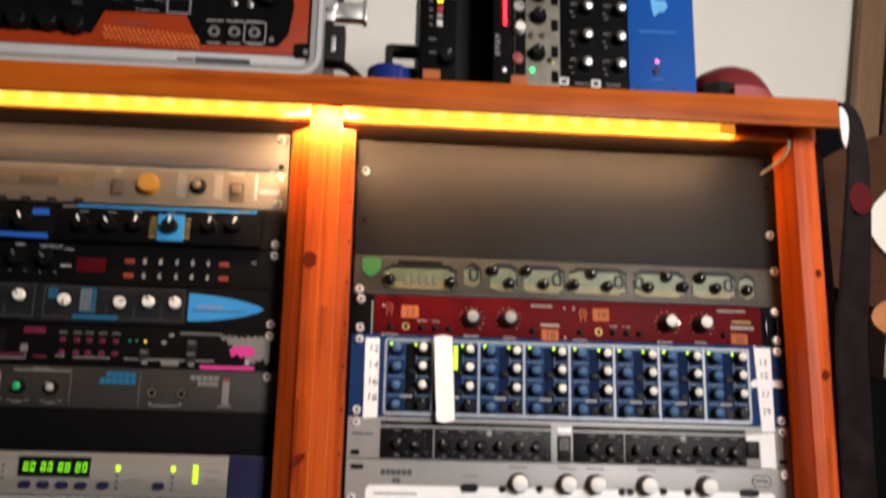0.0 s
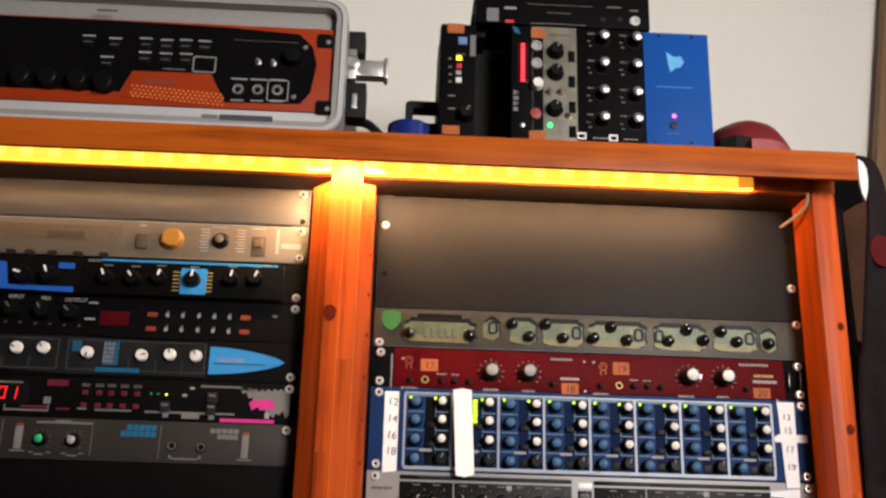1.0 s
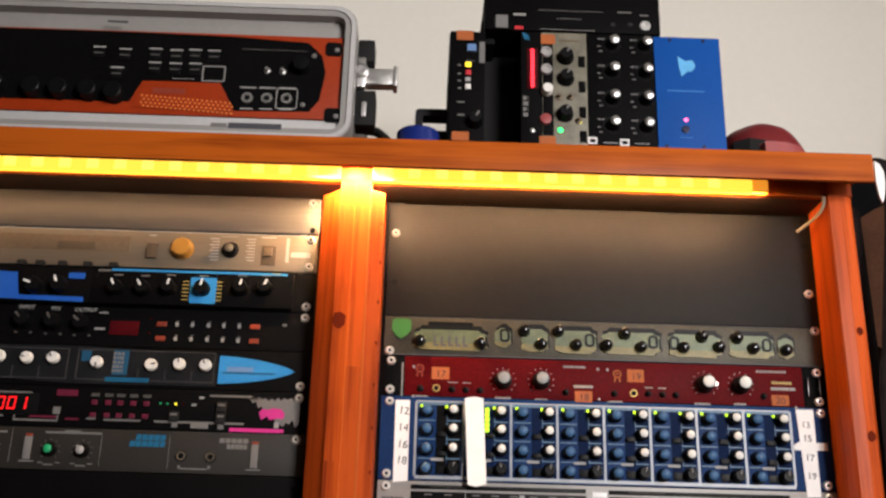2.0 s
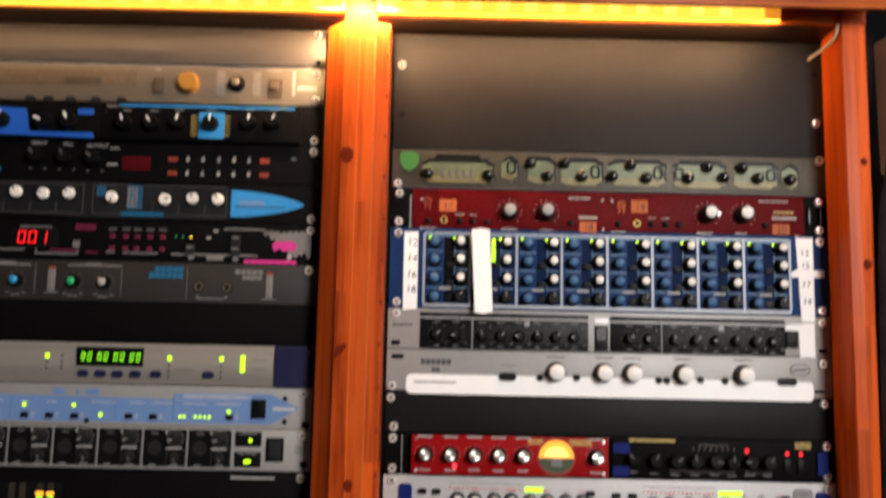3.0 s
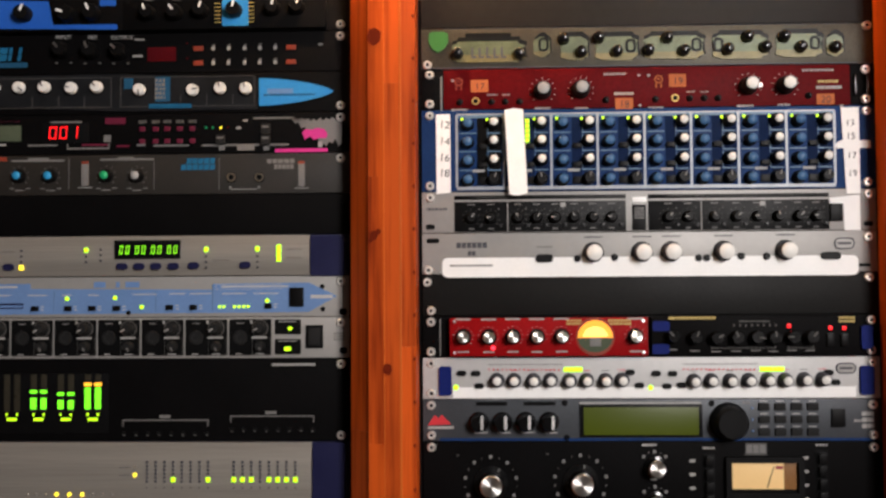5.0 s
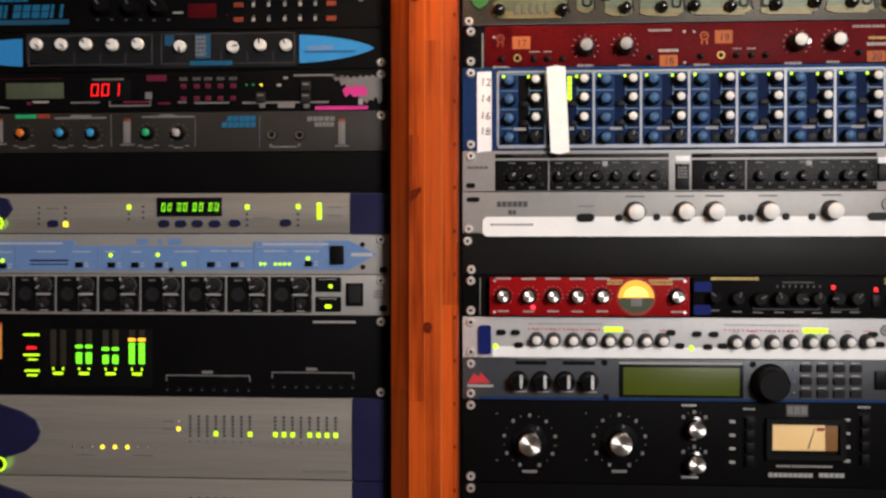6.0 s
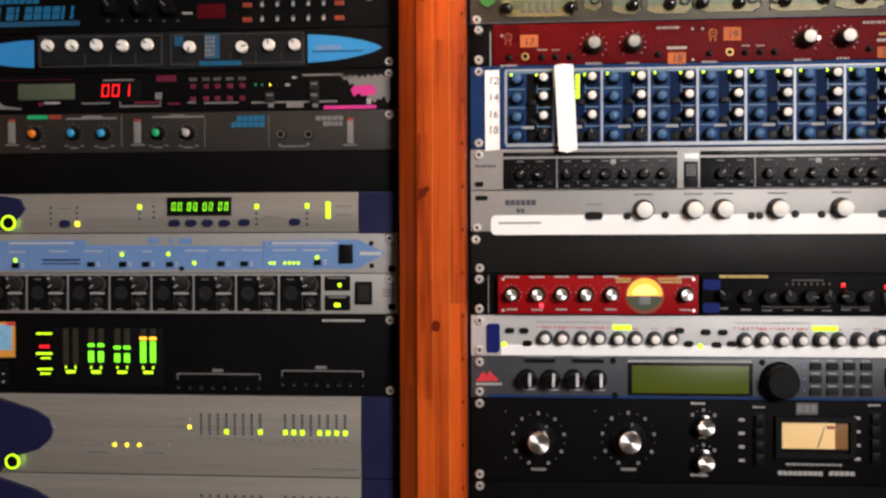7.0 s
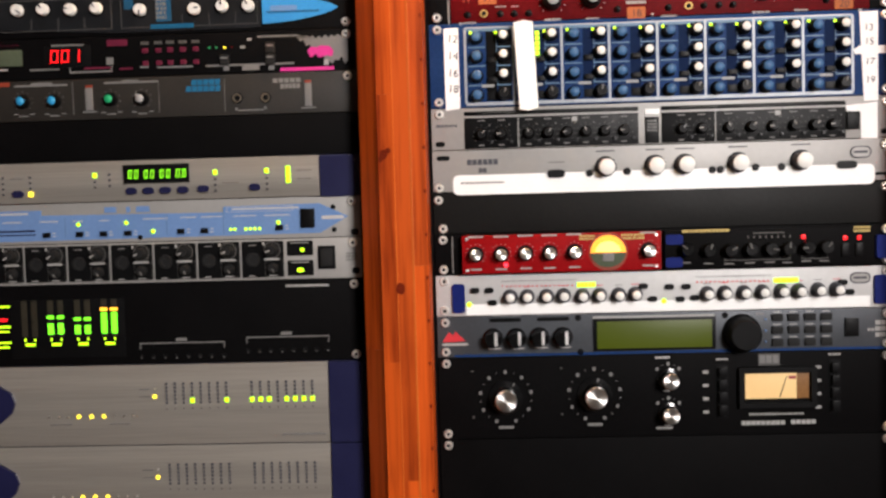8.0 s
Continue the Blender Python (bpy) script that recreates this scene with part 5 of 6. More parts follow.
for c, x in enumerate([(256.7, 21.0), (271.4, 21.3), (284.1, 21.5), (298.0, 21.7), (311.9, 21.9)]):
    for v in (17.0, 30.5):
        button(d, x[0], v, 6, 5, dull_pink, 1.8)
    letters(d, print_dim, x[0] - 4.5, 7.2, x[0] + 4.5, 10.6, 3, 0.25, name="printed_legend")
bars(d, print_grey, [(250.3, 33.3, 259.9, 35.3), (268.8, 34.2, 307.5, 36.1)])
for k, x in enumerate([(326.5, 16.0), (334.0, 16.1), (342.8, 16.3), (350.4, 16.4)]):
    lamp_dot(d, *x, 1.4, (knob_green, knob_green, glow_yellow, dark_red_glass)[k])
for x in [(342.8, 29.8), (392.3, 18.4), (392.2, 30.6)]:
    button(d, *x, 10, 11, black_rubber, 4, "rocker")
    bars(d, print_grey, [(x[0] - 3.5, x[1] - 3, x[0] + 3.5, x[1] - 1)], 0.3, w0=4)
bars(d, print_grey, [(322.0, 34.4, 417.1, 36.5), (340.9, 36.6, 347.1, 41.0), (389.7, 37.3, 395.9, 41.7), (361.0, 36.3, 379.7, 41.5), (129.7, 32.7, 162.2, 34.4), (173.2, 36.5, 220.2, 38.4), (218.9, 31.6, 220.2, 37.8), (173.2, 32.1, 174.5, 37.1), (213.8, 22.8, 221.5, 30.4)])
bars(d, dull_pink, [(189.4, 32.4, 218.3, 34.7), (215.2, 4.1, 237.6, 10.8), (80.1, 31.9, 85.3, 35.8), (227.9, 34.2, 242.0, 36.3)])
bars(d, print_white, [(86.6, 31.4, 104.9, 33.6), (359.8, 15.4, 364.8, 17.9), (367.3, 7.5, 372.3, 10.0)])
rnd = random.Random(4)
jag = []
a, b, c, e = 420.9, 6.0, 475.1, 35.6
for k in range(17):
    jag.append((a + (c - a) * k / 16, b + 2 * rnd.random() + (0 if k % 2 else 2.5)))
for k in range(16, -1, -1):
    q = k / 16
    jag.append((a + (c - a) * q, b + 4 + (e - b) * min(1, q * 1.7) * (0.75 + 0.25 * rnd.random()) - (0 if k % 2 else 4)))
poly(d, "splash_print", jag, print_grey, 0, 0.25)
poly(d, "splash_print", [(24, 24), (28, 22), (33, 30), (40, 35), (60, 38), (60, 39.5), (36, 39), (24, 38)], print_grey, 0, 0.25)
bars(d, print_grey, [(378.6, 5.3, 423.4, 7.3)], 0.25)
a, b, c, e = 432.0, 17.8, 459.8, 30.5
poly(d, "pink_logo", [(a, b + 5), (a + 4, b + 1), (a + 10, b + 2), (a + 15, b), (c - 4, b + 1), (c, b + 6), (c - 2, e - 1), (a + 20, e - 2), (a + 12, e), (a + 9, e - 4), (a + 3, e)], print_pink, 0.2, 0.6)
bars(d, print_pink, [(402.1, 40.0, 459.7, 43.9)], 0.35, "pink_line")
bars(d, print_white, [(449.3, 32.8, 454.2, 38.9)], 0.3)

d = unit("L", 6, 1, "chorus_unit", "dark grey-brown chorus unit with small coloured knobs", "audio unit", chorus_grey, "t")
turned(d, "bolt", 474.9, 51.5, [(4, 0), (3.8, 1.0), (0, 1.0)], black_metal, 14)
for k, (u, v) in enumerate([(75.9, 22.7), (120.4, 22.6), (154.9, 23.0), (216.9, 23.2), (250.8, 23.6)]):
    m = (knob_orange, knob_azure, knob_azure, knob_green, knob_grey)[k]
    knob(d, u, v, 6.4, 8, black_plastic, m, 7.6, print_white if k == 4 else None, -40, 0.3)
    ticks(d, print_grey, u, v, 9.5, 11, 9, 0.7)
    bars(d, print_grey, [(u - 11, v + 13, u - 6, v + 14.2), (u + 7, v + 13, u + 12, v + 14.2), (u - 5, v + 15, u + 5, v + 16.4)])
for a, b, c, e in [(45.1, 5.9, 52.8, 32.5), (189.9, 7.3, 197.5, 34.2), (427.6, 9.4, 434.9, 37.0)]:
    box(d, "slide_switch", a, b + 3, c, e, print_grey, 0, 2.4, 0.4, "grey slide switch")
    button(d, (a + c) / 2, b + 1.5, 7, 3, dull_red, 2.2, "switch_cap")
    bars(d, print_grey, [(a - 4, e + 0.8, c + 4, e + 2.4)])
bars(d, print_grey, [(111.4, 4.9, 169.9, 7.0), (209.9, 4.4, 269.3, 6.5), (129.7, 2.7, 153.1, 4.9), (229.8, 2.8, 247.0, 5.0), (354.5, 38.5, 382.7, 40.0), (352.0, 36.0, 354.5, 39.1), (383.3, 35.7, 385.8, 38.8), (269.3, 7.8, 269.8, 38.7), (340.8, 5.1, 341.3, 39.6), (175.1, 2.7, 175.6, 37.7)])
bars(d, knob_green, [(66.8, 1.7, 90.5, 5.9)], 0.3)
bars(d, dull_red, [(91.8, 1.5, 106.2, 6.1)], 0.3)
letters(d, logo_blue, 305.0, 5.0, 337.0, 11.0, 5, 0.3, 0, 0.15, "name_mark")
letters(d, logo_blue, 299.0, 11.8, 337.0, 17.8, 6, 0.3, 0, 0.15, "name_mark")
bars(d, logo_deep, [(306.5, 7.6, 336.0, 8.6), (300.5, 14.3, 336.0, 15.3)], 0.25, "name_mark")
letters(d, print_grey, 393.4, 6.6, 424.4, 11.4, 5, 0.3)
letters(d, print_grey, 401.5, 12.6, 423.2, 17.6, 5, 0.3)
for u, v in [(354.6, 26.2), (385.2, 26.6)]:
    turned(d, "jack_nut", u, v, [(6.4, 0), (6.2, 1.2), (4.8, 1.4), (4.6, 0.8), (0, 0.8)], black_plastic, 6)
    turned(d, "jack_socket", u, v, [(4.7, 0.8), (4.6, 3.0), (3.3, 3.0), (3.1, 0.9), (0, 0.9)], beige_panel, 18)
    turned(d, "jack_hole", u, v, [(3.1, 0.9), (3.0, 1.2), (0, 1.2)], black_metal, 14)

d = unit("L", 7, 1, "rack_blank", "plain matt black steel blank panel", "rack blank", black_panel, "", "blanks in the rack")


def bowed_face(d, u0, u1, h, material, bulge, rows=8):
    """A sheet-metal front that bows outwards between its top and bottom edges, with a raised end."""
    bm = bmesh.new()
    prof = [(0.6, -2.0)] + [(0.6 + (h - 1.2) * k / rows, bulge * math.sin(math.pi * (0.12 + 0.80 * k / rows)) ** 0.8) for k in range(rows + 1)] + [(h - 0.6, -2.0)]
    cols = [[bm.verts.new((u / 1000, -w / 1000, -v / 1000)) for v, w in prof] for u in (u0, u1)]
    for i in range(len(prof) - 1):
        bm.faces.new((cols[0][i], cols[0][i + 1], cols[1][i + 1], cols[1][i]))
    bm.faces.new(cols[0]), bm.faces.new(cols[1][::-1])
    bm.faces.new((cols[0][0], cols[1][0], cols[1][-1], cols[0][-1]))
    return part("bowed_front", bm, material, d, "", True)


def ring_lamp(d, u, v, w):
    turned(d, "power_ring", u, v, [(8.6, w), (8.4, w + 1.6), (6.6, w + 1.6), (6.4, w)], glow_lime, 24, label="glowing green power ring")
    turned(d, "power_button", u, v, [(6.3, w), (6.2, w + 1.2), (0, w + 1.4)], black_plastic, 20)


d = unit("L", 8, 1, "audio_interface", "bowed silver audio interface with navy end caps", "audio unit", navy, "t", thick=3)
bowed_face(d, 10, 440.2, U, silver, 5.0)
rbox(d, "end_cap", 441.5, 1.9, 478.4, 44.8, 3, navy, -0.2, 4.0, "navy plastic end cap")
a, b, c, e = -27.8, 6.1, 66.9, 28.2
poly(d, "end_cap", [(2, 1), (c - 22, b - 3), (c - 6, b), (c, (b + e) / 2), (c - 5, e - 4), (c - 16, e + 6), (30, 43), (2, 43.5)], navy, 2, 8.5, "navy plastic end cap")
ring_lamp(d, 48.4, 32.5, 8.0)
W0 = 5.2
box(d, "display", 228.7, 5.3, 300.6, 25.6, black_plastic, 3, W0 + 1.2, 0.4, "black display with green figures")
a, b, c, e = 233.2, 10.3, 296.2, 21.3
digits(d, "00 00 00 00", a + 0.6, b + 0.9, (e - b) * 0.82, glow_digits, W0 + 1.2, 0.10, 0.44, 1.72, 0.95)
for u, v in [(236.9, 33.4), (255.5, 33.5), (273.9, 33.5), (293.0, 33.6), (315.1, 33.1), (371.1, 32.8), (112.1, 33.4)]:
    rbox(d, "button", u - 6, v - 3.6, u + 6, v + 3.6, 3.5, navy, 3.4, W0 + 1.6)
for u, v, m in [(197.2, 15.7, glow_lime), (328.5, 15.9, glow_lime), (384.3, 15.6, glow_lime), (125.8, 34.1, glow_yellow)]:
    button(d, u, v, 4.4, 5.4, m, W0 + 1.2, "indicator_lamp")
for k in range(4):
    button(d, 407.3, 13.4 + k * 4.6, 5, 4.4, glow_lime, W0 + 1.0, "indicator_lamp")
bars(d, print_dark, [(u - 1.2, v + k * 6 - 1.2, u + 1.2, v + k * 6 + 1.2) for u, v, n in [(95.9, 15.8, 4), (125.9, 15.9, 3), (213.3, 15.2, 3), (197.2, 22.6, 2), (328.4, 23.3, 3), (384.3, 23.6, 3)] for k in range(n)], 0.8, "dot_scale", W0 - 0.5)
scribble(d, print_grey, 104.4, 16.4, 118.7, 17.8, 1, 3, 0.4, 0.7, W0)
scribble(d, print_grey, 335.4, 27.0, 354.2, 28.4, 1, 3, 0.4, 0.7, W0)
scribble(d, print_grey, 416.7, 15.8, 432.2, 17.1, 1, 3, 0.4, 0.7, W0)
scribble(d, print_grey, 416.6, 25.0, 432.1, 26.3, 1, 3, 0.4, 0.7, W0)

d = unit("L", 9, 1, "microphone_interface", "silver interface printed with pale blue arrow fields", "audio unit", silver_paint, "t")
poly(d, "blue_field", [(24, 8), (134.2, 7.3), (134.2, 12.9), (334.0, 14.7), (335.3, 8.5), (438.9, 7.6), (469.7, 22.3), (438.8, 39.4), (24, 41)], pale_blue, 0, 0.4, "pale blue printed field")
scribble(d, pale_paint, 45.0, 9.5, 119.8, 12.9, 1, 3, 0.2, 0.85, 0.4)
scribble(d, pale_paint, 344.1, 10.4, 416.5, 13.6, 1, 3, 0.2, 0.85, 0.4)
bars(d, pale_paint, [(441.3, 21.0, 464.7, 24.7)], 0.3, "brand_mark", 0.4)
bars(d, pale_blue, [(204.1, 5.6, 217.0, 11.9), (228.5, 5.7, 232.4, 11.9), (238.8, 5.7, 254.1, 12.0)], 0.3, "model_mark")
box(d, "rocker", 419.0, 13.0, 433.8, 33.3, black_plastic, 0.3, 4, 0.6, "black rocker switch")
for u, v in [(52.8, 35.5), (139.9, 34.3), (176.3, 34.3), (202.7, 34.3), (229.7, 34.3), (287.7, 33.7), (313.7, 33.8), (395.3, 32.6)]:
    button(d, u, v, 7.6, 5.6, black_plastic, 3.2)
    bars(d, pale_paint, [(u + 6, v - 2.5, u + 9.5, v - 1.3), (u + 6, v + 0.8, u + 9.5, v + 2.0)], 0.3, w0=0.4)
for u, v, m in [(52.2, 29.8, glow_lime), (175.0, 23.7, glow_lime), (227.8, 23.1, glow_lime), (257.2, 33.1, glow_lime), (394.1, 27.1, glow_lime)]:
    lamp_dot(d, u, v, 2.7, m, w=0.8)
for k, (u, v) in enumerate([(342.1, 33.2), (346.5, 33.2), (358.4, 33.2), (363.4, 33.2), (368.4, 33.2), (373.4, 33.2)]):
    lamp_dot(d, u, v, 2.0, glow_lime, w=0.4)
bars(d, navy, [(83.1, 28.5, 126.9, 30.5), (83.1, 33.0, 126.9, 34.3)], 0.3, w0=0.4)
for a, b, c, e in [(44.9, 19.7, 63.4, 21.6), (91.0, 19.1, 112.0, 21.0), (131.5, 19.2, 152.3, 21.1), (169.2, 19.3, 179.6, 21.2), (198.3, 19.3, 209.2, 21.2), (246.4, 18.8, 273.2, 20.7), (287.2, 18.3, 304.9, 20.2), (310.0, 18.3, 332.7, 20.2), (345.3, 18.4, 370.4, 20.3), (379.1, 18.5, 406.6, 20.4)]:
    scribble(d, pale_paint, a, b, c, e, 1, 3, 0.2, 0.8, 0.4)
for u, v in [(242.5, 39.3), (453.7, 11.9), (454.2, 36.3)]:
    turned(d, "panel_hole", u, v, [(2.8, 0.3), (2.6, 0.9), (0, 0.9)], black_metal, 12)
rbox(d, "slot", 472.1, 35.7, 480.7, 43.0, 3, black_metal, 0, 0.4)

bars(d, teal_blue, [(66, 15, 66.6, 38), (160, 16, 160.6, 38), (272, 16, 272.6, 38), (334.0, 9, 334.8, 38)], 0.2, "dividing_line", 0.4)
outline(d, pale_paint, 338, 9.0, 410, 14.6, 0.4, 0.6)

d = unit("L", 10, 1, "headphone_amplifier", "silver amplifier with a row of black channel fields", "audio unit", silver_paint, "t")
a0, b0, a1, b1 = 17.0, 4.9, 399.5, 45.2
step = (a1 - a0) / 8
for k in range(8):
    a = a0 + k * step
    rbox(d, "channel_field", a + 1.0, 2.4, a + step - 1.0, 41.5, 1.6, black_plastic, 0, 0.6)
    turned(d, "jack_socket", a + 13, 22, [(7.6, 0.5), (7.4, 2.2), (4.2, 2.2), (4.0, 0.9), (0, 0.9)], black_rubber, 20)
    knob(d, a + 34.5, 12, 6.0, 11, black_rubber, None, 7.4, print_white, -130 + 3 * k, 0.4)
    turned(d, "dial_ring", a + 34.5, 12, [(9.2, 0.6), (9.0, 0.9), (8.2, 0.9), (8.1, 0.6)], print_dim, 24)
    knob(d, a + 34.5, 31.5, 5.2, 8, black_rubber, None, 6.2, print_grey, 150, 0.3)
    outline(d, print_dim, a + 26, 22.5, a + step - 1.6, 40.8, 0.4, 0.8)
    bars(d, print_white, [(a + 24, 3.6, a + 26.4, 7.0), (a + 25.6, 21.0, a + 42, 23.2), (a + 8, 39.2, a + 15, 40.4), (a + 30, 39.2, a + 39, 40.4)], 0.3, w0=0.6)
    bars(d, print_grey, [(a + 9, 6.0, a + 17, 7.2)], 0.3, w0=0.6)
for b, e, v in ((3.0, 19.0, 10.0), (24.0, 40.5, 32.0)):
    u0, u1 = 402.1, 430.6
    rbox(d, "lamp_field", u0, b, u1, e, 1.6, black_plastic, 0, 0.6)
    scribble(d, print_white, u0 + 4, b + 1.6, u1 - 5, b + 3.2, 1, 2, 0.2, 0.8, 0.6)
rbox(d, "indicator_lamp", 412.6, 32.3, 420.0, 36.6, 2, glow_lime, 0.5, 1.6)
lamp_dot(d, 418.9, 12.7, 2.6, glow_lime, w=0.5)
box(d, "power_switch", 435.6, 9.0, 454.7, 34.0, black_plastic, 0, 1.6, 0.5)
box(d, "switch_rocker", 438.7, 12.1, 451.6, 31.0, black_rubber, 1.5, 4.5, 1.0, "black power rocker")
rbox(d, "slot", 472.0, 32.8, 480.5, 40.0, 3, black_metal, 0, 0.4)
scribble(d, print_grey, 465.9, 16.9, 478.1, 26.6, 3, 2)

d = unit("L", 11, 2, "converter", "black two-unit converter with green level meters", "audio unit", black_panel, "tb")
box(d, "meter_window", 93.9, 15.9, 221.4, 80.0, black_plastic, 0, 0.5, 0.2)
for k, x in enumerate([(115.3, 48.4), (144.6, 48.2), (174.5, 48.0), (204.2, 47.8)]):
    for s in (-9.0, 9.0):
        u = x[0] + s * 0.62 * 1.0
        t0, t1 = (59.0, 59.0) if k == 0 else ((42.0, 54.0) if k == 1 else ((44.5, 54.0) if k == 2 else (31.0, 54.0)))
        box(d, "meter_tube", u - 3.2, 17, u + 3.2, 57, meter_dim, 0.4, 0.8, 0.1)
        if k:
            box(d, "meter_level", u - 3.2, t0, u + 3.2, t1, glow_meter_green, 0.7, 1.2, 0.1, "glowing green meter level")
            if k == 3:
                rbox(d, "meter_peak", u - 4.4, 25.6, u + 4.4, 29.4, 1.8, glow_amber, 0.7, 1.2)
            else:
                rbox(d, "meter_peak", u - 4.0, t0 - 8.5, u + 4.0, t0 - 5.0, 1.5, glow_meter_green, 0.7, 1.2)
        bars(d, glow_lime, [(u - 1, 58.5, u + 1, 61.5)], 0.3, "meter_mark", 0.5)
    bars(d, glow_lime, [(x[0] - 5.5, 63.6, x[0] + 5.5, 66.6)], 0.3, "meter_label", 0.5)
for (a, b), (c, e), m in [((75.5, 21.6), (94.5, 24.7), glow_lime), ((79.3, 35.5), (90.5, 40.4), glow_red), ((75.3, 43.7), (96.3, 47.3), glow_lime), ((80.6, 49.3), (91.7, 51.8), glow_lime), ((76.6, 61.4), (95.6, 64.3), glow_lime), ((79.8, 66.4), (91.6, 69.4), glow_lime)]:
    scribble(d, m, a, b, c, e, 1, 2, 0.4, 0.85)
for (a, b), (c, e), (f, g) in [((236.8, 66.8), (330.3, 64.1), (282.8, 59.5)), ((354.2, 62.6), (444.6, 61.8), (398.0, 57.9))]:
    bars(d, print_grey, [(a, b - 1.2, c, b), (a, b, a + 1.0, b + 6), (c - 1.0, b, c, b + 6), (f - 6, b - 6, f + 6, b - 2.6)])
    for k in range(8):
        u = a + 1.5 + k * (c - a - 3) / 7
        turned(d, "trim_hole", u, b + 14, [(2.6, 0), (2.4, 0.5), (1.6, 0.5), (0, 0.3)], black_plastic, 12)
        bars(d, print_grey, [(u - 0.6, b + 15, u + 0.8, b + 16)], 0.3, w0=0.4)
box(d, "sticker", 22, 10, 50.9, 49.6, print_orange, 0, 0.3, 0, "small sticker with blue field and orange edge")
box(d, "sticker_field", 24, 13, 47.1, 41.4, sticker_blue, 0.3, 0.5, 0)
bars(d, print_red, [(41.2, 10.2, 50.4, 14)], 0.3, "sticker_corner", 0.3)
box(d, "selector", 17.8, 55.5, 44.2, 80.6, black_plastic, 0, 3, 0.6)
bars(d, print_white, [(37.0, 66.8, 39.6, 68.6), (36.9, 75.6, 39.5, 78.1)], 0.3, w0=3)
scribble(d, print_white, 399.4, 5.7, 446.0, 9.2, 1, 2, fill=0.95)


def tall_interface(row, lit, lit2):
    """A bowed silver front two units high with navy ends, lamp columns and a power ring."""
    d = unit("L", row, 2, "audio_interface", "tall bowed silver audio interface with navy end caps", "audio unit", navy, "tb")
    h = 2 * U
    bowed_face(d, 6, EDGE_U, h, silver, 7.0, 10)
    rbox(d, "end_cap", EDGE_U + 1.2, 0.8, WIDE - 3, h - 0.8, 4, navy, -0.2, 4.5, "navy plastic end cap")
    poly(d, "end_cap", [(1, 2), (30, 4), (48, 9), (78, 18), (95, 28), (99, 39), (95, 50), (82, 61), (60, 68), (46, 74), (36, 87), (1, 87)], navy, 3.5, 10.5, "rounded navy plastic end cap")
    ring_lamp(d, RING_U, RING_V, 10.0)
    w0 = 6.9
    for k in range(9):
        u = DOT_U + k * DOT_S
        if k in (3, 4, 5):
            lamp_dot(d, u + (k - 4) * 3.5, DOT_V, 2.6, glow_yellow, w=w0)
        else:
            lamp_dot(d, u + (6 if k > 5 else -6) * 0.8, DOT_V, 1.6, steel, w=w0 - 0.8)
    for base, on in ((COL_A, lit), (COL_B, lit2)):
        for k in range(8):
            u = base + k * COL_S
            bars(d, print_dark, [(u - 1.3, COL_V + i * 4.1 - 1.4, u + 1.3, COL_V + i * 4.1 + 1.4) for i in range(6)], 0.9, "lamp_column", 6.5)
            if k in on:
                button(d, u, COL_V + 18.4, 4.6, 5.4, glow_lime, 8.4, "indicator_lamp")
            bars(d, print_grey, [(u - 0.8, COL_V + 26, u + 0.8, COL_V + 28)], 0.6, w0=6.8)
    lamp_dot(d, COL_A - 13.2, COL_V + 13.6, 2.8, glow_yellow, w=6.6)
    lamp_dot(d, COL_A - 13.2, COL_V + 5.5, 1.6, steel, w=6.2)
    scribble(d, print_grey, COL_A - 30, COL_V + 5, COL_A - 18, COL_V + 6.4, 1, 2, 0.8, 0.8, 6.4)
    scribble(d, print_grey, COL_A - 30, COL_V + 13, COL_A - 18, COL_V + 14.4, 1, 2, 0.8, 0.8, 6.7)
    scribble(d, print_grey, DOT_U - 4, DOT_V + 8, DOT_U + 20, DOT_V + 9.4, 1, 2, 0.8, 0.8, 6.4)
    scribble(d, print_grey, DOT_U + 62, DOT_V + 8, DOT_U + 84, DOT_V + 9.4, 1, 2, 0.8, 0.8, 6.4)
    scribble(d, print_grey, EDGE_U - 52, h - 11, EDGE_U - 4, h - 8.6, 1, 2, 0.8, 0.95, 4.6)


EDGE_U, EDGE_V = 442.5, 42.7
RING_U, RING_V = 52.3, 75.1
DOT_U, DOT_V = 140.3, 55.4
DOT_S = (223.7 - DOT_U) / 8
COL_A, COL_V = 266.1, 21.1
COL_B = 359.7
COL_S = (332.0 - COL_A) / 7
tall_interface(13, (3, 7), (0, 1, 2, 4, 5, 6, 7))
tall_interface(15, (), ())
d = unit("L", 17, 2, "rack_blank", "plain matt black steel blank panel", "rack blank", black_panel, "tb", "blanks in the rack")
d = unit("L", 19, 2, "rack_blank", "plain matt black steel blank panel", "rack blank", black_panel, "tb", "blanks in the rack")

# ---------------------------------------------------------------- on the shelf
case = tagged(new("rack_case"), "grey aluminium-edged rack case on the pine shelf", "rack case")
case.location = (-0.620, -0.086, 1.704)
d = case
right_u = 574.9 + 2.5
frame_ring(d, "edge_frame", 0, 0, right_u, 167.5, 13, 24, silver_paint, -30, 0)
box(d, "lower_rail", 14, 140.3, right_u - 14, 155, pale_paint, -28, -8, 1.5)
box(d, "upper_rail", 14, 12.5, right_u - 14, 35.7, silver_paint, -28, -14, 1.0)
frame_ring(d, "edge_bead", 1, 1, right_u - 1, 166.5, 5, 25, pale_paint, -0.1, 2.2)
frame_ring(d, "shell", 3, 3, right_u - 3, 164.8, 6, 24, black_plastic, -330, -30.1)
box(d, "case_back", 12, 12, right_u - 12, 156, black_plastic, -332, -326, 1)
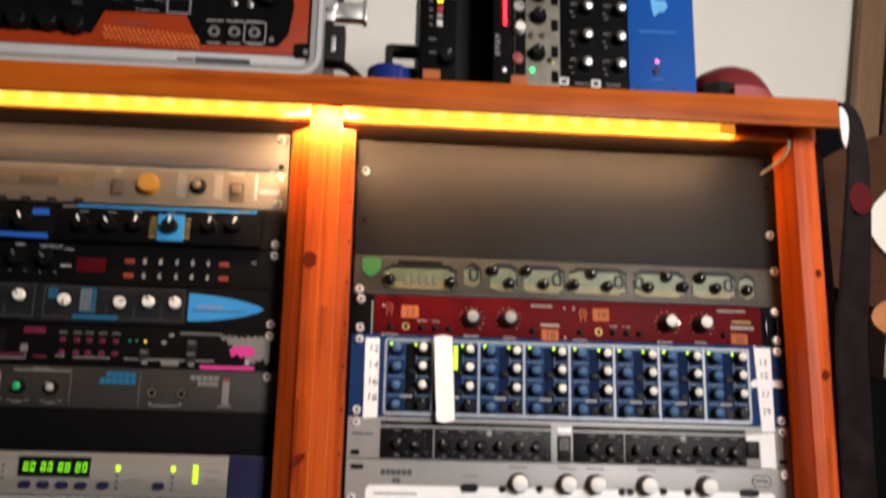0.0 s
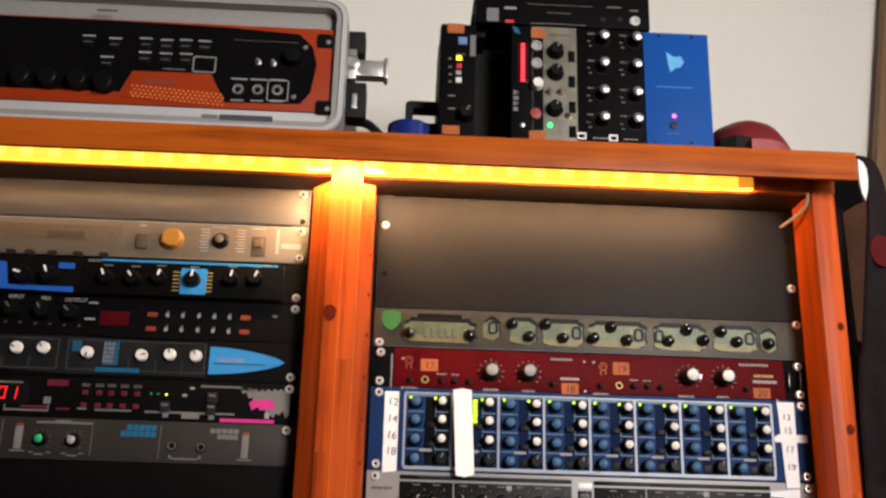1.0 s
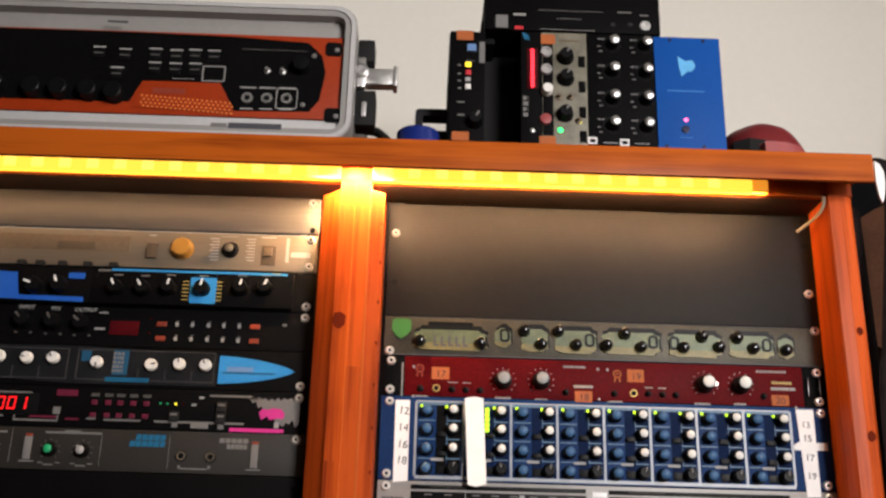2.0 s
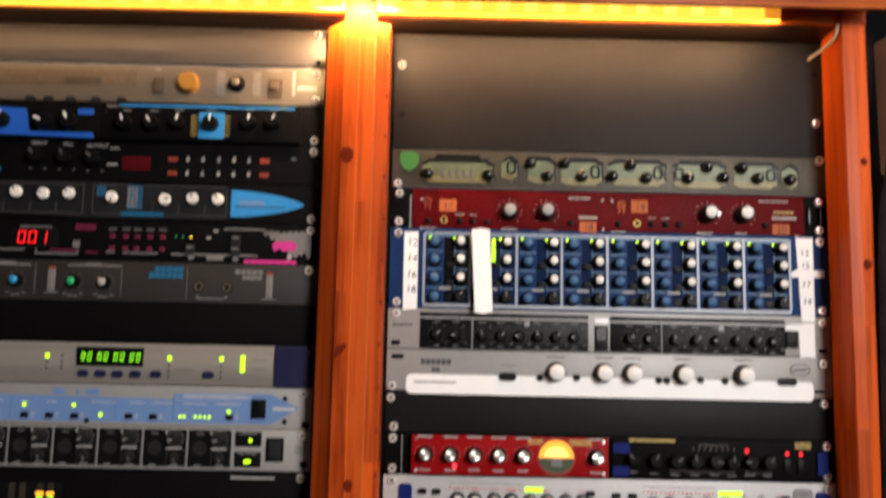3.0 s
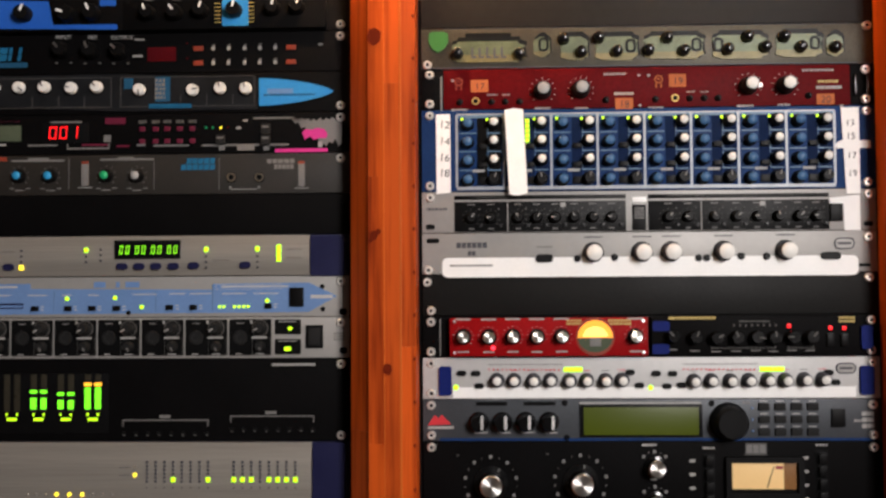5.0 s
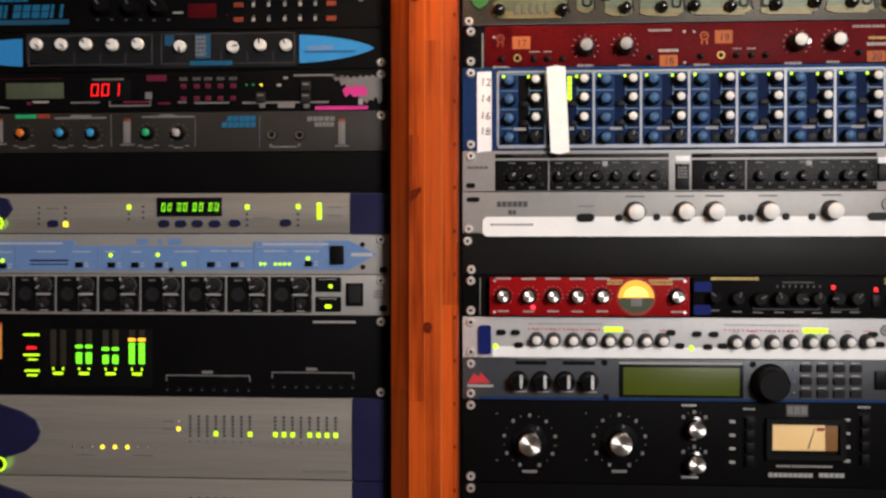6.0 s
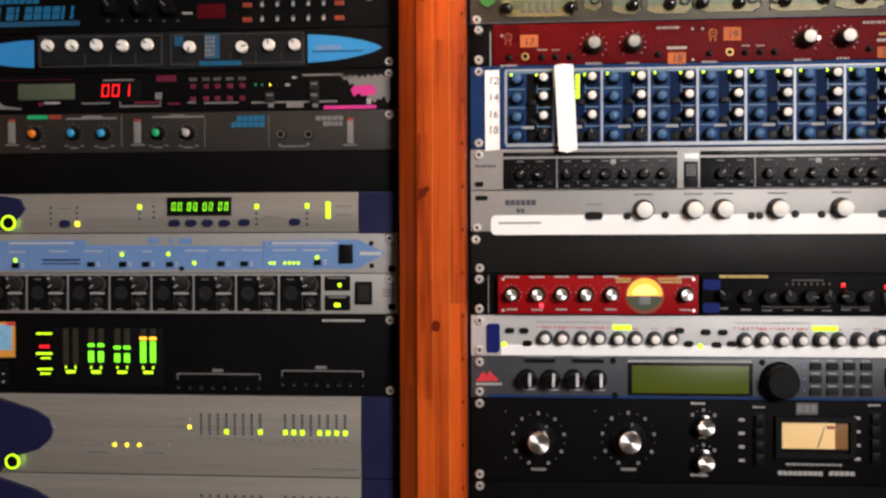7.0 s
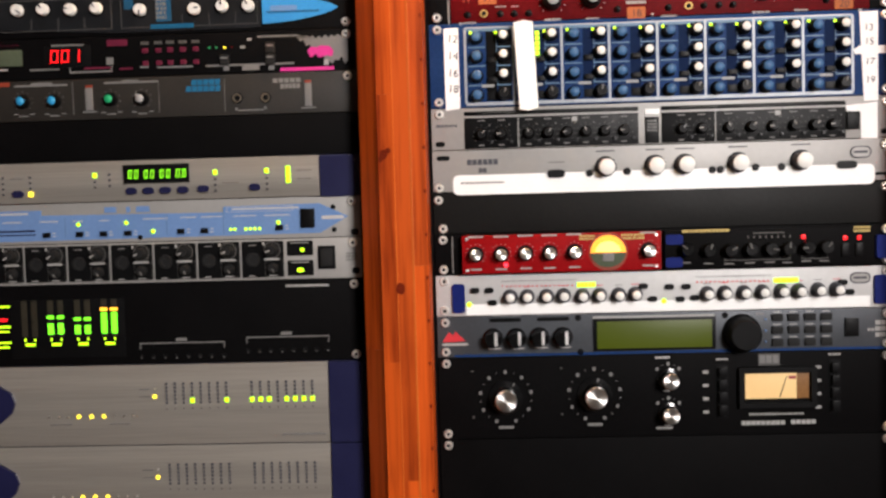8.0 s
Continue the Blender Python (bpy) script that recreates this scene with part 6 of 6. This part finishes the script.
bars(d, print_dark, [(444.3, 150.4, 502.1, 157.0), (297.7, 28.6, 320.4, 30.9)], 0.4, "brand_mark")
bars(d, print_grey, [(425.5, 151.3, 443.0, 155.8)], 0.4)
# latch on the case's side
latch = box(d, "latch", right_u - 2, 44, right_u + 9, 82, chrome, -70, -35, 1.5, "chrome butterfly latch")
turned(latch, "latch_hub", right_u + 4, 62, [(9, -36), (9, -33), (6, -31), (0, -31)], chrome, 20)
box(latch, "latch_tongue", right_u + 8, 52, right_u + 44, 72, steel, -62, -46, 1.2)
box(latch, "latch_lip", right_u + 41, 49, right_u + 45.5, 75, chrome, -62, -44, 0.8)
box(d, "latch_strap", right_u - 1, 84, right_u + 22, 128, black_rubber, -66, -40, 2.0)
box(d, "latch_strap", right_u - 1, 18, right_u + 18, 46, black_rubber, -66, -40, 2.0)
box(d, "latch_buckle", right_u + 7, 100, right_u + 12, 118, chrome, -40.2, -37, 0.6)

d = tagged(new("guitar_processor"), "orange and black guitar processor inside the rack case", "audio unit")
d.location = (-0.620, -0.086, 1.704)
face_u = 563.3
box(d, "body", 18, 36.4, face_u + 3, 139.6, orange_panel, -240, -7, 1.5)
W0 = -7.0
poly(d, "black_field", [(24, 35), (192.4, 38.5), (316.4, 38.3), (441.5, 40.1), (523.5, 45.1), (539.7, 61.2), (544.8, 81.9), (539.7, 116.7), (529.5, 130.8), (447.5, 132.7), (429.6, 98.8), (343.6, 99.0), (332.1, 125.5), (24, 127)], black_panel, W0 - 0.2, W0 + 0.8)
poly(d, "grille", [(346.3, 101.6), (427.4, 101.7), (444.0, 134.3), (335.4, 132.1)], orange_panel, W0 - 0.2, W0 + 1.2, "orange perforated grille")
a, b, c, e = 340.4, 123.8, 440.9, 133.7
for r in range(4):
    bars(d, orange_bright, [(a + 4 + k * 5.1 + (r % 2) * 2.5, b - 7 + r * 4.2 + k * 0.33, a + 6.4 + k * 5.1 + (r % 2) * 2.5, b - 5 + r * 4.2 + k * 0.33) for k in range(20)], 0.6, "grille_stud", W0 + 1.1)
bars(d, dull_red, [(356.9, 108.0, 391.9, 115.1)], 0.4, "brand_mark", W0 + 1.1)
for u, v in [(554.2, 52.7), (557.5, 134.9)]:
    rbox(d, "corner_plate", u - 11, v - 9, u + 7, v + 8, 4, black_plastic, W0 - 0.2, W0 + 1.4)
    turned(d, "corner_screw", u + 2, v + 1, [(3, W0 + 1.2), (2.6, W0 + 2.6), (0, W0 + 2.8)], chrome, 12)
for u, v in [(185.6, 110.4), (226.9, 115.1), (256.1, 115.7), (287.8, 116.2), (316.0, 118.2)]:
    turned(d, "knob", u, v, [(11.5, W0 + 0.5), (11, W0 + 2), (10.4, W0 + 14), (9, W0 + 15), (0, W0 + 15)], black_plastic, 24, 0.4)
for u, v in [(291.0, 67.1), (320.2, 69.0), (313.9, 92.3), (354.0, 67.3), (377.0, 68.2), (398.0, 67.1), (419.1, 67.4), (354.8, 84.7), (377.6, 84.9), (399.8, 84.4)]:
    button(d, u, v, 13, 11, black_plastic, 1.0, "soft_button").location.y = 0.0060
    bars(d, print_white, [(u - 7, v - 9.2, u + 7, v - 7.4)], 0.3, w0=W0 + 0.8)
    bars(d, print_dim, [(u - 5, v - 1.0, u + 5, v + 0.6)], 0.3, w0=1.0 - 6.0)
a, b, c, e = 408.4, 78.4, 433.8, 97.9
frame_ring(d, "lit_frame", a, b, c, e, 1.2, 2, print_white, W0 + 0.6, W0 + 1.2)
for u, v in [(460.8, 117.1), (482.3, 116.8), (503.8, 116.4)]:
    turned(d, "jack_socket", u, v, [(6.4, W0 + 0.6), (6.0, W0 + 3), (3.6, W0 + 3), (3.2, W0 + 1.0), (0, W0 + 1.0)], steel, 20)
    turned(d, "jack_hole", u, v, [(3.3, W0 + 1.0), (3.2, W0 + 1.4), (0, W0 + 1.4)], black_metal, 14)
    bars(d, print_white, [(u - 9, v - 14, u + 9, v - 12.4), (u - 7, v + 12, u + 7, v + 13.4)], 0.3, w0=W0 + 0.8)
a, b, c, e = 492.3, 103.3, 515.9, 128.7
frame_ring(d, "lit_frame", a, b, c, e, 1.0, 3, print_white, W0 + 0.6, W0 + 1.2)
for u, v in [(480.1, 82.4), (496.9, 83.0)]:
    turned(d, "mini_switch", u, v, [(4, W0 + 0.6), (3.6, W0 + 2), (2, W0 + 2.4), (1.7, W0 + 8), (0, W0 + 8.4)], chrome, 14)
turned(d, "knob", 518.2, 76.3, [(10, W0 + 0.5), (9.4, W0 + 2), (9, W0 + 13), (0, W0 + 14)], black_plastic, 24, 0.4)
for u, v in [(531.0, 61.6), (522.2, 123.0)]:
    turned(d, "panel_screw", u, v, [(3, W0 + 0.6), (2.6, W0 + 2), (0, W0 + 2.2)], chrome, 12)
bars(d, print_white, [(451.1, 55.9, 523.0, 55.7)], 0.3, w0=W0 + 0.8)
scribble(d, print_white, 375.7, 95.3, 400.4, 96.2, 1, 2, 0.3, 0.9, W0 + 0.8)

# module frame with its modules
box_x, box_z = 0.060, 1.742
d = tagged(new("module_frame"), "black carrying frame holding small audio modules", "module frame")
d.location = (box_x, -0.07, box_z)
end_u = 235.9
top_v = 52.3
box(d, "header", 41.6, -2, 244.6, top_v - 1, black_panel, -200, 1.0, 1.2)
box(d, "frame_back", 4, 0, end_u + 70, 203, black_metal, -205, -150, 1)
box(d, "side_plate", 2.1, 55.1, 8.1 + 2, 204, black_metal, -150, -4, 1)
box(d, "base_plate", 2, 198.5, end_u + 72, 205.5, black_metal, -150, -3, 0.8)
box(d, "slot_floor", 45.1, top_v, 94.2, 198, black_rubber, -150, -60, 0.5)
bars(d, print_grey, [(54.6, 32.1, 68.5, 49.0)], 0.3, "brand_mark", 1.0)
bars(d, print_red, [(76.3, 46.4, 86.2, 50.3)], 0.3, "red_mark", 1.0)
bars(d, print_white, [(74.9, 29.5, 89.3, 32.4), (105.8, 49.2, 168.7, 49.6)], 0.3, w0=1.0)
scribble(d, print_grey, 102.5, 25.0, 178.4, 23.9, 1, 2, 0.3, 0.6, 1.0)
scribble(d, print_grey, 125.5, 34.2, 153.1, 35.7, 1, 2, 0.3, 0.6, 1.0)
turned(d, "jack_socket", 226.9, 41.3, [(6.4, 1), (6, 3), (3.6, 3), (3.2, 1.4), (0, 1.4)], chrome, 18)
for u, v in [(189.9, 40.3), (209.8, 39.3)]:
    turned(d, "header_hole", u, v, [(3, 1), (2.8, 1.4), (0, 1.4)], smoke, 14)
bars(d, print_grey, [(194.9, 23.0, 211.5, 24.4), (221.4, 26.1, 231.3, 27.8)], 0.3, w0=1.0)
a, b, c, e = -35.1, 129.7, 2.8, 166.8
frame_ring(d, "handle", a, b, c + 14, e, 9, 6, black_rubber, -70, -50, "black carrying handle")
box(d, "header_corner", 38.8, 27.0, 54.9, 58.5, black_metal, -160, -20, 1)
tube("cable", [(0.075, -0.03, 1.688), (0.064, -0.02, 1.665), (0.058, -0.02, 1.64), (0.056, -0.02, 1.612)], 0.0035, black_rubber, d)
tube("antenna", [(0.108, -0.04, 1.735), (0.088, -0.04, 1.714), (0.060, -0.04, 1.696)], 0.0025, black_metal, d)

GROUP = "modules in the carrying frame"


def module(u0, v0, u1, v1, name, label, material):
    m = tagged(new(name), label, "audio module", GROUP)
    m.location = (box_x, -0.07, box_z)
    box(m, "faceplate", u0 + 0.4, v0, u1 - 0.4, v1, material, -2.5, 0, 0.4)
    box(m, "chassis", u0 + 2, v0 + 4, u1 - 2, v1 - 4, black_metal, -148, -2.6, 0.5)
    return m


top_v += 0.6
low_v = 197.5
d = module(2.7, 55.1, 43.2, low_v, "preamp_module", "black module with orange stickers and small lamps", black_panel)
for a, b, c, e in [(10.0, 54.3, 29.1, 66.4), (7.0, 182.4, 26.1, 193.1)]:
    box(d, "sticker", a, b, c, e, orange_sticker, 0, 0.4, 0, "orange paper sticker")
button(d, 27.4, 77.4, 10, 9, pale_blue, 3.5)
button(d, 24.0, 98.4, 6, 5.5, glow_yellow, 1.4, "indicator_lamp")
button(d, 24.2, 109.1, 6, 6, print_red, 2.4)
button(d, 23.7, 117.6, 6, 5, knob_grey, 2.4)
button(d, 24.0, 126.8, 6.4, 6.4, knob_white, 2.4)
bars(d, print_grey, [(11.8, 98.3, 15.7, 100.2), (12.0, 109.0, 15.9, 110.9), (12.3, 118.2, 16.1, 120.1), (12.5, 127.3, 16.4, 129.3), (12.3, 144.9, 20.6, 146.5), (12.7, 160.8, 21.0, 162.5), (36.3, 68.2, 42.6, 95.3), (20.6, 92.8, 30.9, 93.7)])
knob(d, 32.5, 169.5, 8, 13, black_plastic, None, 9, print_grey, 30, 0.4)

d = module(83.2, top_v, 107.1, low_v, "meter_module", "narrow black module with glowing red lamp column", black_panel)
box(d, "lamp_window", 90.8, 74.8, 102.6, 126.4, dark_red_glass, 0, 0.5, 0.1)
a, b, c, e = 96.7, 78.1, 96.8, 122.4
for k in range(10):
    button(d, a, b + k * (e - b) / 9, 3.8, 3.6, glow_red_bright, 1.4, "indicator_lamp")
poly(d, "blue_mark", [(84.9, 54.0), (91.4, 56.6), (94.0, 63.7), (87.5, 62.6)], logo_blue, 0, 0.4)
scribble(d, print_grey, 86.0, 135.7, 91.9, 163.2, 4, 2)
lamp_dot(d, 96.3, 178.2, 3.4, steel, "button")

d = module(107.1 + 0.2, top_v, 159.0, low_v, "equaliser_module", "worn pale grey module with dark knobs", module_grey)
for a, b, c, e in [(106.4, 55.8, 122.7, 68.1), (103.9, 184.6, 122.2, 194.7)]:
    box(d, "sticker", a, b, c, e, orange_sticker, 0, 0.4, 0, "orange paper sticker")
box(d, "dark_field", 108.4, top_v + 12, 120.0, low_v - 14, black_panel, 0, 0.3, 0.1)
for u, v in [(112.3, 78.8), (112.3, 101.1)]:
    turned(d, "ring_button", u, v, [(6.6, 0.2), (6.2, 3), (4.4, 3), (4.2, 1.2), (0, 1.2)], knob_grey, 18)
knob(d, 112.9, 128.7, 6.5, 10, knob_white, None, 0, None)
turned(d, "red_button", 110.9, 164.4, [(6.6, 0.2), (6.2, 4), (4, 4.6), (0, 4.6)], rose, 18)
lamp_dot(d, 127.4, 176.7, 3.8, glow_green_bright)
for u, v in [(134.3, 84.9), (134.1, 112.1), (132.6, 157.1)]:
    knob(d, u, v, 8.4, 12, black_plastic, None, 9.8, print_grey, 30, 0.4)
for u, v in [(126.3, 135.8), (139.1, 135.2), (147.8, 164.0)]:
    turned(d, "toggle", u, v, [(4, 0), (3.6, 2), (2, 2.4), (1.6, 7), (0, 7.4)], beige_dark, 14)
for v in (30, 62, 94, 124):
    bars(d, black_panel, [(148.6, top_v + v, 156.4, top_v + v + 14)], 0.4, "dark_patch")
scribble(d, beige_dark, 126.7, 62.0, 150.2, 65.2, 1, 2, fill=0.9)
lamp_dot(d, 149.7, 166.0, 2.4, glow_dim_yellow)

d = module(159.0 + 0.2, top_v - 0.2, 235.3, low_v, "filter_module", "black module with two columns of bright knobs", black_panel)
for c in range(2):
    for r, y in enumerate([(188.7, 66.1), (188.0, 100.8), (187.3, 135.6), (186.6, 168.4)]):
        u, v = y[0] + c * 37.5, y[1] + c * 0.4
        knob(d, u, v, 7.0, 13, black_plastic, steel, 8.6, None, 0, 0.4, wide=0.8)
        turned(d, "knob_base", u - 1.2, v, [(10.6, 0), (10.4, 0.6), (0, 0.6)], black_plastic, 20)
        scribble(d, print_grey, u - 17, v - 8, u - 9, v - 5, 1, r + c, 0.3, 0.6)
        bars(d, print_grey, [(u - 16, v + 8, u - 12, v + 9.4), (u - 18, v + 2, u - 14, v + 3.2)])
for u, v in [(162.7, 188.7), (198.1, 189.8)]:
    frame_ring(d, "square_button", u - 5, v - 4, u + 5, v + 4, 1.6, 1, white_paint, 0, 2)
scribble(d, print_white, 175.3, 189.5, 193.0, 191.4, 1, 2)
scribble(d, print_white, 210.2, 189.3, 226.0, 191.2, 1, 2)

d = module(235.3 + 0.3, 53.5, 312.1, 196.5, "blank_module", "wide bright blue module with a pale emblem", blue_plate)
poly(d, "emblem", [(262.4, 78.3), (270.7, 84.4), (279.2, 83.2), (282.8, 90.3), (277.9, 97.7), (273.3, 97.9), (265.9, 104.1), (263.8, 92.7)], emblem_blue, 0, 0.4, "pale blue emblem")
bars(d, emblem_dim, [(249.0, 122.0, 291.0, 123.5)], 0.3, "name_mark")
lamp_dot(d, 268.1, 159.0, 2.6, glow_pink_bright)
turned(d, "dark_button", 267.0, 170.8, [(4.4, 0), (4.2, 2.0), (0, 2.4)], navy, 16)
bars(d, emblem_dim, [(260.2, 180.1, 274.2, 180.8)], 0.3)
for u, v in [(254.7, 57.5), (292.9, 57.8), (245.1, 191.7), (286.5, 191.2)]:
    turned(d, "panel_screw", u, v, [(2.2, 0), (2.0, 0.8), (0, 0.8)], navy, 12)

paper = block("paper_box", 0.222, -0.060, 1.7445, 0.306, 0.06, 1.752, white_paint, None, 0.001)
tagged(paper, "flat white card box lying on the frame", "box")

# tape roll, strap end and red cap
roll = tagged(new("tape_roll"), "shiny dark blue roll of tape on the shelf", "tape roll")
roll.location = (0.030, -0.066, 1.534)
roll.scale = (1.0, 1.0, 1.05)
bm = bmesh.new()
prof = [(0.014, 0.001), (0.0225, 0.0), (0.0235, 0.001), (0.0235, 0.021), (0.0225, 0.022), (0.014, 0.021)]
rings = [[bm.verts.new((r * math.cos(2 * math.pi * i / 36), r * math.sin(2 * math.pi * i / 36), z)) for i in range(36)] for r, z in prof]
for k in range(6):
    for i in range(36):
        bm.faces.new((rings[k][i], rings[k][(i + 1) % 36], rings[(k + 1) % 6][(i + 1) % 36], rings[(k + 1) % 6][i]))
part("tape_body", bm, blue_tape, roll, "", True)
bm = bmesh.new()
rings = [[bm.verts.new((r * math.cos(2 * math.pi * i / 30), r * math.sin(2 * math.pi * i / 30), z)) for i in range(30)] for r, z in ((0.0138, 0.0), (0.0138, 0.0215), (0.012, 0.0215), (0.012, 0.0))]
for k in range(4):
    for i in range(30):
        bm.faces.new((rings[k][i], rings[k][(i + 1) % 30], rings[(k + 1) % 4][(i + 1) % 30], rings[(k + 1) % 4][i]))
part("cardboard_core", bm, beige_dark, roll, "", True)

end = tube("black_cable", [(-0.034, 0.02, 1.600), (-0.022, 0.0, 1.592), (-0.008, -0.02, 1.572), (0.003, -0.03, 1.553), (0.006, -0.02, 1.541), (0.012, 0.05, 1.5395), (0.014, 0.2, 1.5395)], 0.0055, black_rubber)
tagged(end, "thick black cable running along the shelf", "cable")

cap = tagged(new("cap"), "dark red cap lying on the pine shelf", "cap")
cap.location = (0.424, -0.034, 1.534)
cap.scale = (1.06, 1.0, 1.14)
bm = bmesh.new()
rows_n, seg_n = 9, 32
rings = []
for k in range(rows_n):
    q = k / (rows_n - 1)
    ring = []
    for i in range(seg_n):
        a = 2 * math.pi * i / seg_n
        rx, ry = 0.047 * math.cos(q * 1.45) ** 0.7, 0.056 * math.cos(q * 1.45) ** 0.7
        wob = 1 + 0.05 * noise.noise(Vector((math.cos(a) * 1.5, math.sin(a) * 1.5, q * 2)))
        ring.append(bm.verts.new((rx * math.cos(a) * wob - 0.012 * q, ry * math.sin(a) * wob, 0.004 + 0.044 * math.sin(q * 1.45) * wob)))
    rings.append(ring)
for a, b in zip(rings, rings[1:]):
    for i in range(seg_n):
        j = (i + 1) % seg_n
        bm.faces.new((a[i], a[j], b[j], b[i]))
bm.faces.new(rings[0][::-1]), bm.faces.new(rings[-1])
part("crown", bm, maroon, cap, "", True)
bm = bmesh.new()
top, low = [], []
for i in range(15):
    a = radians(-100 + 200 * i / 14)
    x, y = -0.010 + 0.044 * math.cos(a), -0.026 + 0.036 * math.sin(a)
    z = 0.0098
    top.append(bm.verts.new((x, y, z + 0.0025)))
    low.append(bm.verts.new((x, y, z - 0.009)))
bm.faces.new(top), bm.faces.new(low[::-1])
for i in range(15):
    j = (i + 1) % 15
    bm.faces.new((top[i], low[i], low[j], top[j]))
part("brim", bm, rose, cap, "rose red brim", True)
bm = bmesh.new()
rim = [(-0.046, -0.018), (-0.044, -0.036), (-0.030, -0.047), (-0.008, -0.053), (0.010, -0.050)]
lo = [bm.verts.new((x, y - 0.002, 0.001)) for x, y in rim]
hi = [bm.verts.new((x * 0.97, y - 0.002, 0.023 - 0.010 * abs(k - 1.5) / 2)) for k, (x, y) in enumerate(rim)]
for k in range(4):
    bm.faces.new((lo[k], lo[k + 1], hi[k + 1], hi[k]))
r = bmesh.ops.extrude_face_region(bm, geom=list(bm.faces))
bmesh.ops.translate(bm, verts=[v for v in r["geom"] if isinstance(v, bmesh.types.BMVert)], vec=(0.002, 0.006, 0))
part("sweatband", bm, black_rubber, cap, "black band at the opening")

# ---------------------------------------------------------------- beside the rack
strap = tagged(new("guitar_strap"), "black tooled leather guitar strap hanging beside the rack", "strap")


def ribbon(name, path, half, material, thick=0.003):
    """A leather band of some thickness along a path of (x, y, z, half width), its width lying along a slightly turned axis."""
    bm = bmesh.new()
    across = Vector((0.93, 0.36, 0))
    secs = []
    for k, (x, y, z, hw) in enumerate(path):
        p = Vector((x, y, z))
        a = Vector(path[max(k - 1, 0)][:3])
        b = Vector(path[min(k + 1, len(path) - 1)][:3])
        nrm = (b - a).cross(across).normalized()
        secs.append([bm.verts.new(p + across * s * hw + nrm * t) for s, t in ((-1, 0), (-0.9, thick), (0, thick * 1.3), (0.9, thick), (1, 0), (0, -thick * 0.2))])
    for a, b in zip(secs, secs[1:]):
        for i in range(6):
            j = (i + 1) % 6
            bm.faces.new((a[i], a[j], b[j], b[i]))
    bm.faces.new(secs[0][::-1]), bm.faces.new(secs[-1])
    return part(name, bm, material, strap, "", True)


def smooth_path(keys, n):
    out = []
    for k in range(n + 1):
        t = k / n * (len(keys) - 1)
        i = min(int(t), len(keys) - 2)
        f = t - i
        p0, p1, p2, p3 = keys[max(i - 1, 0)], keys[i], keys[i + 1], keys[min(i + 2, len(keys) - 1)]
        out.append(tuple(0.5 * (2 * b + (c - a) * f + (2 * a - 5 * b + 4 * c - e) * f * f + (3 * b - a - 3 * c + e) * f ** 3) for a, b, c, e in zip(p0, p1, p2, p3)))
    return out


ribbon("band", smooth_path([(0.537, -0.062, 1.5435, 0.005), (0.548, -0.060, 1.5425, 0.010), (0.556, -0.056, 1.522, 0.014), (0.5575, -0.055, 1.480, 0.017), (0.551, -0.055, 1.41, 0.021),
                            (0.543, -0.052, 1.335, 0.023), (0.535, -0.05, 1.26, 0.024), (0.530, -0.05, 1.0, 0.024), (0.530, -0.05, 0.7, 0.024)], 60), 0.02, leather)
# plain white crescent at the strap's fold
poly(strap, "lining", [(536, -1542), (541, -1538), (544.5, -1530), (545, -1518), (543, -1503), (539.5, -1492), (536.5, -1500), (535, -1514), (535, -1528)], crescent_white, 64, 67, "white crescent beside the folded strap")
poly(strap, "patch", [(553 + 13 * math.cos(2 * math.pi * k / 16), -1435 + 18 * math.sin(2 * math.pi * k / 16)) for k in range(16)], leather_red, 62, 64.5, "round dark red leather patch")
# dark band added to close the bright gap beside the right upright
ribbon("tail", smooth_path([(0.524, -0.022, 1.5030, 0.010), (0.525, -0.020, 1.45, 0.011), (0.527, -0.018, 1.30, 0.012), (0.527, -0.018, 1.0, 0.012), (0.527, -0.018, 0.7, 0.012)], 24), 0.01, leather)
guitar = tagged(new("electric_guitar"), "dark brown guitar with cream and amber front", "guitar")


def blob(cx, cz, pts, y0, y1, name, material, label=""):
    return poly(guitar, name, [((cx + x) * 1000, -(cz + z) * 1000) for x, z in pts], material, -y1 * 1000, -y0 * 1000, label)


egg = [(0.183 * math.cos(2 * math.pi * k / 40) * (1 + 0.12 * math.cos(4 * math.pi * k / 40)), 0.125 * math.sin(2 * math.pi * k / 40)) for k in range(40)]
blob(0.705, 1.435, egg, 0.03, 0.07, "body", guitar_brown)
blob(0.762, 1.432, [(x * 0.76, z * 0.70) for x, z in egg], 0.024, 0.0299, "scratchplate", cream_lacquer, "cream scratchplate")
blob(0.752, 1.318, [(x * 0.76, z * 0.40) for x, z in egg], 0.018, 0.0239, "lower_plate", amber_lacquer, "amber lower front")
bag = tagged(new("gig_bag"), "black cloth gig bag standing beside the rack", "gig bag")
block("bag_body", 0.532, 0.09, 0.0, 0.98, 0.36, 1.262, black_cloth, bag, 0.03)
# block added above the bag to keep the gap under the shelf dark
block("bag_neck", 0.522, 0.10, 1.2622, 0.640, 0.34, 1.612, black_cloth, bag, 0.02)
wire = tube("loose_wire", [(0.481, -0.052, 1.5035), (0.481, -0.053, 1.494), (0.478, -0.04, 1.486), (0.472, -0.02, 1.482), (0.466, -0.006, 1.4785)], 0.0018, cable_grey)
tagged(wire, "thin pale wire of the light strip", "wire")
